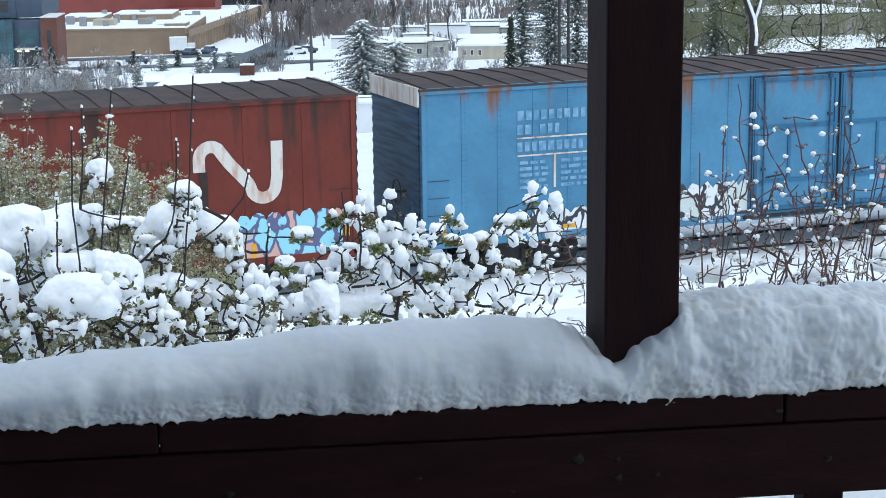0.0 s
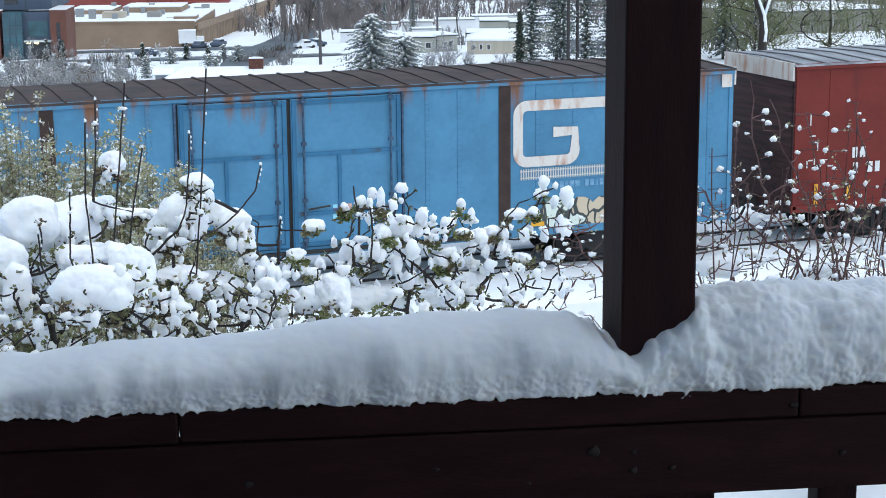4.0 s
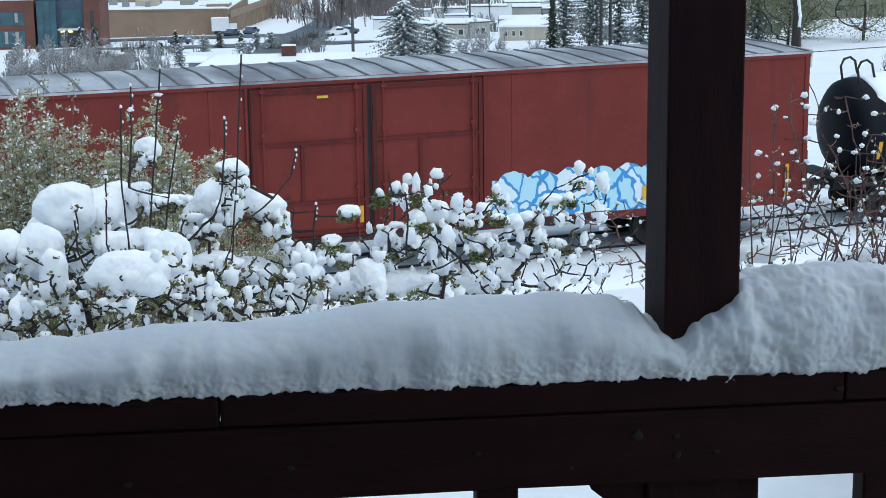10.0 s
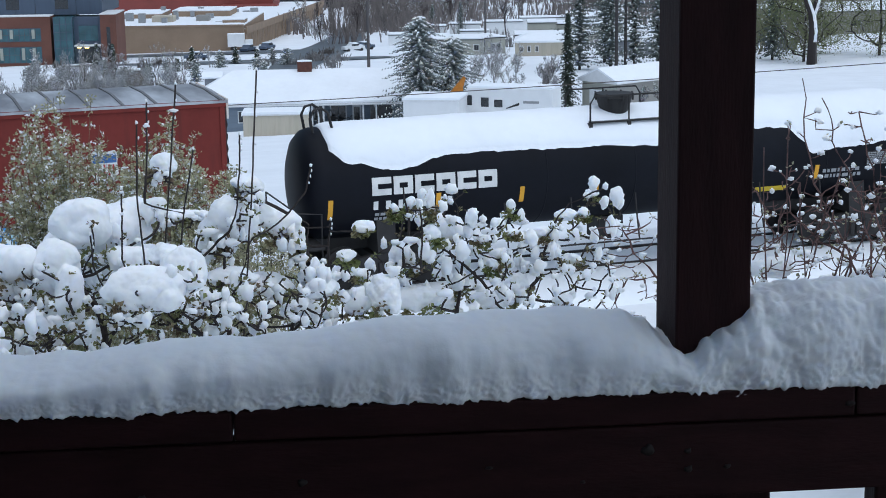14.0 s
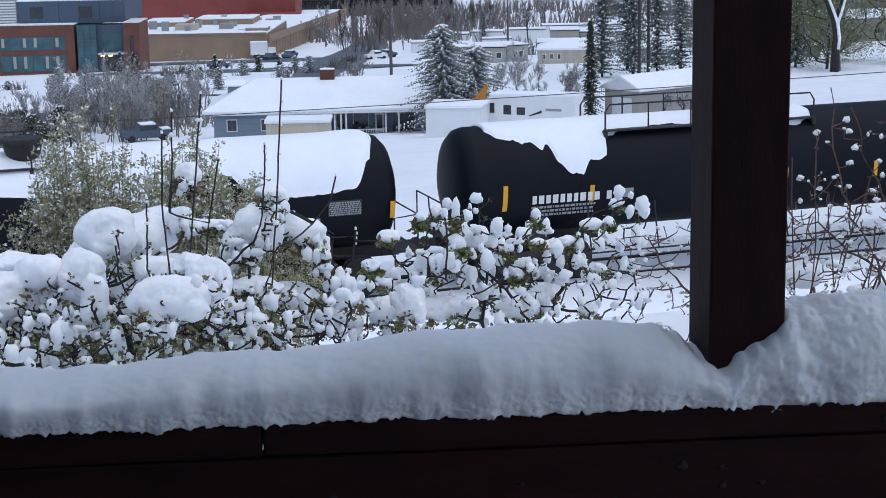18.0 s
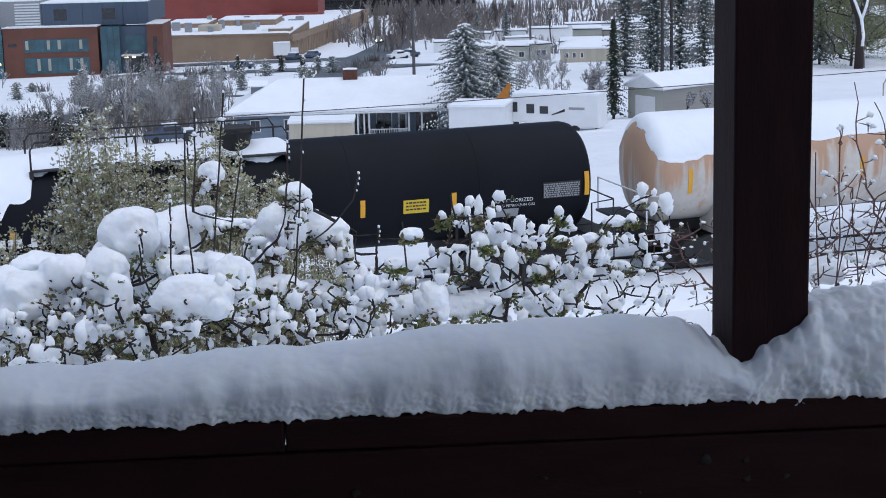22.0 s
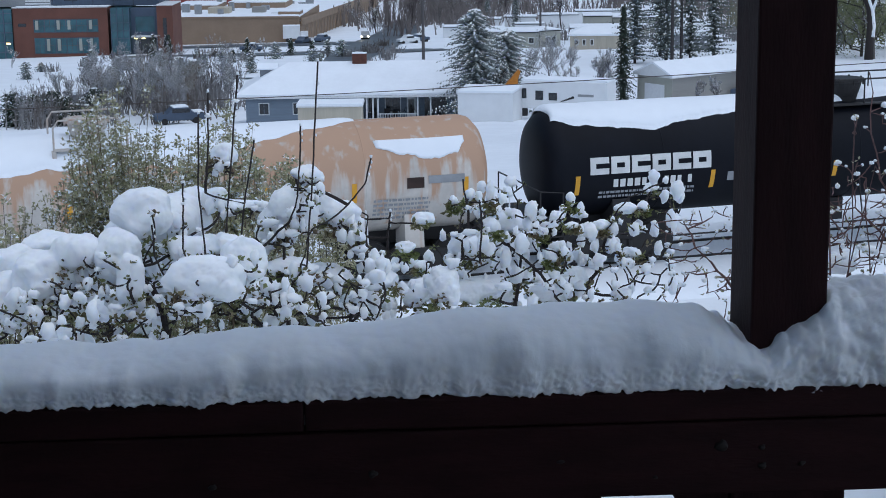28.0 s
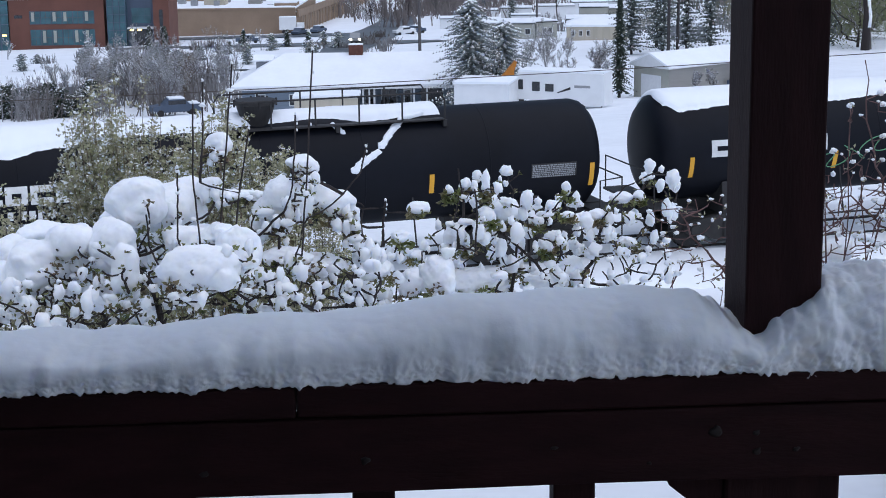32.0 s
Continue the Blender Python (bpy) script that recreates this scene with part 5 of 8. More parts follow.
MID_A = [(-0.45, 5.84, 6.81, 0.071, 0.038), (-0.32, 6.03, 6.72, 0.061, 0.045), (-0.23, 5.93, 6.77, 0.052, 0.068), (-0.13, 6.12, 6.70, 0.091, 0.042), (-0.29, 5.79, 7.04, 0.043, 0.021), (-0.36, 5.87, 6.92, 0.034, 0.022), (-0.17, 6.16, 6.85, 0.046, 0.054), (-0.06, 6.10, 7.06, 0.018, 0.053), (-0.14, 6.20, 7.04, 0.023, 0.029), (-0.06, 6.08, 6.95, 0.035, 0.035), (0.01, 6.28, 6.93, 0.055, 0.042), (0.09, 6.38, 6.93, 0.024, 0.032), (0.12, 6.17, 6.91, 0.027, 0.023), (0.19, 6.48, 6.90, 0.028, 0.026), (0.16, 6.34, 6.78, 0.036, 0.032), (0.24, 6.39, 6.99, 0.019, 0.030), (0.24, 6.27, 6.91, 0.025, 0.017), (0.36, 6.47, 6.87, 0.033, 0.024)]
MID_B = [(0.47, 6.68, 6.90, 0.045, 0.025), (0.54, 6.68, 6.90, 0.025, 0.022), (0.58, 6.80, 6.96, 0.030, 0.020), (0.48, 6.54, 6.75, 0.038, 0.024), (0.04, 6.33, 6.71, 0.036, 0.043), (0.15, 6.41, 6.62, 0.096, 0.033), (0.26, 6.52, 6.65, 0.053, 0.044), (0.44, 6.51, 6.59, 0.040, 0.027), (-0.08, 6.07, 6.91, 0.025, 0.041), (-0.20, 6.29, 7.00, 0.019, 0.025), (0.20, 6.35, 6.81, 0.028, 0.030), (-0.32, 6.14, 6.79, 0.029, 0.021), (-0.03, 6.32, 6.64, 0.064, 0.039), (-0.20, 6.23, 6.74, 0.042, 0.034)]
# bare upright shoots and the main limbs
SHOOTS = [[(-0.66, 5.46, 6.95), (-0.64, 5.53, 7.24), (-0.62, 5.61, 7.61)],
    [(-0.92, 5.36, 6.96), (-0.89, 5.44, 7.31), (-0.87, 5.50, 7.58)],
    [(-0.96, 5.28, 7.03), (-0.98, 5.32, 7.24), (-0.98, 5.38, 7.47)],
    [(-0.88, 5.48, 7.02), (-0.86, 5.51, 7.18), (-0.83, 5.55, 7.36)],
    [(-1.07, 5.16, 6.99), (-1.10, 5.18, 7.05), (-1.11, 5.20, 7.15)],
    [(-1.03, 5.28, 7.05), (-1.03, 5.31, 7.17), (-1.03, 5.33, 7.27)],
    [(-0.70, 5.61, 7.16), (-0.69, 5.64, 7.31), (-0.69, 5.66, 7.39)],
    [(-0.55, 5.80, 7.09), (-0.49, 5.82, 7.16), (-0.47, 5.84, 7.25)],
    [(-0.10, 5.95, 6.85), (-0.09, 5.98, 6.98), (-0.10, 6.00, 7.07)],
    [(-1.01, 5.61, 7.17), (-1.00, 5.65, 7.33), (-1.00, 5.69, 7.50)],
    [(-0.42, 5.86, 6.89), (-0.42, 5.88, 6.97), (-0.41, 5.89, 7.05)]]
BRANCH_PATHS = [[(-1.15, 5.41, 6.70), (-1.12, 5.42, 6.77), (-1.17, 5.45, 6.88), (-1.26, 5.47, 6.97), (-1.37, 5.49, 7.06)],
    [(-1.17, 5.50, 6.67), (-1.10, 5.53, 6.77), (-0.99, 5.54, 6.86), (-0.85, 5.57, 6.96), (-0.73, 5.59, 7.07)],
    [(-0.74, 5.50, 6.67), (-0.72, 5.54, 6.85), (-0.68, 5.57, 6.96), (-0.65, 5.59, 7.05)],
    [(-0.30, 5.97, 6.49), (-0.26, 6.03, 6.73), (-0.17, 6.05, 6.84), (-0.14, 6.08, 6.96), (-0.16, 6.12, 7.12)],
    [(0.19, 6.46, 6.39), (0.26, 6.51, 6.58), (0.34, 6.53, 6.67), (0.37, 6.55, 6.77), (0.40, 6.57, 6.87), (0.48, 6.59, 6.96), (0.59, 6.60, 7.01)],
    [(0.09, 6.17, 6.47), (0.03, 6.21, 6.63), (0.06, 6.27, 6.88), (0.10, 6.29, 6.98)],
    [(-0.57, 5.88, 6.52), (-0.55, 5.92, 6.71), (-0.49, 5.94, 6.81), (-0.39, 5.96, 6.91)],
    [(0.20, 6.21, 6.63), (0.12, 6.23, 6.74), (0.01, 6.26, 6.84), (-0.09, 6.27, 6.90)]]
STEM_PATHS = [[(1.13, 4.46, 7.06), (1.09, 4.49, 7.18), (1.01, 4.52, 7.33), (0.97, 4.55, 7.46), (0.96, 4.60, 7.67)],
    [(1.12, 4.36, 7.09), (1.11, 4.40, 7.26), (1.07, 4.44, 7.41), (1.02, 4.46, 7.52), (0.99, 4.49, 7.63)],
    [(1.18, 4.46, 7.06), (1.18, 4.50, 7.24), (1.14, 4.54, 7.43), (1.11, 4.58, 7.58)],
    [(0.97, 4.66, 7.01), (0.93, 4.69, 7.16), (0.90, 4.71, 7.25), (0.87, 4.73, 7.34)],
    [(1.15, 4.36, 7.09), (1.21, 4.40, 7.26), (1.25, 4.44, 7.43), (1.22, 4.47, 7.58)],
    [(1.08, 4.56, 7.04), (1.11, 4.59, 7.17), (1.02, 4.60, 7.22), (0.94, 4.62, 7.30)],
    [(1.30, 4.46, 7.06), (1.32, 4.50, 7.24), (1.36, 4.55, 7.44)],
    [(0.88, 4.75, 6.99), (0.87, 4.78, 7.12), (0.91, 4.80, 7.18)],
    [(0.75, 5.03, 6.85), (0.65, 5.06, 7.00), (0.56, 5.08, 7.09), (0.53, 5.10, 7.16)],
    [(1.18, 4.27, 7.11), (1.13, 4.30, 7.25), (1.10, 4.33, 7.38), (1.13, 4.36, 7.51)]]


def chunk(verts, faces, c, r, rng, droop=0.5):
    """A soft-cornered block of snow: a ball cut by a few planes, sagging below."""
    planes = []
    for _ in range(6):
        n = Vector((rng.gauss(0, 1), rng.gauss(0, 1), rng.gauss(0.1, 0.7))).normalized()
        planes.append((n, rng.uniform(0.72, 1.0)))
    o = Vector((rng.uniform(0, 50), rng.uniform(0, 50), rng.uniform(0, 50)))
    b = len(verts)
    for d in FINE_BALL:
        w = 1.12
        for n, h in planes:
            k = d.dot(n)
            if k > 0.05:
                w = min(w, h / k)
        w *= 1 + 0.16 * noise.noise(d * 1.6 + o)
        sag = droop * max(0.0, -d.z) * max(0.0, noise.noise(Vector((d.x * 2.2, d.y * 2.2, 0)) + o))
        verts.append((c[0] + d.x * w * r[0], c[1] + d.y * w * r[1], c[2] + (d.z * w - sag) * r[2]))
    faces += [tuple(b + i for i in f) for f in FINE_FACES]


CRUMBLE = bpy.data.textures.new("crumble", "CLOUDS")
CRUMBLE.noise_scale, CRUMBLE.noise_depth = 0.04, 2
CRUMBLE_FINE = bpy.data.textures.new("crumble_fine", "CLOUDS")
CRUMBLE_FINE.noise_scale, CRUMBLE_FINE.noise_depth = 0.011, 1


def melt(ob, voxel, rounds):
    """Runs overlapping lumps together into one soft heap."""
    m = ob.modifiers.new("melt", "REMESH")
    m.mode, m.voxel_size, m.use_smooth_shade = "VOXEL", voxel, True
    s = ob.modifiers.new("soften", "SMOOTH")
    s.factor, s.iterations = 0.5, rounds
    for texture, k in ((CRUMBLE, 0.014), (CRUMBLE_FINE, 0.0032)):
        d = ob.modifiers.new("crumble", "DISPLACE")
        d.texture, d.strength, d.mid_level, d.texture_coords = texture, k, 0.5, "LOCAL"
    return ob


def settle(obs):
    """Turns melted heaps into plain meshes, each loose piece an object of its own."""
    bpy.context.view_layer.update()
    dg = bpy.context.evaluated_depsgraph_get()
    for ob in obs:
        me = bpy.data.meshes.new_from_object(ob.evaluated_get(dg))
        n = len(me.vertices)
        co = np.empty(n * 3, np.float32)
        me.vertices.foreach_get("co", co)
        co = co.reshape(-1, 3)
        quads = [tuple(p.vertices) for p in me.polygons]
        edges = np.empty(len(me.edges) * 2, np.int32)
        me.edges.foreach_get("vertices", edges)
        a, b = edges.reshape(-1, 2).T
        lab = np.arange(n)
        while True:
            old = lab.copy()
            low = np.minimum(lab[a], lab[b])
            np.minimum.at(lab, a, low)
            np.minimum.at(lab, b, low)
            lab = lab[lab]
            if (lab == old).all():
                break
        pieces = [k for k in np.unique(lab) if (lab == k).sum() > 60]
        ob.modifiers.clear()
        for i, k in enumerate(pieces):
            keep = lab == k
            index = np.cumsum(keep) - 1
            piece = bpy.data.meshes.new("snow_clump")
            piece.from_pydata(co[keep].tolist(), [], [tuple(int(index[v]) for v in q) for q in quads if keep[q[0]]])
            piece.materials.append(SNOW_CLUMP)
            if i == 0:
                ob.data = piece
                finish(ob, True)
            else:
                finish(new("snow_clump", piece), True).parent = ob.parent


def clumps(parent, loads):
    """Snow heaped on the branches: loads that touch are one heap."""
    left = list(range(len(loads)))
    heaps = []
    while left:
        heap, todo = [], [left.pop(0)]
        while todo:
            i = todo.pop()
            heap.append(i)
            a = loads[i]
            for j in left[:]:
                b = loads[j]
                if len(heap) + len(todo) < 7 and abs(a[0] - b[0]) < 0.75 * (a[3] + b[3]) and abs(a[2] - b[2]) < 0.75 * (a[4] + b[4]) and abs(a[1] - b[1]) < 0.3:
                    left.remove(j)
                    todo.append(j)
        heaps.append(heap)
    made = []
    for heap in heaps:
        verts, faces = [], []
        for i in heap:
            x, y, z, rx, rz = loads[i]
            rng = random.Random(i * 7 + 3)
            ry = min(rx, rz * 1.6)
            chunk(verts, faces, (x, y, z + rz * 0.1), (rx, ry, rz * 0.95), rng, 0.3)
            # lobes that sag over the branch below
            for _ in range(1 + int(rx * 20)):
                g = min(rx, rz) * rng.uniform(0.4, 0.66)
                u = rng.uniform(-0.62, 0.62)
                chunk(verts, faces, (x + u * rx, y + rng.uniform(-0.6, 0.2) * ry, z - rz * rng.uniform(0.1, 0.45)), (g * rng.uniform(0.8, 1.3), g, g * rng.uniform(0.9, 1.4)), rng, 0.6)
            for _ in range(1 + int(rx * 14)):
                g = min(rx, rz) * rng.uniform(0.4, 0.6)
                chunk(verts, faces, (x + rng.uniform(-0.5, 0.5) * rx, y + rng.uniform(-0.5, 0.2) * ry, z + rz * rng.uniform(0.1, 0.5)), (g * 1.3, g, g), rng, 0.2)
        size = min(loads[i][4] for i in heap)
        made.append(melt(soup("snow_clump", SNOW_CLUMP, verts, faces, parent, True), max(0.0035, min(0.0065, size * 0.12)), 8))
    settle(made)


class Sticks:
    """A branching net: each tip joins the nearest wood below it."""

    def __init__(self):
        self.at, self.up = [], []

    def limb(self, points, cuts=4, wobble=0.008):
        last = -1
        pts = [Vector(p) for p in points]
        for a, b in zip(pts, pts[1:]):
            for k in range(cuts):
                self.at.append(a.lerp(b, k / cuts) + Vector((random.uniform(-1, 1), random.uniform(-1, 1), 0)) * wobble)
                self.up.append(last)
                last = len(self.at) - 1
        self.at.append(pts[-1])
        self.up.append(last)

    def tip(self, p, cuts=4, bend=0.1, reach=9.0):
        p = Vector(p)
        best, near = 0, 1e9
        for i, q in enumerate(self.at):
            d = (p - q).length + 0.8 * max(0.0, q.z - p.z)
            if d < near:
                best, near = i, d
        if near > reach:
            return
        q = self.at[best]
        side = Vector((random.uniform(-1, 1), random.uniform(-1, 1), random.uniform(-0.9, 0.2))) * (p - q).length * bend
        last = best
        for k in range(1, cuts + 1):
            u = k / cuts
            self.at.append(q.lerp(p, u) + side * math.sin(u * math.pi) + (Vector((random.uniform(-1, 1), random.uniform(-1, 1), random.uniform(-1, 1))) * 0.02 * (p - q).length if k < cuts else Vector()))
            self.up.append(last)
            last = len(self.at) - 1

    def mesh(self, bm, thin=0.0016, grow=0.0011, power=0.55, sides=5):
        load = [0] * len(self.at)
        kids = set(u for u in self.up if u >= 0)
        for i in range(len(self.at) - 1, -1, -1):
            if i not in kids:
                load[i] += 1
            if self.up[i] >= 0:
                load[self.up[i]] += load[i]
        rad = [thin + grow * (n ** power) for n in load]
        done = set()
        for i in range(len(self.at) - 1, -1, -1):
            if i in kids:
                continue
            run = [i]
            while self.up[run[-1]] >= 0 and run[-1] not in done:
                done.add(run[-1])
                run.append(self.up[run[-1]])
            if len(run) > 1:
                rr = [rad[k] for k in run]
                rr[-1] = min(rr[-1], rr[-2] * 1.3)
                tube(bm, [self.at[k] for k in run], rr, n=sides)
        # limbs whose ends carry nothing more are drawn by the loop above


def soup(name, material, verts, faces, parent=None, smooth=False):
    me = bpy.data.meshes.new(name)
    me.from_pydata(verts, [], faces)
    me.materials.append(material)
    ob = finish(new(name, me), smooth)
    if parent:
        ob.parent = parent
    return ob


def leaf(verts, faces, p, size, rng):
    """One small folded leaf."""
    d = Vector((rng.uniform(-1, 1), rng.uniform(-1, 1), rng.uniform(-0.3, 0.9))).normalized()
    s = d.cross(Vector((rng.uniform(-1, 1), rng.uniform(-1, 1), rng.uniform(-1, 1)))).normalized()
    n = d.cross(s) * size * 0.18
    b = len(verts)
    p = Vector(p)
    verts += [p, p + d * size * 0.5 + s * size * 0.3 + n, p + d * size, p + d * size * 0.5 - s * size * 0.3 + n, p + d * size * 0.5]
    faces += [(b, b + 1, b + 4), (b + 1, b + 2, b + 4), (b, b + 4, b + 3), (b + 4, b + 2, b + 3)]


def blob(verts, faces, p, r, seed):
    """A small uneven lump of snow."""
    b = len(verts)
    p = Vector(p)
    for k, (d, lat) in enumerate(BALL):
        w = 1 + 0.6 * noise.noise(d * 1.7 + Vector((seed * 5.3, seed, 0))) + 0.25 * noise.noise(d * 4.1 + Vector((seed, 0, seed)))
        verts.append(p + Vector((d.x * r[0], d.y * r[1], d.z * r[2])) * w)
    faces += [tuple(b + i for i in f) for f in BALL_FACES]


def ball_data(sub):
    bm = bmesh.new()
    bmesh.ops.create_icosphere(bm, subdivisions=sub, radius=1.0)
    bm.verts.ensure_lookup_table()
    out = [(v.co.copy(), 0) for v in bm.verts], [tuple(v.index for v in f.verts) for f in bm.faces]
    bm.free()
    return out


BALL, BALL_FACES = ball_data(2)
FINE_BALL, FINE_FACES = ball_data(3)
FINE_BALL = [d for d, _ in FINE_BALL]


def build_fruit_bush():
    rng = random.Random(11)
    random.seed(5)
    bush = thing("fruit_bush", NEAR_AT, "budding fruit bush bent under heavy clumps of wet snow", "shrub")
    net = Sticks()
    for limb in BRANCH_PATHS:
        p = limb[0]
        net.limb([(p[0] * 0.97, p[1] + 1.0, ground_z(0, 6.6) - 0.3)] + limb)
    for s in SHOOTS:
        net.tip(s[0], 3, 0.1)
        net.limb([net.at[-1]] + s[1:], 6, 0.0015)
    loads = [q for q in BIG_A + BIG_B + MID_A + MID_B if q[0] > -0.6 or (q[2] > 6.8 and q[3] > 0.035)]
    # older snow caught deep in the branches
    for _ in range(12):
        x = rng.uniform(-1.75, -0.35)
        loads.append((x, 5.9 + 0.2 * (x + 1.7) + rng.uniform(-0.05, 0.2), rng.uniform(6.52, 6.9), rng.uniform(0.05, 0.13), rng.uniform(0.03, 0.06)))
    for x, y, z, rx, rz in loads:
        for _ in range(2):
            net.tip((x + rng.uniform(-0.8, 0.8) * rx, y + rng.uniform(-0.03, 0.03), z - rz * rng.uniform(0.0, 0.6)), 4)
    tips = []
    # twigs through the open middle of the bush
    for _ in range(430):
        x = rng.uniform(-0.6, 0.66)
        y = 6.0 + 0.55 * (x + 0.5) / 1.1 + rng.uniform(-0.25, 0.25)
        top = 6.93 + 0.11 * math.sin(x * 9 + 1) + 0.12 * math.exp(-((x + 0.13) / 0.12) ** 2) + 0.1 * math.exp(-((x - 0.5) / 0.2) ** 2)
        z = 6.48 + (top - 6.48) * rng.random() ** 0.75
        tips.append((x, y, z))
    # and the dark tangle low on the other side
    for _ in range(760):
        x = rng.uniform(-1.75, -0.4)
        tips.append((x, 5.02 + 0.35 * (x + 1.75) + rng.uniform(-0.08, 0.3), rng.uniform(6.5, 6.92)))
    for p in sorted(tips, key=lambda q: q[2]):
        net.tip(p, 4, 0.16, 0.5)
    # twigs that reach out before the snow
    for _ in range(330):
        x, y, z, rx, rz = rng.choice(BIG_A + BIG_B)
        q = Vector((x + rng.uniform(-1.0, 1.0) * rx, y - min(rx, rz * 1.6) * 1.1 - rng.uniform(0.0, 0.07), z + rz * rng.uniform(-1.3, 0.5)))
        tips.append(q)
        net.tip(q, 4, 0.3, 0.6)
    bm = bmesh.new()
    net.mesh(bm, thin=0.0021, grow=0.001, power=0.5)
    part("branchwork", bm, BARK, bush, "dark wet branches")
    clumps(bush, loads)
    # tufts of snow on the twigs, small leaves round them
    sv, sf, lv, lf = [], [], [], []
    for k, p in enumerate(tips):
        if rng.random() < (0.58 if p[0] > -0.5 else 0.3):
            r = rng.uniform(0.008, 0.023)
            blob(sv, sf, (p[0], p[1] - 0.004, p[2] + r * 0.5), (r * rng.uniform(0.7, 1.3), r, r * rng.uniform(0.9, 1.7)), k * 0.37)
        if rng.random() < (0.42 if p[0] > -0.5 else 0.65):
            for _ in range(rng.randint(3, 6)):
                leaf(lv, lf, Vector(p) + Vector((rng.uniform(-1, 1), rng.uniform(-1, 1), rng.uniform(-1, 0.6))) * 0.01, rng.uniform(0.011, 0.024), rng)
    for s in SHOOTS:
        p = s[-1]
        blob(sv, sf, p, (0.0045, 0.0045, 0.007), p[0])
        for u in (0.35, 0.6, 0.8):
            q = Vector(s[1]).lerp(Vector(p), u)
            blob(sv, sf, q + Vector((0.006, 0, 0)), (0.003, 0.003, 0.005), u)
    for _ in range(190):
        q = net.at[rng.randrange(len(net.at))]
        if q.z > 6.5:
            r = rng.uniform(0.006, 0.02)
            blob(sv, sf, q + Vector((0, 0, r * 0.6)), (r * rng.uniform(1, 2.0), r, r * 0.8), q.x * 7)
    for _ in range(900):
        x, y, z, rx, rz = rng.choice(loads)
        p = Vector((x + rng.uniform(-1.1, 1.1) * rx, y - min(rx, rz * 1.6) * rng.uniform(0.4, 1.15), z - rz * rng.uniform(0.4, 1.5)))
        for _ in range(rng.randint(4, 7)):
            leaf(lv, lf, p + Vector((rng.uniform(-1, 1), rng.uniform(-1, 1), rng.uniform(-1, 1))) * 0.009, rng.uniform(0.014, 0.03), rng)
    tagged(soup("snow_dusting", SNOW_CLUMP, sv, sf, bush, True), "small tufts of snow on the twigs", kind="stuff")
    tagged(soup("foliage", LEAF, lv, lf, bush), "small fresh green leaves", kind="stuff")


def build_bare_bush():
    rng = random.Random(21)
    random.seed(6)
    bush = thing("bare_bush", NEAR_AT, "bare reddish-stemmed bush with snow-tipped buds", "shrub")
    net = Sticks()
    for limb in STEM_PATHS:
        p = limb[0]
        net.limb([(p[0] * 1.25, p[1] + 1.75, ground_z(0, 6.3) - 0.3)] + limb)
    for k in range(36):
        x = 0.9 + k * 0.026
        net.limb([(1.75, 6.3, ground_z(0, 6.3) - 0.3), (x * 0.97, 4.6, 7.0), (x + rng.uniform(-0.1, 0.1), 4.45, 7.3 + rng.uniform(0, 0.3))])
    tips = []
    for _ in range(1250):
        q = net.at[rng.randrange(len(net.at))]
        if q.z < 6.95:
            continue
        if q.z > 7.38 and rng.random() < 0.6:
            continue
        spread = 0.12 if q.z < 7.35 else 0.05
        tips.append(q + Vector((rng.uniform(-1.2, 1.2) * spread, rng.uniform(-1, 1) * spread, rng.uniform(-0.3, 1.0) * spread)))
    for _ in range(300):
        tips.append(Vector((rng.uniform(0.86, 1.7), rng.uniform(4.3, 4.8), rng.uniform(6.98, 7.3))))
    for _ in range(110):
        tips.append(Vector((rng.uniform(0.46, 0.84), rng.uniform(4.95, 5.2), rng.uniform(6.82, 7.2))))
    for p in tips:
        net.tip(p, 3, 0.18, 0.3)
    bm = bmesh.new()
    net.mesh(bm, thin=0.001, grow=0.0006, power=0.47)
    part("stemwork", bm, BARK_RED, bush, "thin reddish stems")
    sv, sf, lv, lf = [], [], [], []
    for k, p in enumerate(tips):
        if rng.random() < 0.55:
            r = rng.uniform(0.003, 0.0075)
            blob(sv, sf, p + Vector((0, 0, r * 0.4)), (r * rng.uniform(0.8, 1.7), r, r * rng.uniform(0.7, 1.2)), k * 0.7)
        if rng.random() < 0.3:
            for _ in range(3):
                leaf(lv, lf, p + Vector((rng.uniform(-1, 1), rng.uniform(-1, 1), rng.uniform(-1, 1))) * 0.008, rng.uniform(0.008, 0.016), rng)
    for k in range(60):
        q = Vector((rng.uniform(0.85, 1.7), rng.uniform(4.5, 4.9), rng.uniform(6.92, 7.14)))
        r = rng.uniform(0.015, 0.045)
        blob(sv, sf, q, (r * 1.5, r, r * 0.7), k * 1.1)
    tagged(soup("snow_dusting", SNOW_CLUMP, sv, sf, bush, True), "small tufts of snow on the buds", kind="stuff")
    tagged(soup("budding", LEAF_B, lv, lf, bush), "small opening buds", kind="stuff")


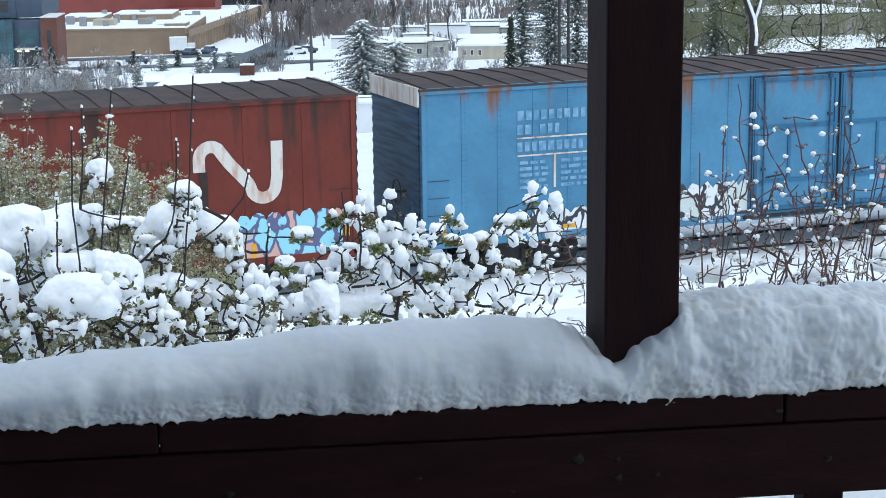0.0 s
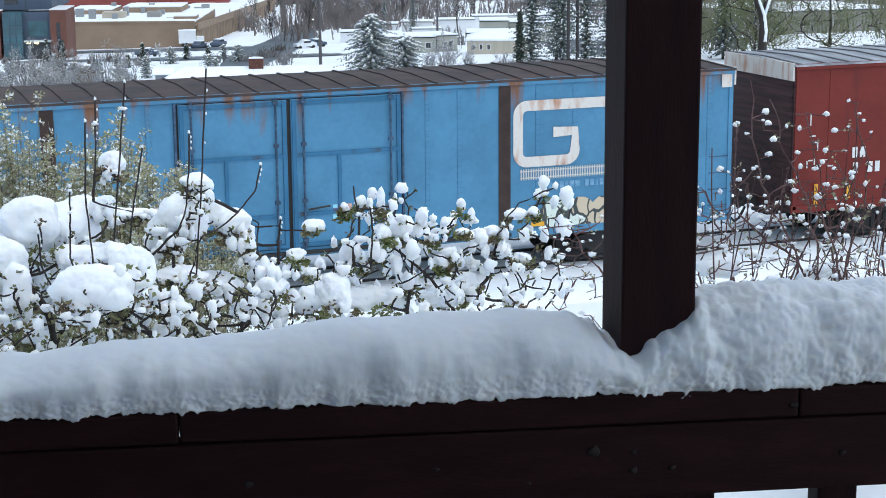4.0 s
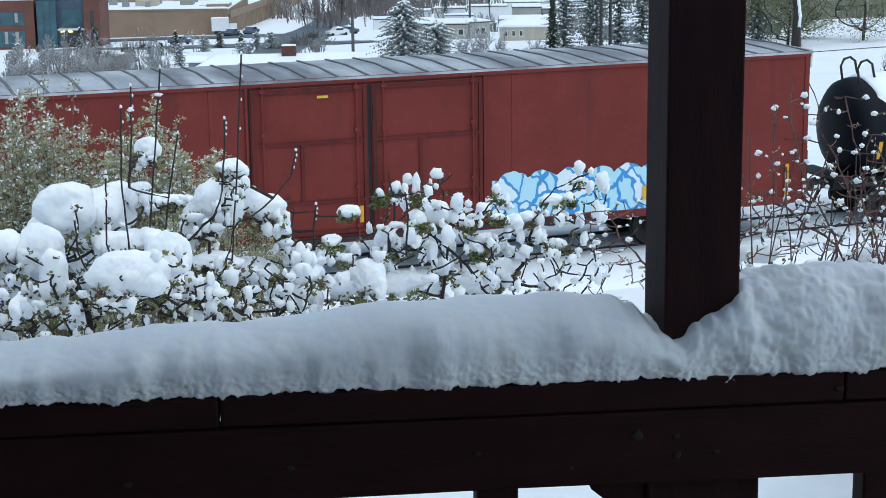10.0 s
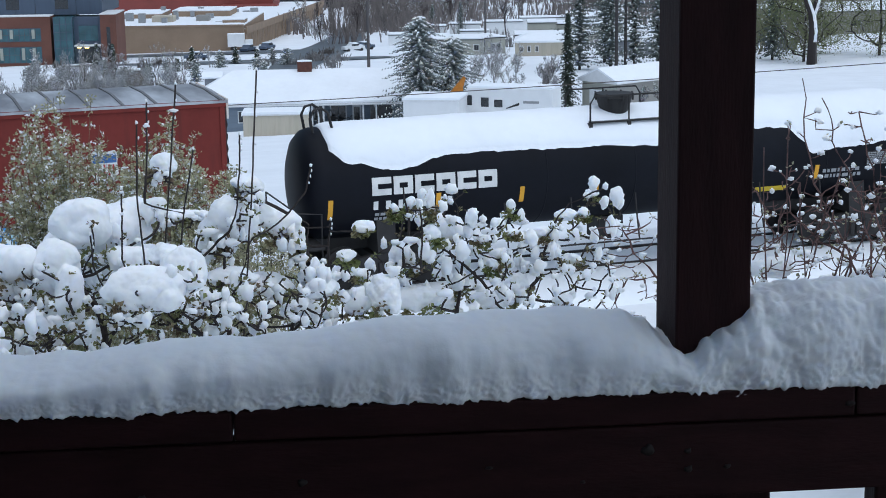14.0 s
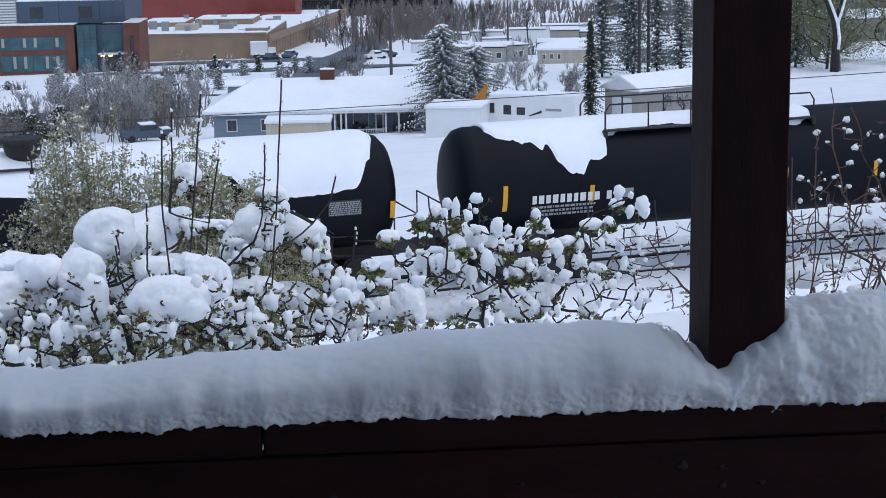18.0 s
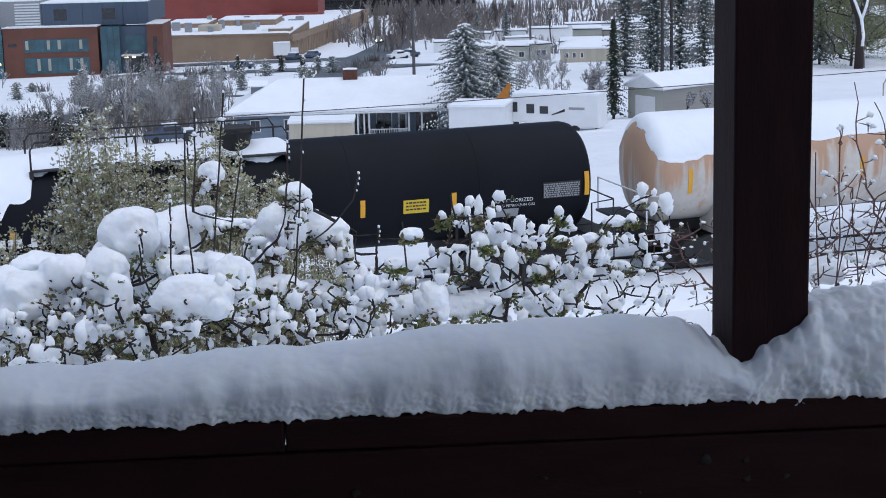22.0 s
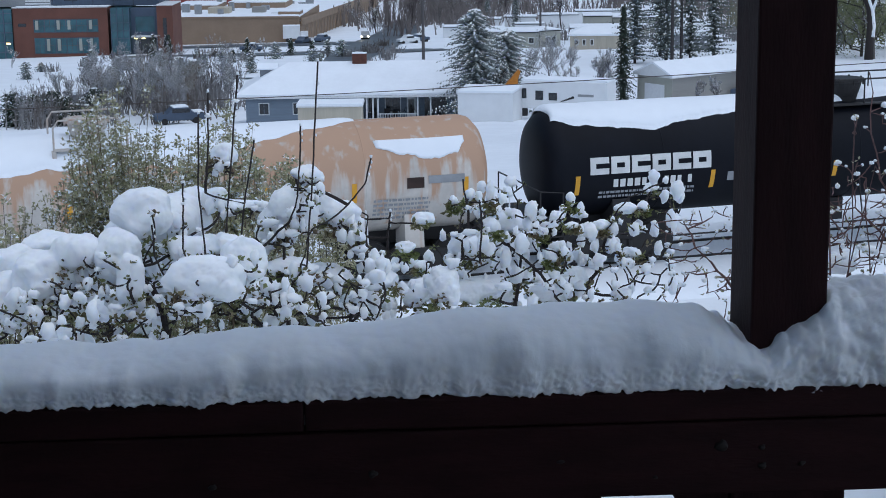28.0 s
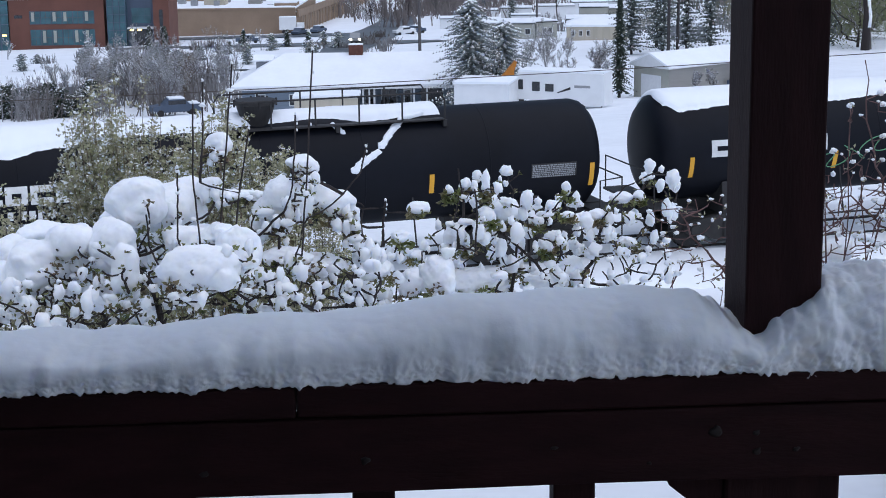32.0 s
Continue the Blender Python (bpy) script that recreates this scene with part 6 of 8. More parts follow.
def build_blossom_shrub(name, x0, x1, y, top, seed, label, shoots=140, white=0.55):
    """A dense upright shrub of fine twigs, in pale leaf, dusted with snow."""
    rng = random.Random(seed)
    x = (x0 + x1) / 2
    base = Vector((x, y, ground_z(0, y) - 0.2))
    bush = thing(name, NEAR_AT, label, "shrub")
    bm = bmesh.new()
    lv, lf, sv, sf = [], [], [], []
    for k in range(shoots):
        u = rng.uniform(-1, 1)
        tipz = top - (abs(u) ** 1.5) * 0.9 - rng.random() ** 1.6 * 1.3
        tip = Vector((x + u * (x1 - x0) / 2, y + rng.uniform(-0.6, 0.6), tipz))
        a = base + Vector((u * (x1 - x0) * 0.06, rng.uniform(-0.15, 0.15), 0))
        m = a.lerp(tip, 0.5) + Vector((u * 0.12 + rng.uniform(-0.1, 0.1), 0, 0.12))
        pts = [a, a.lerp(m, 0.5), m, m.lerp(tip, 0.5) + Vector((rng.uniform(-0.03, 0.03), 0, 0.02)), tip]
        tube(bm, pts, [0.01, 0.008, 0.0055, 0.0038, 0.002], n=4)
        for j in range(46):
            t = rng.uniform(0.22, 1.0)
            q = pts[2].lerp(pts[4], (t - 0.35) / 0.65) if t > 0.5 else pts[1].lerp(pts[2], (t - 0.2) / 0.3)
            q = q + Vector((rng.uniform(-1, 1), rng.uniform(-1, 1), rng.uniform(-0.6, 1))) * 0.085 * (1.25 - 0.75 * t)
            if rng.random() < white:
                for _ in range(3):
                    leaf(sv, sf, q + Vector((rng.uniform(-1, 1), rng.uniform(-1, 1), rng.uniform(-0.3, 1))) * 0.018, rng.uniform(0.022, 0.044), rng)
            for _ in range(6):
                leaf(lv, lf, q + Vector((rng.uniform(-1, 1), rng.uniform(-1, 1), rng.uniform(-1, 1))) * 0.03, rng.uniform(0.022, 0.044), rng)
    part("twigwork", bm, TWIG_TAN if seed % 2 else TWIG_DARK, bush)
    tagged(soup("foliage", LEAF_B, lv, lf, bush), "pale young leaves", kind="stuff")
    tagged(soup("snow_dusting", SNOW_CLUMP, sv, sf, bush), "flecks of snow among the leaves", kind="stuff")


build_fruit_bush()
build_bare_bush()
build_blossom_shrub("blossom_shrub", -3.75, -2.55, 13.9, 6.55, 31, "tall pale-leaved shrub flecked with wet snow")
build_blossom_shrub("blossom_shrub", -2.75, -1.75, 13.4, 6.42, 33, "fan-shaped pale green shrub flecked with snow")
build_blossom_shrub("blossom_shrub", -4.6, -3.3, 13.2, 5.75, 36, "low olive-green shrub with a little snow", 70, 0.12)
build_blossom_shrub("blossom_shrub", -2.3, -1.35, 14.6, 5.85, 38, "low olive-green shrub behind the snowy bush", 80, 0.15)

# ---- the town below the tracks ----
TURN = 18.0
TOWN_AT = pose(0, 0, 0, 0, 0, -TURN)


def gl(x, y):
    """Ground height at a place of the town's own plan."""
    c, s = math.cos(radians(TURN)), math.sin(radians(TURN))
    return ground_z(x * c + y * s, -x * s + y * c)


def at_town(x, y, turn=0.0, sink=0.0):
    return TOWN_AT @ pose(x, y, gl(x, y) - sink, 0, 0, turn)


def window(parent, x0, x1, z0, z1, y=0.0, rows=1, cols=2, glass=GLASS_FAR, frame_mat=TRIM_WHITE, t=0.07):
    """A framed window in a wall that faces -y."""
    win = slab("window", frame_mat, parent, (x0 - t, x1 + t, y - 0.05, y - 0.004, z0 - t, z0), (x0 - t, x1 + t, y - 0.05, y - 0.004, z1, z1 + t), (x0 - t, x0, y - 0.05, y - 0.004, z0, z1), (x1, x1 + t, y - 0.05, y - 0.004, z0, z1))
    for i in range(cols):
        for j in range(rows):
            wa, ha = (x1 - x0) / cols, (z1 - z0) / rows
            slab("pane", glass, win, (x0 + i * wa + 0.02, x0 + (i + 1) * wa - 0.02, y - 0.025, y - 0.006, z0 + j * ha + 0.02, z0 + (j + 1) * ha - 0.02))
    return win


def roof_gable(name, material, parent, x0, x1, y0, y1, z, rise, over=0.4, thick=0.18, hip=0.0, lift=0.0, hip_end=None):
    """A ridged roof along x; hip pulls the ridge's ends in."""
    bm = bmesh.new()
    xa, xb, ya, yb, ym = x0 - over, x1 + over, y0 - over, y1 + over, (y0 + y1) / 2
    z += lift
    top = [bm.verts.new(p) for p in ((xa, ya, z + thick), (xb, ya, z + thick), (xb - (hip if hip_end is None else hip_end), ym, z + rise + thick), (xa + hip, ym, z + rise + thick), (xa, yb, z + thick), (xb, yb, z + thick))]
    low = [bm.verts.new(p) for p in ((xa, ya, z), (xb, ya, z), (xb, yb, z), (xa, yb, z))]
    bm.faces.new((top[0], top[1], top[2], top[3]))
    bm.faces.new((top[3], top[2], top[5], top[4]))
    bm.faces.new((top[0], top[3], top[4], low[3], low[0]))
    bm.faces.new((top[1], low[1], low[2], top[5], top[2]))
    bm.faces.new((low[0], low[1], top[1], top[0]))
    bm.faces.new((low[2], low[3], top[4], top[5]))
    bm.faces.new(low[::-1])
    bmesh.ops.triangulate(bm, faces=[f for f in bm.faces if len(f.verts) > 4])
    return part(name, bm, material, parent)


def snow_slab(parent, x0, x1, y0, y1, z, t=0.28, name="roof_snow"):
    """Snow on a flat roof, slightly uneven, rounded at the rim."""
    bm = bmesh.new()
    n, m = max(3, int((x1 - x0) / 1.5)), max(3, int((y1 - y0) / 1.5))
    g = [[bm.verts.new((x0 + (x1 - x0) * i / n, y0 + (y1 - y0) * j / m, z + (t * 0.6 if i in (0, n) or j in (0, m) else t + 0.1 * noise.noise(Vector((x0 + i, y0 + j, z)))))) for j in range(m + 1)] for i in range(n + 1)]
    for i in range(n):
        for j in range(m):
            bm.faces.new((g[i][j], g[i + 1][j], g[i + 1][j + 1], g[i][j + 1]))
    rim = [g[i][0] for i in range(n + 1)] + [g[n][j] for j in range(1, m + 1)] + [g[i][m] for i in range(n - 1, -1, -1)] + [g[0][j] for j in range(m - 1, 0, -1)]
    low = [bm.verts.new((v.co.x, v.co.y, z)) for v in rim]
    for k in range(len(rim)):
        bm.faces.new((rim[k], low[k], low[(k + 1) % len(rim)], rim[(k + 1) % len(rim)]))
    return part(name, bm, SNOW_ROOF, parent, smooth=False)


def build_ranch_house():
    # grey-blue bungalow with a white-posted porch, right behind the tracks
    h = thing("house", at_town(-19.8, 150.5, 1.0, -0.4), "grey-blue bungalow with a porch under a hipped snowy roof", "house")
    w, d, e = 19.3, 9.6, 2.0
    slab("wall", HOUSE_BLUE, h, (0.4, 10.7, 0, d, -1.2, e), (10.7, w, 2.2, d, -1.2, e))
    for name, m, over, lift, thick in (("roof", GREY_SIDE, 0.6, 0.0, 0.14), ("roof_snow", SNOW_ROOF, 0.55, 0.15, 0.2)):
        roof_gable(name, m, h, 0, w, 0, d, e + 0.004, 2.3, over=over, thick=thick, lift=lift, hip=4.4, hip_end=1.4)
    slab("fascia", TRIM_WHITE, h, (-0.6, w + 0.6, -0.66, -0.61, e - 0.02, e + 0.15))
    slab("gutter", TRIM_WHITE, h, (-0.6, w + 0.6, -0.74, -0.665, e + 0.03, e + 0.13))
    for x in (11.1, 11.65, 12.1, 15.6, 16.75, 18.9):
        slab("porch_post", TRIM_WHITE, h, (x - 0.07, x + 0.07, -0.3, -0.16, -0.5, e))
    slab("porch_floor", FENCE_WOOD, h, (10.7, w, -0.5, 2.196, -0.6, -0.35))
    bm = bmesh.new()
    for x in [12.3 + 0.22 * k for k in range(15)]:
        box(bm, x - 0.025, x + 0.025, -0.27, -0.22, -0.34, 0.45)
    tagged(part("porch_baluster", bm, TRIM_WHITE, h), kind="stuff")
    slab("porch_rail", TRIM_WHITE, h, (12.1, 15.5, -0.29, -0.2, 0.45, 0.52))
    for x0, x1 in ((1.6, 2.4), (4.6, 7.4), (8.2, 9.9)):
        window(h, x0, x1, 0.55, 1.5, glass=GLASS_DARK)
    for x0, x1 in ((11.2, 11.9), (12.7, 14.0)):
        window(h, x0, x1, 0.35, 1.6, y=2.196, glass=GLASS_DARK)
    door = slab("door", TRIM_WHITE, h, (14.6, 15.4, 2.15, 2.196, -0.3, 1.65))
    slab("door_glass", GLASS_DARK, door, (14.75, 15.25, 2.13, 2.148, 0.2, 1.45))
    slab("door", GLASS_DARK, h, (16.2, 18.2, 2.16, 2.196, -0.3, 1.65), label="dark sliding glass door")
    for x, z in ((11.4, 0.1), (12.6, 0.25), (13.3, 0.0)):
        slab("porch_chair", STEEL_DARK, h, (x, x + 0.5, 0.9, 1.4, -0.34, z), (x, x + 0.5, 1.35, 1.42, z - 0.1, z + 0.5))
    ch = slab("chimney", CHIMNEY_BRICK, h, (9.7, 11.0, 4.3, 5.2, 3.6, 5.35))
    snow_slab(ch, 9.7, 11.0, 4.3, 5.2, 5.354, 0.12)
    vent = slab("roof_vent", GREY_SIDE, h, (1.2, 2.6, 5.4, 6.2, 2.6, 3.9))
    roof_gable("vent_roof", SNOW_ROOF, vent, 1.2, 2.6, 5.4, 6.2, 3.904, 0.45, over=0.25, thick=0.12)
    # a bicycle leans on the porch
    bike = thing("bicycle", at_town(-5.6, 151.9, 1.0, -0.05), "dark bicycle leaning on the house porch", "bicycle")
    bm = bmesh.new()
    for cx in (0, 1.0):
        tube(bm, [(cx + 0.33 * math.cos(k * math.tau / 16), 0, 0.35 + 0.33 * math.sin(k * math.tau / 16)) for k in range(17)], 0.025, n=5, cap=False)
    part("wheel", bm, STEEL_DARK, bike)
    bm = bmesh.new()
    tube(bm, [(0, 0, 0.35), (0.25, 0, 0.85), (0.75, 0, 0.8), (0.45, 0, 0.35), (0.3, 0, 0.9)], 0.025, n=5)
    tube(bm, [(1.0, 0, 0.35), (0.75, 0, 0.8), (0.72, 0, 1.0), (0.85, 0, 1.05)], 0.025, n=5)
    part("frame", bm, STEEL_DARK, bike)


def build_sheds():
    s = thing("shed", at_town(-13.4, 136.0, 0.5), "long low beige shed with snow on its roof", "shed")
    slab("wall", BEIGE, s, (0, 5.1, 0, 3, -0.5, 1.75), bevel=0.02)
    slab("roof", TRIM_WHITE, s, (-0.12, 5.22, -0.12, 3.12, 1.754, 1.85))
    snow_slab(s, -0.1, 5.2, -0.1, 3.1, 1.854, 0.28)
    for x in (1.2, 2.5, 3.8):
        slab("batten", BEIGE, s, (x, x + 0.06, -0.03, -0.002, -0.4, 1.7))
    b = thing("box_shed", at_town(-0.6, 133.5, -12), "plain white box shed with snow on its roof", "shed")
    slab("wall", RV_WHITE, b, (0, 4.4, 0, 4.2, -0.6, 2.3), bevel=0.02)
    slab("roof_edge", TRIM_WHITE, b, (-0.06, 4.46, -0.06, 4.26, 2.304, 2.42))
    snow_slab(b, -0.05, 4.45, -0.05, 4.25, 2.424, 0.25)
    # a caravan, nose to the tracks
    rv = thing("travel_trailer", at_town(4.2, 136.6, -20), "white travel trailer with dark windows and snowy roof", "trailer")
    bm = bmesh.new()
    prof = [(0.0, 0.9), (0.0, 2.6), (0.35, 3.1), (7.4, 3.1), (7.5, 0.55), (1.6, 0.55), (1.3, 0.9)]
    a = [bm.verts.new((x, 0, z)) for x, z in prof]
    c = [bm.verts.new((x, 2.5, z)) for x, z in prof]
    bm.faces.new(a)
    bm.faces.new(c[::-1])
    for k in range(len(a)):
        bm.faces.new((a[k], a[(k + 1) % len(a)], c[(k + 1) % len(a)], c[k]))
    part("body", bm, RV_WHITE, rv, bevel=0.06)
    snow_slab(rv, 0.3, 7.4, 0.05, 2.45, 3.104, 0.22)
    for x0, x1, z0, z1 in ((0.25, 0.75, 1.7, 2.5), (1.5, 2.15, 1.6, 2.35), (2.6, 3.3, 1.6, 2.2)):
        slab("window", GLASS_DARK, rv, (x0, x1, -0.03, -0.004, z0, z1), bevel=0.01)
    bm = bmesh.new()
    for k in range(9):
        x = 3.6 + k * 0.12
        box(bm, x, x + 0.13, -0.012, -0.003, 1.5 + 0.035 * k, 1.58 + 0.05 * k)
    part("stripe", bm, STEEL_DARK, rv, "dark swoosh stripe")
    slab("name_patch", GREY_LABEL, rv, (5.0, 6.3, -0.012, -0.003, 1.95, 2.15), label="small dark maker's mark")
    for x in (4.6, 5.5):
        bm = bmesh.new()
        tube(bm, [(x, -0.05, 0.36), (x, 0.2, 0.36)], 0.36, n=14)
        part("wheel", bm, STEEL_DARK, rv)
    for x in (1.7, 7.1):
        slab("jack", STEEL_DARK, rv, (x, x + 0.1, 0.3, 0.4, -0.1, 0.56))
    # orange arm of a digger, folded above the shed
    d = thing("digger", at_town(4.0, 143.5, 10), "orange digger with its arm folded up", "excavator")
    slab("cab", ORANGE, d, (-1.2, 1.2, 0, 2.2, 0.7, 2.2), bevel=0.05)
    slab("crawler", STEEL_DARK, d, (-1.3, 1.3, -0.1, 2.4, -0.1, 0.68), bevel=0.1)
    bm = bmesh.new()
    out = [(-1.0, 2.1), (-0.2, 3.0), (0.6, 3.9), (0.75, 3.75), (0.5, 3.0), (0.55, 1.9), (0.2, 1.9), (0.0, 2.6), (-0.5, 2.1)]
    a = [bm.verts.new((x, 0.3, z)) for x, z in out]
    c = [bm.verts.new((x, 0.65, z)) for x, z in out]
    bm.faces.new(a)
    bm.faces.new(c[::-1])
    for k in range(len(a)):
        bm.faces.new((a[k], a[(k + 1) % len(a)], c[(k + 1) % len(a)], c[k]))
    bmesh.ops.triangulate(bm, faces=[f for f in bm.faces if len(f.verts) > 4])
    part("arm", bm, ORANGE, d)


def build_garage():
    g = thing("garage", at_town(18.75, 154.6, 37), "warm grey gabled garage with a snowy roof", "garage")
    slab("wall", GREY_GARAGE, g, (0, 12, 0, 4.6, -0.6, 2.4))
    # its gable end
    bm = bmesh.new()
    v = [bm.verts.new(p) for p in ((0, 0, 2.4), (0, 4.6, 2.4), (0, 2.3, 3.5), (12, 0, 2.4), (12, 4.6, 2.4), (12, 2.3, 3.5))]
    bm.faces.new(v[:3])
    bm.faces.new(v[3:][::-1])
    for a, b in ((0, 1), (1, 2), (2, 0)):
        bm.faces.new((v[a], v[b], v[b + 3], v[a + 3]))
    part("gable", bm, SAGE, g)
    slab("gable_wall", SAGE, g, (-0.03, -0.004, 0, 4.6, -0.6, 2.4))
    slab("garage_door", TRIM_WHITE, g, (-0.06, -0.034, 1.0, 3.6, -0.4, 1.7))
    roof_gable("roof", TRIM_WHITE, g, 0, 12, 0, 4.6, 2.41, 1.1, over=0.35, thick=0.08)
    roof_gable("roof_snow", SNOW_ROOF, g, 0, 12, 0, 4.6, 2.41, 1.1, over=0.32, thick=0.16, lift=0.09)


def low_building(name, label, x, y, turn, w, d, hgt, wall, over=0.15, wins=(), pitched=0.0, category="building"):
    b = thing(name, at_town(x, y, turn), label, category)
    slab("wall", wall, b, (0, w, 0, d, -2.5, hgt))
    if pitched:
        roof_gable("roof_snow", SNOW_ROOF, b, 0, w, 0, d, hgt + 0.004, pitched, over=0.3, thick=0.3, hip=d * 0.4)
    else:
        slab("roof_edge", STEEL_DARK, b, (-over, w + over, -over, d + over, hgt + 0.004, hgt + 0.16))
        snow_slab(b, -over + 0.05, w + over - 0.05, -over + 0.05, d + over - 0.05, hgt + 0.164, 0.3)
    for x0, x1, z0, z1 in wins:
        window(b, x0, x1, z0, z1, glass=GLASS_DARK, t=0.1)
    return b


def build_far_buildings():
    low_building("workshop", "pale green-grey flat-roofed workshop in the snow", 2.8, 288, -4, 9.6, 8, 2.7, SAGE, wins=[(8.0, 8.8, 1.0, 1.9), (5.6, 6.0, 1.2, 2.0)])
    low_building("workshop", "pale green-grey flat-roofed workshop annex", 12.7, 289, 22, 3.8, 6, 2.6, SAGE, wins=[(1.2, 1.8, 0.6, 1.7), (2.2, 2.9, 0.6, 1.7)])
    low_building("bungalow", "low beige bungalow with a hipped snowy roof", 16.6, 270, -6, 9.5, 7, 2.2, BEIGE, pitched=1.1, wins=[(0.8, 1.2, 0.8, 1.6), (2.0, 2.4, 0.8, 1.6), (3.2, 3.6, 0.8, 1.6)], category="house")
    low_building("warehouse", "long sage-green warehouse under snow", 20.3, 330, -3, 15, 8, 2.2, SAGE)
    low_building("warehouse", "square sage-green warehouse with dark corners", 25.0, 362, -3, 6, 8, 4.0, SAGE)
    low_building("warehouse", "long sage-green warehouse behind the others", 31.5, 366, -3, 14, 9, 3.4, SAGE)
    for k, (x, y, w, h) in enumerate(((0.5, 415, 8.5, 3.0), (9.8, 418, 7.5, 3.2), (18.2, 420, 9.5, 3.4), (28.5, 440, 12, 3.4), (42, 432, 10, 3.4), (-4.5, 380, 6.5, 2.2), (3.4, 372, 5.5, 1.8))):
        low_building("mobile_home", "long white mobile home under snow", x, y, -3 + k, w, 5, h, RV_WHITE, category="mobile home")
    low_building("camper", "white camper parked among mobile homes", 11.0, 372, 0, 6.2, 2.4, 2.6, RV_WHITE, wins=[(1, 2, 1.4, 2.0), (3.6, 4.3, 1.4, 2.0)], category="camper")
    low_building("cottage", "small cottage with a snowy hipped roof", 31.5, 262, -10, 6, 6, 2.2, GREY_SIDE, pitched=2.2, category="house")
    low_building("house", "low grey house with a snowy roof beyond the trees", 74, 322, 14, 30, 10, 4.2, GREY_GARAGE, wins=[(4, 6, 1.5, 2.6), (10, 12, 1.5, 2.6), (17, 19, 1.5, 2.6)])
    low_building("house", "low grey house with a snowy roof further back", 70, 372, 10, 40, 10, 5.0, GREY_SIDE, wins=[(6, 8, 2, 3), (14, 16, 2, 3)])
    low_building("shed", "small snow-covered shed under the trees", 55.5, 262, 8, 4.0, 3, 1.6, GREY_SIDE, category="shed")
    low_building("house", "house with a broad snow-covered roof beside dark shrubs", -47, 176, 4, 7.2, 8, 2.0, GREY_SIDE, pitched=0.9, wins=[(2, 3.2, 0.6, 1.4)], category="house")
    # the tan store: a long front, and a wing with piers along the street
    s = thing("store", at_town(-66, 391, -2, 0), "long tan block store with a snowy flat roof", "store")
    slab("wall", TAN_WALL, s, (-6, 28.5, 0, 40, -4, 5.9))
    slab("parapet", TAN_WALL, s, (-6.1, 28.6, -0.15, 0.2, 5.9, 6.3))
    snow_slab(s, -6, 28.4, 0.3, 40, 5.904, 0.35)
    slab("roof_unit", BEIGE, s, (6, 11, 10, 14, 5.9, 7.6))
    slab("roof_unit", GREY_GARAGE, s, (16, 19, 12, 15, 5.9, 7.5))
    for x0, x1, y0, y1, hh in ((-4, 6, 22, 36, 1.3), (8, 22, 26, 39, 1.6), (23, 28, 6, 12, 0.9)):
        slab("upper_wall", TAN_WALL, s, (x0, x1, y0, y1, 5.9, 5.9 + hh))
        snow_slab(s, x0, x1, y0 + 0.1, y1, 5.904 + hh, 0.35)
    rng = random.Random(9)
    for _ in range(9):
        x, y = rng.uniform(-4, 26), rng.uniform(5, 37)
        u = slab("roof_unit", GREY_LABEL, s, (x, x + rng.uniform(0.8, 2.2), y, y + 1.4, 6.0, 7.6 + rng.uniform(-0.5, 0.9)))
    wing = thing("store_wing", at_town(-37.2, 391.5, 88) @ pose(0, 0, 0, 0, 2.3, 0), "receding tan store front with piers and snowy roof", "store")
    slab("wall", TAN_WALL, wing, (0, 210, 0, 22, -9, 4.6))
    slab("fascia", TAN_WALL, wing, (-0.2, 210.2, -0.4, -0.004, 3.6, 5.2))
    snow_slab(wing, 0, 210, 0.2, 22, 4.604, 0.35)
    for k in range(29):
        slab("pier", TAN_WALL, wing, (4 + k * 7, 4.7 + k * 7, -0.6, -0.404, -9, 3.6))
    for k in (1, 4, 5, 9, 12):
        slab("shop_door", GLASS_DARK, wing, (6.5 + k * 7, 8.5 + k * 7, -0.05, -0.004, -5, -1.5))
    for k in range(9):
        slab("roof_unit", GREY_LABEL, wing, (8 + k * 12, 11 + k * 12, 6 + (k * 5) % 9, 8 + (k * 5) % 9, 4.61, 6.2))
    t = thing("box_truck", at_town(-37.4, 386.5, 4), "white box truck parked by the store", "truck")
    slab("box", RV_WHITE, t, (-3.4, 0.4, 0, 2.4, 0.8, 3.6), bevel=0.04)
    slab("cab", RV_WHITE, t, (0.5, 2.2, 0.1, 2.3, 0.5, 2.3), bevel=0.1)
    snow_slab(t, -3.4, 0.4, 0, 2.4, 3.604, 0.2)
    slab("rear_door", STEEL_DARK, t, (-3.43, -3.405, 0.2, 2.2, 0.9, 3.4))
    for x in (-2.4, 1.4):
        bm = bmesh.new()
        tube(bm, [(x, -0.02, 0.45), (x, 2.42, 0.45)], 0.45, n=14)
        part("wheel", bm, STEEL_DARK, t)
    # office: brick wing with window bands, set-back blue-grey storey, glass corner, brick tower
    o = thing("office_building", at_town(-75, 337, 0), "brick and blue-grey clad office building with window bands", "office building")
    slab("wall", BRICK_FAR, o, (-13.6, 5.1, 0, 24, -3, 9.5))
    slab("coping", TRIM_WHITE, o, (-13.7, 5.2, -0.15, 0.4, 9.504, 9.75))
    snow_slab(o, -13.6, 5.1, 0.45, 3.9, 9.504, 0.25)
    slab("glazed_bay", GLASS_FAR, o, (-21, -13.7, -0.4, 20, -3, 9.3))
    for k in range(5):
        slab("mullion", BLUE_METAL, o, (-15.4 - k * 1.5, -15.2 - k * 1.5, -0.5, -0.404, -3, 9.3))
    for k in range(6):
        slab("transom", BLUE_METAL, o, (-21, -13.7, -0.48, -0.408, -1.0 + k * 1.9, -0.85 + k * 1.9))
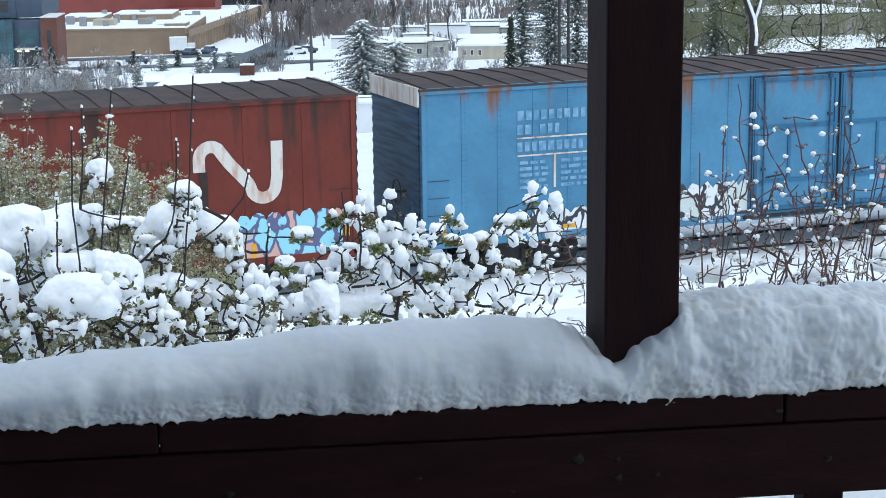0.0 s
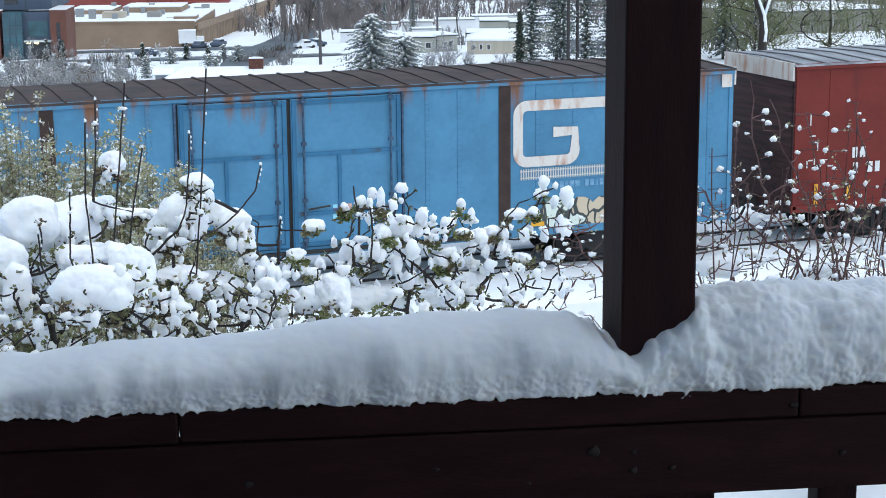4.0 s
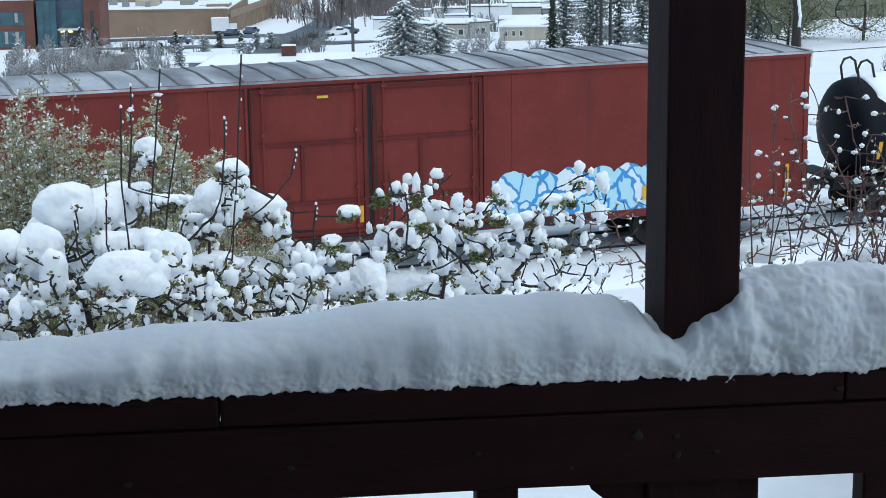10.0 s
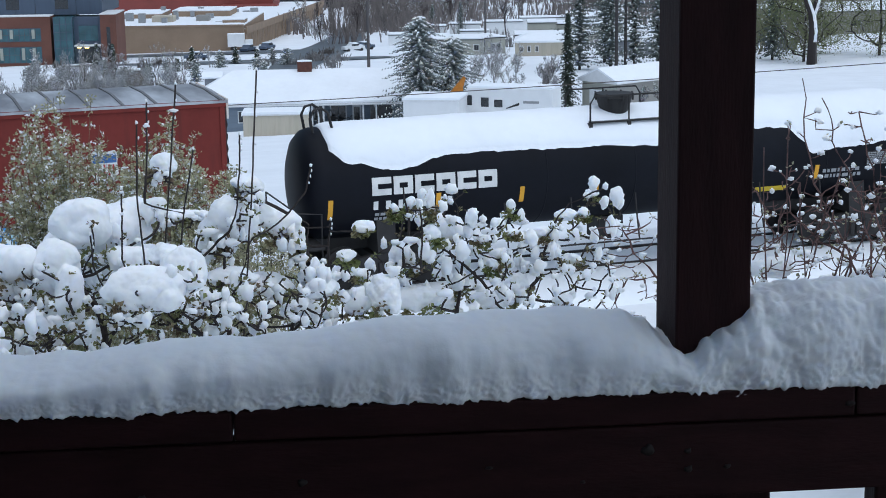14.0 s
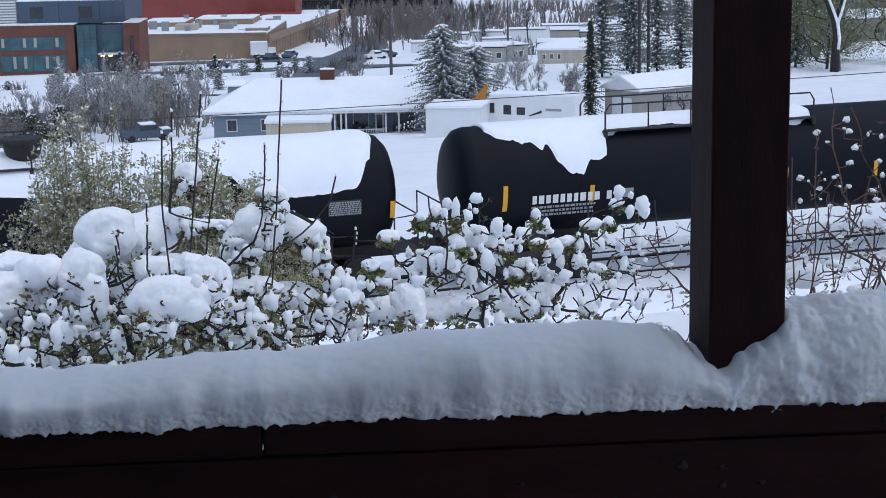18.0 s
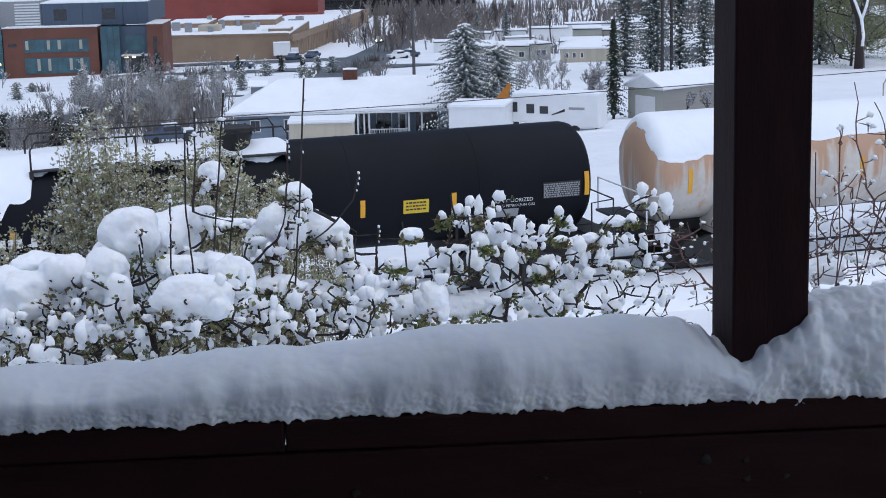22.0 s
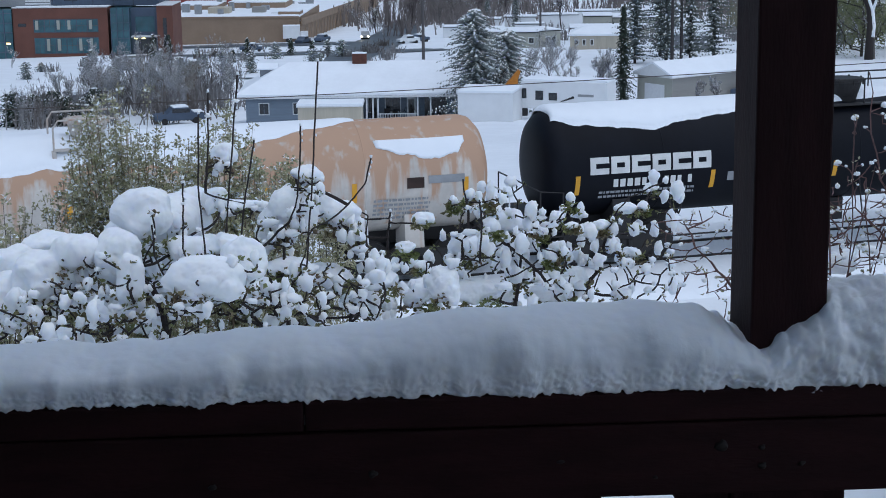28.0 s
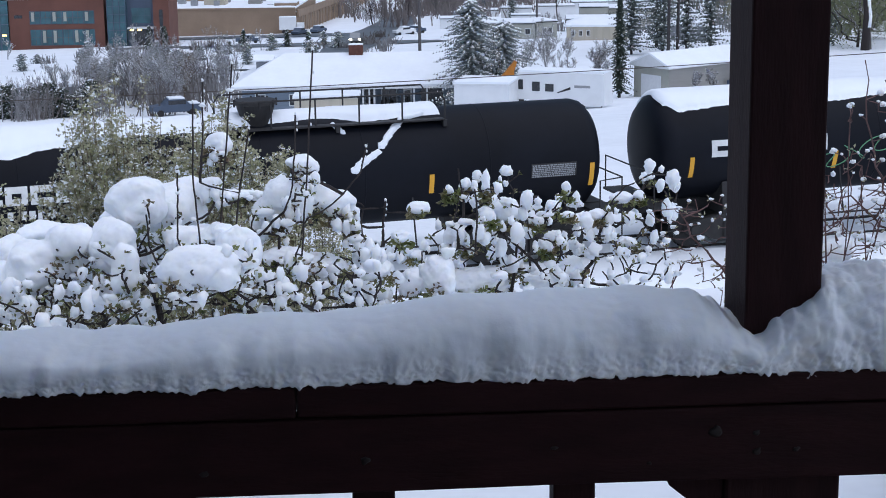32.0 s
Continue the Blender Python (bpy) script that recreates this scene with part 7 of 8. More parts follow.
    slab("lamp", LAMP_ON, o, (-15.0, -14.2, -0.46, -0.405, 2.5, 2.9), label="warm lit ground-floor window")
    slab("slot_window", GLASS_DARK, o, (-12.6, -11.0, -0.05, -0.004, 5.9, 6.5))
    for z0, z1 in ((4.75, 7.2), (0.6, 3.6)):
        for k in range(6):
            x = -9.5 + k * 2.12
            win = window(o, x, x + 2.0, z0, z1, rows=2, cols=2, frame_mat=BLUE_METAL, t=0.07)
            if (k * 5 + int(z0)) % 3:
                slab("blind", SAGE, win, (x + 0.25, x + 0.85, -0.032, -0.026, z0 + 0.5, z1 - 0.15), label="pale lowered blind")
    slab("upper_wall", BLUE_METAL, o, (-6.8, 14.6, 4, 24, 9.506, 13.9), bevel=0.03)
    slab("upper_wall", GREY_LABEL, o, (-24, -6.804, 4, 24, 9.506, 14.5))
    for k in range(8):
        slab("louvre", TRIM_WHITE, o, (-11.9, -6.95, 3.85, 3.996, 9.9 + k * 0.55, 10.2 + k * 0.55))
    for k in range(5):
        slab("panel_joint", STEEL_DARK, o, (-6.5 + k * 4, -6.44 + k * 4, 3.97, 3.998, 9.6, 13.8))
    for x in (-4.2, 5.4):
        slab("upper_window", GLASS_DARK, o, (x, x + 2.6, 3.95, 3.999, 10.6, 12.8))
    snow_slab(o, -6.8, 14.6, 4.1, 24, 13.904, 0.35)
    snow_slab(o, -24, -6.9, 4.1, 24, 14.504, 0.35)
    c = thing("glass_corner", at_town(-69.3, 336.6, 0), "teal glass stair tower with a lit entrance", "entrance")
    slab("glazing", GLASS_FAR, c, (0, 3.7, 0, 8, -3, 9.2))
    for k in range(4):
        slab("mullion", BLUE_METAL, c, (k * 1.2, k * 1.2 + 0.12, -0.1, -0.004, -3, 9.2))
    for k in range(7):
        slab("transom", BLUE_METAL, c, (0, 3.7, -0.08, -0.006, -1.5 + k * 1.55, -1.38 + k * 1.55))
    slab("wall", BLUE_METAL, c, (3.704, 9.2, 1.5, 8, -3, 9.0))
    window(c, 4.6, 8.4, 4.4, 7.4, y=1.5, rows=2, cols=3, frame_mat=BLUE_METAL, t=0.1)
    slab("canopy", TRIM_WHITE, c, (4.0, 9.1, -0.6, 1.496, 3.5, 3.75))
    slab("doorway", GLASS_DARK, c, (4.6, 8.6, 1.4, 1.496, -2.4, 3.2))
    for x in (4.4, 5.9):
        slab("lamp", LAMP_ON, c, (x, x + 0.7, 0.3, 0.5, 3.1, 3.3), label="warm lit entrance lamp")
    w = slab("brick_tower", BRICK_FAR, c, (9.204, 12.3, -0.5, 10, -3, 9.6))
    slab("tower_coping", TRIM_WHITE, w, (9.15, 12.36, -0.55, 10, 9.604, 9.8))
    slab("slot_window", GLASS_DARK, w, (10.4, 11.1, -0.55, -0.504, 1.5, 7.2))
    r = thing("red_hall", at_town(-100, 560, 0), "big dark red industrial hall with snowy roof", "hall")
    slab("wall", RED_METAL, r, (0, 56, 0, 30, -3, 11.3))
    snow_slab(r, 0, 56, 0.2, 30, 11.304, 0.5)
    slab("lean_to", RED_METAL, r, (40, 58, -8, -0.004, -3, 6.0))
    q = thing("dark_hall", at_town(-52, 640, 0), "dark hall with a grid of window panes", "hall")
    slab("wall", GLASS_DARK, q, (0, 60, 0, 30, -3, 12))
    for k in range(21):
        slab("mullion", STEEL_DARK, q, (k * 3, k * 3 + 0.35, -0.3, -0.004, -3, 12))
    for k in range(5):
        slab("transom", STEEL_DARK, q, (0, 60, -0.25, -0.008, 1 + k * 2.4, 1.3 + k * 2.4))


def ribbon(name, label, pts, material, lift=0.0):
    """A strip of road laid over the ground: (x, y, half width) along its middle."""
    bm = bmesh.new()
    rows = []
    fine = []
    for (xa, ya, wa), (xb, yb, wb) in zip(pts, pts[1:]):
        for k in range(8):
            u = k / 8
            fine.append((xa + (xb - xa) * u, ya + (yb - ya) * u, wa + (wb - wa) * u))
    fine.append(pts[-1])
    for i, (x, y, w) in enumerate(fine):
        a, b = fine[max(i - 1, 0)], fine[min(i + 1, len(fine) - 1)]
        d = Vector((b[0] - a[0], b[1] - a[1])).normalized()
        n = Vector((-d.y, d.x))
        wl, wr = w * (1 + 0.12 * noise.noise(Vector((i * 0.7, 1, 0)))), w * (1 + 0.12 * noise.noise(Vector((i * 0.7, 5, 0))))
        row = []
        for s in (-wl, -wl * 0.33, wr * 0.33, wr):
            px, py = x + n.x * s, y + n.y * s
            row.append(bm.verts.new((px, py, gl(px, py) + lift + 0.12)))
        rows.append(row)
    for a, b in zip(rows, rows[1:]):
        for k in range(3):
            bm.faces.new((a[k], a[k + 1], b[k + 1], b[k]))
    ob = part(name, bm, material)
    ob.matrix_basis = TOWN_AT
    tagged(ob, label, "road", kind="structure")


ROAD_PTS = [(-17, 232, 2.6), (-17.8, 258, 3.5), (-18.4, 300, 5.2), (-18.6, 350, 6.0), (-17.6, 395, 5.4), (-16.0, 432, 5.2), (-16.4, 462, 4.2), (-17.8, 495, 3.2), (-11, 540, 3.5), (10, 580, 4)]
CAR_PARK = [(-70, 374, 8), (-50, 371, 9), (-34, 366, 10), (-22, 362, 8)]
CROSS_STREET = [(-64, 322, 5), (-40, 309, 8), (-26, 302, 10), (-12, 296, 9), (-5, 288, 5)]


def build_streets():
    ribbon("road", "wet dark street leading through the snowy town", ROAD_PTS, ASPHALT)
    ribbon("road_side", "wet side street with slush", CROSS_STREET, ASPHALT, 0.02)
    ribbon("car_park", "wet dark car park before the store", CAR_PARK, ASPHALT, 0.04)
    ribbon("lane", "narrow cleared lane between the yards", [(-44, 226, 0.9), (-32, 222, 0.9), (-20, 217, 0.9), (-12, 216, 0.7)], ASPHALT)
    for x, y, h, m, name, label in ((-6.1, 254, 27, POLE, "light_pole", "tall grey street-light pole in the snow"), (25.6, 212, 22, POLE_DARK, "utility_pole", "tall dark wooden utility pole"),
                                    (28.5, 226, 22, POLE_DARK, "utility_pole", "dark wooden utility pole among conifers"), (31.6, 240, 20, POLE_DARK, "utility_pole", "thin utility pole among conifers"), (14.6, 330, 14, POLE, "light_pole", "grey street-light pole beyond the yards")):
        p = thing(name, at_town(x, y), label, "pole")
        bm = bmesh.new()
        tube(bm, [(0, 0, -0.5), (0, 0, h * 0.5), (0, 0, h)], [0.24, 0.19, 0.14], n=10)
        part("pole", bm, m, p)
        bm = bmesh.new()
        tube(bm, [(0, 0, h - 0.4), (1.4, 0, h - 0.1)], 0.06, n=6)
        part("arm", bm, m, p)
    # parked pickups and cars, half buried
    for x, y, turn, dark, label in ((-27, 160, 20, True, "dark pickup truck parked under snow"), (27.0, 158, -30, True, "dark pickup truck with snow on its bed"), (4.4, 366, 4, False, "white pickup truck parked by mobile homes"), (-9.5, 356, 40, True, "dark car buried in snow by the street"),
                                    (-35, 372, 70, True, "dark car parked by the store"), (-31.8, 384, 66, True, "dark car parked by the store"), (-11.5, 350, 30, False, "pale car parked under snow"), (-41, 330, 5, True, "dark car in the snowy car park"), (-62, 350, 2, False, "pale car covered in snow")):
        c = thing("car", at_town(x, y, turn), label, "car")
        body = BLUE_METAL if dark else RV_WHITE
        bm = bmesh.new()
        prof = [(-2.3, 0.4), (-2.3, 0.95), (-1.2, 1.05), (-0.6, 1.6), (0.8, 1.6), (1.3, 1.08), (2.3, 0.98), (2.35, 0.4)]
        a = [bm.verts.new((px, -0.9, z)) for px, z in prof]
        b = [bm.verts.new((px, 0.9, z)) for px, z in prof]
        bm.faces.new(a)
        bm.faces.new(b[::-1])
        for k in range(len(a)):
            bm.faces.new((a[k], a[(k + 1) % len(a)], b[(k + 1) % len(a)], b[k]))
        bmesh.ops.triangulate(bm, faces=[f for f in bm.faces if len(f.verts) > 4])
        part("body", bm, body, c, bevel=0.05)
        slab("window", GLASS_DARK, c, (-0.75, 0.9, -0.92, -0.902, 1.12, 1.5))
        snow_slab(c, -0.65, 0.8, -0.85, 0.85, 1.604, 0.18)
        snow_slab(c, 1.35, 2.25, -0.85, 0.85, 1.08, 0.12)
        for px in (-1.5, 1.5):
            bm = bmesh.new()
            tube(bm, [(px, -0.93, 0.33), (px, 0.93, 0.33)], 0.33, n=12)
            part("wheel", bm, STEEL_DARK, c)
    # a cable strung over the yards between two poles
    za, zb = -2.77, 1.76
    for x, top in ((-34.0, za), (58.0, zb)):
        p = thing("cable_pole", at_town(x, 80), "dark wooden cable pole beside the tracks", "pole")
        bm = bmesh.new()
        tube(bm, [(0, 0, -0.5), (0, 0, top - gl(x, 80) + 0.2)], [0.16, 0.12], n=10)
        part("pole", bm, POLE_DARK, p)
    cable = thing("overhead_cable", TOWN_AT, "thin pale cable strung over the yards", "cable")
    bm = bmesh.new()
    tube(bm, [(-34 + 92 * k / 24, 80, za + (zb - za) * k / 24 - 2.2 * (k / 24) * (1 - k / 24)) for k in range(25)], 0.022, n=5)
    part("wire", bm, FENCE_WOOD, cable)
    # yard fences
    f = thing("fence", at_town(-1, 0, 0), "thin wire yard fence in the snow", "fence")
    f.matrix_basis = TOWN_AT
    for k in range(12):
        x, y = 40 + k * 2.6, 118 + k * 1.2
        slab("post", FENCE_WOOD, f, (x - 0.06, x + 0.06, y - 0.06, y + 0.06, gl(x, y) - 0.4, gl(x, y) + 1.5))
    bm = bmesh.new()
    for dz in (0.7, 1.4):
        tube(bm, [(40 + k * 2.6, 118 + k * 1.2, gl(40 + k * 2.6, 118 + k * 1.2) + dz) for k in range(12)], 0.02, n=4)
    part("wire", bm, STEEL_DARK, f)


def bare_tree(x, y, h, spread, seed, label, material=TWIG_GREY, snow=True, levels=4, name="bare_tree", base_r=0.11, density=4):
    rng = random.Random(seed)
    t = thing(name, at_town(x, y), label, "tree")
    bm = bmesh.new()
    sv, sf = [], []
    least = 0.00006 * y

    def grow(p, d, length, r, level):
        n = 3
        pts, rad = [p], [r]
        q = p
        for k in range(n):
            d = (d + Vector((rng.uniform(-1, 1), rng.uniform(-1, 1), rng.uniform(-0.5, 0.9))) * 0.16).normalized()
            q = q + d * length / n
            pts.append(q)
            rad.append(r * (1 - 0.28 * (k + 1) / n * 1.2))
        tube(bm, pts, [max(v, least) for v in rad], n=5 if level == levels else 3, cap=False)
        if snow and level < levels:
            for k in range(2):
                a = pts[k + 1]
                leaf(sv, sf, a, length * 0.06 + 0.0003 * y, rng)
        if level == 0:
            return
        for _ in range(density if level < levels else density + 1):
            side = Vector((rng.uniform(-1, 1) * spread, rng.uniform(-1, 1) * spread, rng.uniform(0.1, 1.0))).normalized()
            k = rng.randint(1, n)
            grow(pts[k], (d * 0.7 + side * 0.8).normalized(), length * rng.uniform(0.45, 0.7), rad[k] * 0.62, level - 1)

    grow(Vector((0, 0, -0.3)), Vector((rng.uniform(-0.1, 0.1), 0, 1)), h * 0.42, base_r, levels)
    part("branchwork", bm, material, t)
    if sv:
        tagged(soup("snow_dusting", SNOW_CLUMP, sv, sf, t), "snow caught in the twigs", kind="stuff")


def conifer(x, y, h, r, seed, label, needles=NEEDLE, snowy=0.4, name="conifer", low=0.06, quads=9, size=0.4, droop=0.35, thin=1.0, power=0.8, rag=0.65):
    """Tiers of drooping boughs on a trunk, ragged, with snow on top of the boughs."""
    rng = random.Random(seed)
    t = thing(name, at_town(x, y), label, "tree")
    bm = bmesh.new()
    tube(bm, [(0, 0, -0.4), (0, 0, h * 0.5), (0, 0, h)], [0.03 * h * 0.5, 0.018 * h * 0.5, 0.02], n=7)
    part("trunk", bm, BARK, t)
    nv, nf, sv, sf = [], [], [], []
    n = int(h * 15 * thin)
    for i in range(n):
        u = low + (1 - low) * (i / n)
        z = h * u
        a = i * 2.399 + rng.uniform(-0.3, 0.3)
        length = r * (1 - u) ** power * rng.uniform(rag, 1.8 - rag) + 0.12
        d = Vector((math.cos(a), math.sin(a), 0))
        s = Vector((-math.sin(a), math.cos(a), 0))
        for k in range(quads):
            v = (k + 0.6) / quads
            p = d * length * v + Vector((0, 0, z - droop * length * v * v + rng.uniform(-0.05, 0.05)))
            w = size * (1.15 - v * 0.7) * rng.uniform(0.6, 1.2)
            tilt = Vector((0, 0, rng.uniform(-1.1, -0.3) * w))
            b = len(nv)
            nv += [p - s * w + tilt, p + d * w * 0.7 + tilt * 0.7, p + s * w + tilt * rng.uniform(0.4, 1.2), p - d * w * 0.3 + Vector((0, 0, w * 0.3))]
            nf += [(b, b + 1, b + 3), (b + 1, b + 2, b + 3)]
            if rng.random() < snowy:
                b = len(sv)
                up = Vector((0, 0, 0.07))
                g = rng.uniform(0.35, 0.75)
                sv += [p - s * w * g + tilt * g + up, p + d * w * 0.6 * g + up, p + s * w * g + tilt * g + up, p - d * w * 0.25 + Vector((0, 0, w * 0.3)) + up]
                sf += [(b, b + 1, b + 3), (b + 1, b + 2, b + 3)]
    tagged(soup("crown", needles, nv, nf, t), "drooping needled boughs")
    if sv:
        tagged(soup("snow_dusting", SNOW_CLUMP, sv, sf, t), "snow lying on the boughs", kind="stuff")


def leafy_tree(x, y, h, r, seed, label, leaves=WILLOW, count=9500, size=0.26):
    rng = random.Random(seed)
    t = thing("leafing_tree", at_town(x, y), label, "tree")
    random.seed(seed)
    net = Sticks()
    net.limb([(0, 0, -0.4), (0.2, 0, h * 0.25), (0, 0.1, h * 0.5), (0.1, 0, h * 0.75)], 4)
    tips = []
    for _ in range(90):
        a, u = rng.uniform(0, math.tau), rng.random() ** 0.6
        z = h * rng.uniform(0.1, 1.0)
        k = r * u * math.sin(math.pi * min(1, z / h * 0.8 + 0.12)) ** 0.6
        tips.append((k * math.cos(a), k * math.sin(a), z))
    for p in sorted(tips, key=lambda q: q[2]):
        net.tip(p, 4, 0.2, 20)
    bm = bmesh.new()
    net.mesh(bm, thin=0.03, grow=0.03, sides=4)
    part("trunk", bm, BARK, t)
    lv, lf = [], []
    for _ in range(count):
        p = Vector(rng.choice(tips)) + Vector((rng.gauss(0, 1), rng.gauss(0, 1), rng.gauss(-0.3, 1.1))) * r * 0.16
        leaf(lv, lf, p, size * rng.uniform(0.5, 1.3), rng)
    tagged(soup("crown", leaves, lv, lf, t), "hazy fresh spring leaves", kind="stuff")


def brush_belt(name, label, spots, material, seed, low, high):
    """Distant thickets: countless bare twigs fanning up from the snow."""
    rng = random.Random(seed)
    verts, faces = [], []
    for x, y, spread in spots:
        for _ in range(26):
            bx, by = x + rng.gauss(0, spread), y + rng.gauss(0, spread)
            z = gl(bx, by) - 0.3
            h = rng.uniform(low, high)
            lean = Vector((rng.gauss(0, 0.22), rng.gauss(0, 0.22), 1)).normalized()
            w = 0.00022 * y
            stem = [Vector((bx, by, z)), Vector((bx, by, z)) + lean * h]
            for k in range(13):
                u = rng.uniform(0.2, 1.0)
                p = stem[0].lerp(stem[1], u if k else 0)
                d = (lean + Vector((rng.gauss(0, 0.55), rng.gauss(0, 0.4), rng.uniform(-0.1, 0.4)))).normalized() if k else lean
                q = p + d * (h * (0.45 * (1.15 - u)) if k else h)
                b = len(verts)
                ww = w * (2.0 if k == 0 else 0.8)
                verts += [p - Vector((ww, 0, 0)), p + Vector((ww, 0, 0)), q]
                faces.append((b, b + 1, b + 2))
    ob = soup(name, material, verts, faces)
    ob.matrix_basis = TOWN_AT
    tagged(ob, label, "thicket", kind="stuff")


def build_brush():
    rng = random.Random(77)
    brush_belt("far_woods", "bare grey-brown woods beyond the town", [(rng.uniform(-32, 170), rng.uniform(455, 640), 5) for _ in range(90)], BRUSH, 1, 3.5, 8)
    brush_belt("street_brush", "bare street trees along the road", [(rng.uniform(-13, 6), rng.uniform(400, 520), 2.5) for _ in range(15)], BRUSH, 2, 3, 7)
    brush_belt("yard_brush", "bare shrubs around the mobile homes", [(rng.uniform(8, 60), rng.uniform(245, 420), 1.5) for _ in range(20)], TWIG_FROST, 5, 1.2, 3.0)
    brush_belt("hillside_brush", "hazy olive woods on the hillside", [(rng.uniform(52, 150), rng.uniform(250, 420), 3.0) for _ in range(75)], HAZE_OLIVE, 6, 3, 9)
    brush_belt("yard_thicket", "fine brown thicket with snow beside the house", [(rng.uniform(-43, -25), rng.uniform(160, 190), 1.0) for _ in range(14)], TWIG_GREY, 9, 1.5, 4.5)
    brush_belt("yard_thicket", "fine frosted thicket beside the house", [(rng.uniform(-43, -24), rng.uniform(160, 195), 1.0) for _ in range(22)], TWIG_FROST, 10, 1.5, 4.5)
    brush_belt("verge_brush", "snow-dusted low shrubs along the side street", [(rng.uniform(-62, -6), rng.uniform(212, 300), 0.5) for _ in range(26)], TWIG_FROST, 7, 0.7, 2.0)
    brush_belt("bank_brush", "dark low shrubs beside the car park", [(rng.uniform(-66, -14), rng.uniform(255, 340), 0.7) for _ in range(9)], TWIG_GREY, 8, 0.8, 2.2)


def build_town_trees():
    conifer(0.9, 148.2, 9.2, 3.7, 1, "broad grey-green conifer loaded with snow beside the house", NEEDLE_FROST, 0.85, "snowy_conifer", size=0.34, quads=13, thin=1.7, droop=0.18, power=0.42, rag=0.42)
    conifer(3.7, 150.5, 7.4, 3.4, 2, "low broad conifer loaded with snow", NEEDLE_FROST, 0.85, "snowy_conifer", size=0.34, quads=12, thin=1.7, droop=0.18, power=0.38, rag=0.42)
    conifer(14.6, 158, 9.2, 1.5, 3, "slim dark green conifer with little snow", NEEDLE, 0.16, "slim_conifer", size=0.26, quads=6, thin=1.6)
    for k, (x, y, h, r) in enumerate(((26.5, 226, 16, 3.6), (30.5, 232, 17, 4.0), (22.8, 230, 13, 3.4), (34.5, 238, 15, 3.6), (28.0, 246, 18, 4.2))):
        conifer(x, y, h, r, 10 + k, "tall grey-green pine dusted with snow", NEEDLE_GREY, 0.4, "pine", size=0.42, quads=9, droop=0.05, thin=0.55, power=0.42, rag=0.2)
    for k, (x, y, h, r) in enumerate(((12.4, 414, 9, 2.6), (5.8, 430, 8, 2.6), (-38, 300, 3.2, 1.5), (-30, 296, 3, 1.3), (-26, 292, 2.6, 1.1), (-52, 286, 4.6, 1.2), (-49.5, 287, 4.4, 1.1), (-35.5, 262, 2.2, 1.0))):
        conifer(x, y, h, r, 30 + k, "small conifer dusted with fresh snow", NEEDLE_GREY if k < 2 else NEEDLE, 0.45, "small_conifer", size=0.35, quads=5)
    # bare trees in the yards
    spots = [(6.6, 166, 7.6, 1.1), (8.6, 168, 8.4, 1.1), (10.6, 171, 6.6, 1.2), (14.0, 174, 7.0, 1.0), (12.4, 160, 6.2, 1.1), (22.2, 152, 3.4, 1.2), (20.6, 153, 3.0, 1.2)]
    for k, (x, y, h, s) in enumerate(spots):
        bare_tree(x, y, h, s, 50 + k, "bare yard tree with snow on its twigs", TWIG_DARK if k > 3 else TWIG_FROST, base_r=0.09, levels=5)
    for k in range(24):
        rng = random.Random(70 + k)
        bare_tree(-41 + k * 0.68 + rng.uniform(-0.5, 0.5), 162 + rng.uniform(0, 34), rng.uniform(5.0, 8.0), 1.0, 70 + k, "bare grey-brown thicket tree with snow", (TWIG_FROST, TWIG_TAN, TWIG_FROST, TWIG_FROST)[k % 4], base_r=0.08, levels=5)
    bare_tree(-33.5, 172, 10.0, 1.3, 61, "wide bare grey tree with snow in its crown", TWIG_FROST, base_r=0.14, levels=5)
    bare_tree(-30, 176, 8.6, 1.3, 62, "wide bare grey tree with snow in its crown", TWIG_GREY, base_r=0.12, levels=5)
    for k, (x, y, h) in enumerate(((-27.2, 186, 9.5), (-26.0, 188, 9.0), (-25.0, 187, 8.0), (-32.5, 172, 9.5))):
        bare_tree(x, y, h, 0.35, 90 + k, "slender bare tree beside the house", TWIG_GREY, base_r=0.08, density=3)
    for k in range(26):
        rng = random.Random(120 + k)
        bare_tree(-27 + k * 2.4 + rng.uniform(-2, 2), 430 + rng.uniform(-20, 130), rng.uniform(8, 13), 0.9, 120 + k, "bare brown street tree in the distance", TWIG_DARK if k % 2 else TWIG_GREY, snow=k % 3 == 0, levels=3, base_r=0.2, density=5)
    for k in range(18):
        rng = random.Random(160 + k)
        x = -27 - k * 0.9
        bare_tree(x + rng.uniform(-1, 1) + 9, 400 + k * 6, rng.uniform(4, 6), 0.8, 160 + k, "young bare street tree by the store", TWIG_FROST, levels=2, base_r=0.1, density=5)
    for k in range(9):
        rng = random.Random(190 + k)
        bare_tree(-74 + k * 5.2, 305 + rng.uniform(-30, 24), rng.uniform(3, 6), 1.0, 190 + k, "bare shrub by the office car park", TWIG_FROST, levels=3, base_r=0.08, density=4)
    # snow-laden shrubs scattered over the lots below the office
    rng = random.Random(411)
    for k in range(18):
        conifer(rng.uniform(-64, -16), rng.uniform(214, 300), rng.uniform(1.3, 3.2), rng.uniform(0.8, 1.5), 420 + k, "low rounded shrub loaded with snow", NEEDLE_FROST, 0.8, "snowy_shrub", size=0.3, quads=5, droop=0.1, thin=1.6, power=0.35, rag=0.3)
    # green hedge by the left-hand house
    for k in range(7):
        conifer(-43.5 + k * 1.25, 163 + (k * 3) % 4, 3.4 - (k % 3) * 0.5, 1.5, 230 + k, "dark evergreen shrub with lumps of snow", NEEDLE, 0.5, "evergreen_shrub", size=0.36, quads=7, droop=0.1, thin=2.2, power=0.3, rag=0.35)
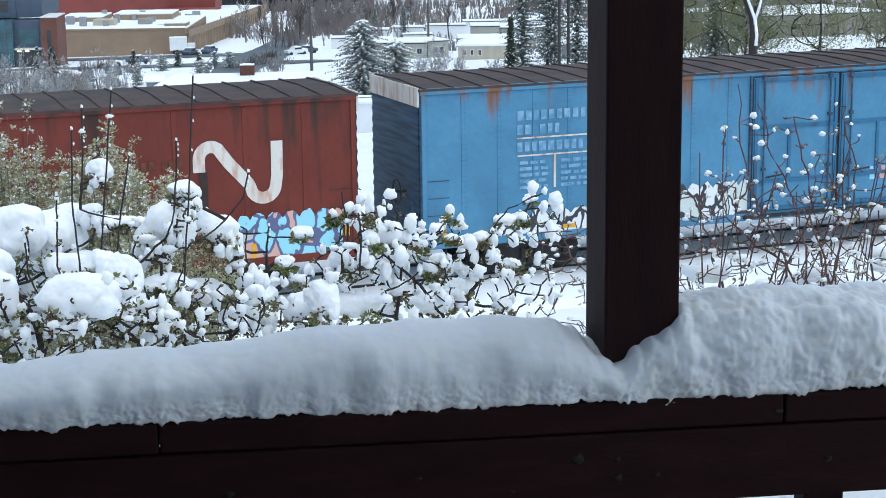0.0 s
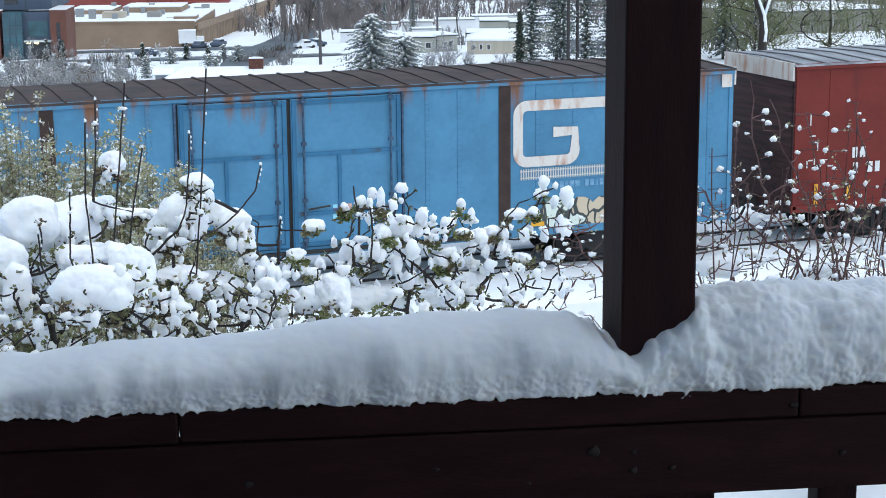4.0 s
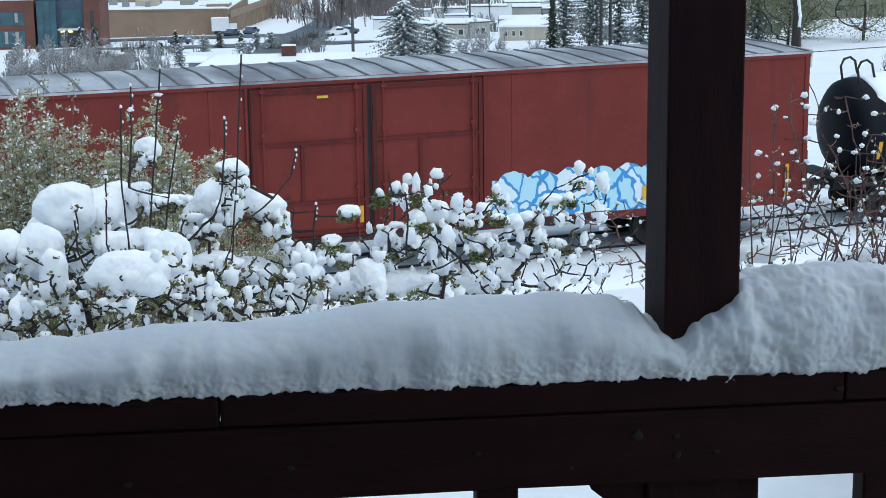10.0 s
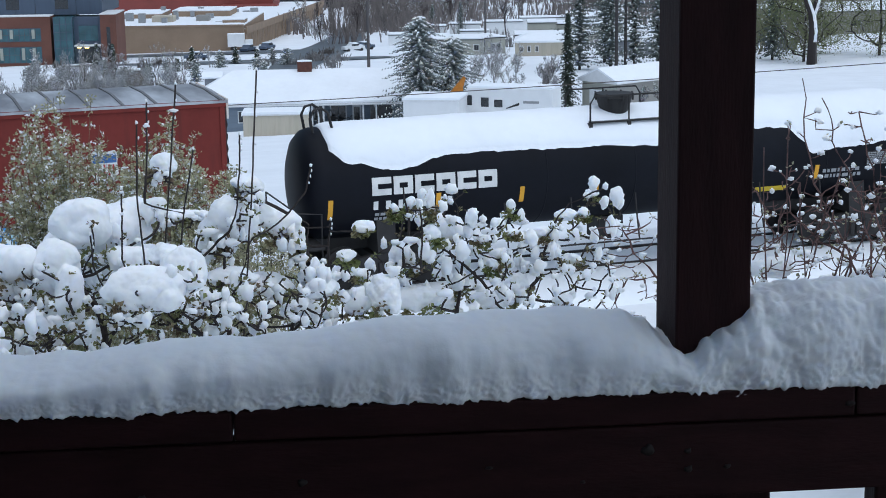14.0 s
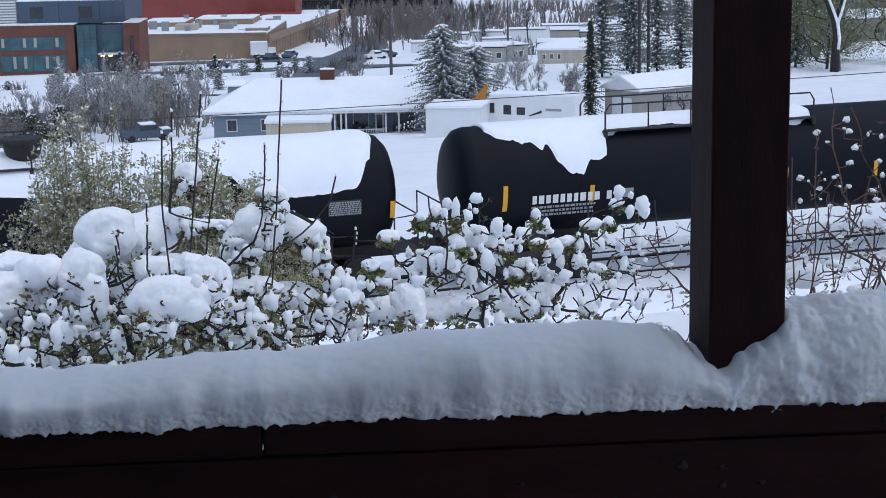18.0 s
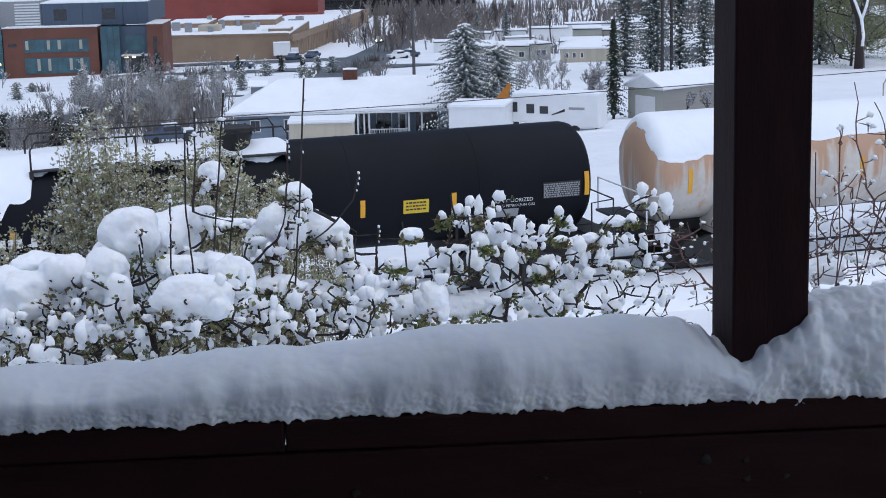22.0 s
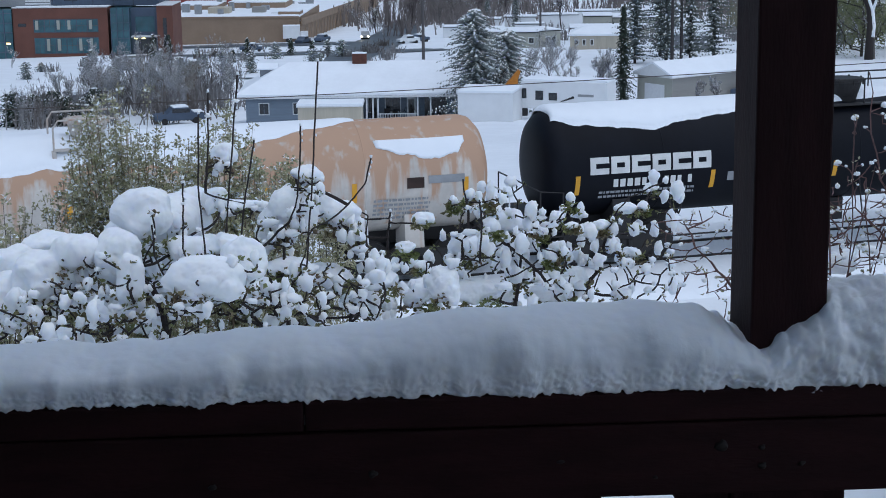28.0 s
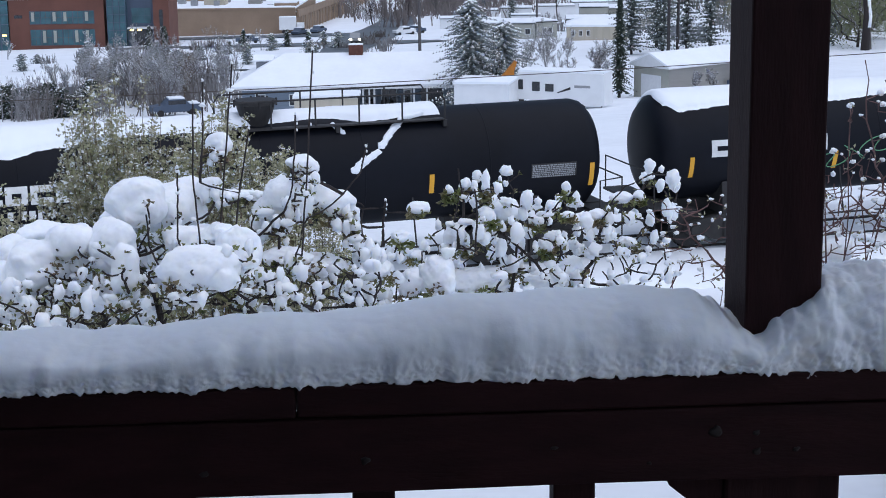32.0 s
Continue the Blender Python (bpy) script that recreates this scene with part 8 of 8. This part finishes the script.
    leafy_tree(53.5, 232, 17, 6.0, 300, "tall willow in hazy spring leaf")
    leafy_tree(46.5, 246, 14, 5.0, 303, "olive-green willow in hazy spring leaf")
    leafy_tree(59, 250, 13, 6.0, 304, "olive-green willow in hazy spring leaf")
    leafy_tree(66, 240, 16, 6.5, 301, "tall willow in hazy spring leaf")
    leafy_tree(80, 250, 15, 6.5, 302, "spreading willow in hazy spring leaf")
    # a dark forked trunk with snow plastered along one side
    t = thing("forked_tree", at_town(53.1, 226), "dark forked tree with snow plastered along its limbs", "tree")
    for name, m, dx, dy, k in (("trunk", BARK, 0, 0, 1.0), ("snow_strip", SNOW_CLUMP, 0.3, -0.22, 0.62)):
        bm = bmesh.new()
        low = 3.0 if k < 1 else -0.5
        tube(bm, [(dx, dy, low), (0.15 + dx, dy, 4.5), (-0.1 + dx, dy, 6.5), (-0.9 + dx, dy, 8.6), (-2.2 + dx, dy, 11.5), (-3.0 + dx, dy, 15)], [0.62 * k, 0.5 * k, 0.42 * k, 0.32 * k, 0.24 * k, 0.1], n=8)
        tube(bm, [(-0.1 + dx, dy, 6.3), (0.5 + dx, dy, 8.2), (1.1 + dx, dy, 10.5), (1.3 + dx, dy, 14)], [0.34 * k, 0.3 * k, 0.22 * k, 0.1], n=8)
        part(name, bm, m, t, smooth=True)
    bare_tree(54.2, 227.5, 12, 0.9, 305, "bare snowy tree behind a forked trunk", TWIG_GREY, base_r=0.16, density=4)
    bare_tree(72, 222, 14, 0.6, 306, "bare tree with pale bark on the hillside", TWIG_GREY, base_r=0.2, density=3)
    conifer(50.5, 238, 13, 3.2, 307, "grey-green pine behind the willow", NEEDLE_GREY, 0.3, "pine", size=0.5, quads=6, thin=0.6)
    for k, (x, y) in enumerate(((49, 118), (60, 124), (44, 150), (66, 150), (74, 140), (40, 138), (84, 160))):
        bare_tree(x, y, 4.5, 1.2, 310 + k, "low bare tree on the snowy hillside", TWIG_DARK, snow=False, base_r=0.07, levels=3)


DRIVEN = []


def build_driven_car():
    # a pale car with its headlights on comes down the street
    c = thing("driven_car", at_town(-18.5, 500), "pale car driving with its headlights on", "car")
    bm = bmesh.new()
    prof = [(-2.3, 0.4), (-2.3, 0.95), (-1.2, 1.05), (-0.6, 1.6), (0.8, 1.6), (1.3, 1.08), (2.3, 0.98), (2.35, 0.4)]
    a = [bm.verts.new((-0.9, px, z)) for px, z in prof]
    b = [bm.verts.new((0.9, px, z)) for px, z in prof]
    bm.faces.new(a)
    bm.faces.new(b[::-1])
    for k in range(len(a)):
        bm.faces.new((a[k], a[(k + 1) % len(a)], b[(k + 1) % len(a)], b[k]))
    bmesh.ops.triangulate(bm, faces=[f for f in bm.faces if len(f.verts) > 4])
    part("body", bm, GREY_LABEL, c, bevel=0.05)
    for px in (-0.75, 0.75):
        bm = bmesh.new()
        lump(bm, (px, -2.34, 0.72), (0.24, 0.08, 0.14), rough=0.05)
        part("headlight", bm, HEADLIGHT, c, "lit headlight")
    for px in (-1.5, 1.5):
        bm = bmesh.new()
        tube(bm, [(-0.93, px, 0.33), (0.93, px, 0.33)], 0.33, n=12)
        part("wheel_pair", bm, STEEL_DARK, c)
    DRIVEN.append(c)


build_driven_car()
build_ranch_house()
build_sheds()
build_garage()
build_far_buildings()
build_streets()
build_brush()
build_town_trees()

# ---- motion ----
TRAIN = [
    (0.0, 0.000),
    (1.0, 3.150),
    (2.0, 6.360),
    (3.0, 9.631),
    (5.5, 17.909),
    (6.0, 19.611),
    (7.0, 23.071),
    (8.0, 26.600),
    (8.5, 28.368),
    (9.0, 30.126),
    (9.5, 31.871),
    (10.0, 33.590),
    (10.5, 35.284),
    (11.0, 36.949),
    (12.0, 40.243),
    (13.0, 43.554),
    (13.5, 45.206),
    (14.0, 46.849),
    (17.0, 56.607),
    (18.0, 59.827),
    (18.5, 61.420),
    (19.0, 62.998),
    (20.0, 66.067),
    (21.0, 69.117),
    (22.0, 72.185),
    (23.0, 75.273),
    (24.0, 78.382),
    (25.0, 81.552),
    (27.5, 89.624),
    (28.0, 91.268),
    (28.5, 92.922),
    (29.0, 94.583),
    (30.0, 97.892),
    (31.0, 101.189),
    (31.5, 102.832),
    (32.0, 104.478),
]


def rolled(t):
    """How far the train has gone, evenly eased between the known moments."""
    ts, ds = [a for a, _ in TRAIN], [b for _, b in TRAIN]
    i = max(0, min(len(ts) - 2, int(np.searchsorted(ts, t)) - 1))
    h = ts[i + 1] - ts[i]
    slope = [(ds[min(k + 1, len(ts) - 1)] - ds[max(k - 1, 0)]) / (ts[min(k + 1, len(ts) - 1)] - ts[max(k - 1, 0)]) for k in (i, i + 1)]
    u = (t - ts[i]) / h
    return (2 * u ** 3 - 3 * u ** 2 + 1) * ds[i] + (u ** 3 - 2 * u ** 2 + u) * h * slope[0] + (3 * u ** 2 - 2 * u ** 3) * ds[i + 1] + (u ** 3 - u ** 2) * h * slope[1]


def street(t):
    """Where the driven car is on the street."""
    keys = [(0.0, -12.0, 528), (17.0, -17.5, 500), (19.0, -18.0, 484), (23.0, -20.0, 440), (25.0, -21.5, 424), (28.0, -22.0, 382), (30.0, -21.0, 342), (32.0, -18.0, 292)]
    for (a, xa, ya), (b, xb, yb) in zip(keys, keys[1:]):
        if t <= b:
            u = (t - a) / (b - a)
            return xa + (xb - xa) * u, ya + (yb - ya) * u
    return keys[-1][1:]


def motions():
    for car in DRIVEN:
        rows = []
        for k in range(33):
            (x, y), (x2, y2) = street(k), street(min(32, k + 1.5))
            if k > 30:
                (x2, y2), (xb, yb) = street(32), street(30)
                turn = math.degrees(math.atan2(xb - x2, yb - y2))
            else:
                turn = math.degrees(math.atan2(x - x2, y - y2))
            rows.append((k, TOWN_AT @ pose(x, y, gl(x, y) + 0.38, 0, 0, -turn)))
        walk(car, rows)
    times = [k * 0.5 for k in range(65)]
    for car, x in CARS:
        walk(car, [(t, pose(x - rolled(t), YC, 0)) for t in times])
    turns = [k * 32 / 240 for k in range(241)]
    angle = [rolled(t) / WHEEL_R for t in turns]
    for wheel, dx in WHEELS:
        walk(wheel, [(t, pose(dx, 0, WHEEL_R, 0, -math.degrees(a))) for t, a in zip(turns, angle)])


motions()
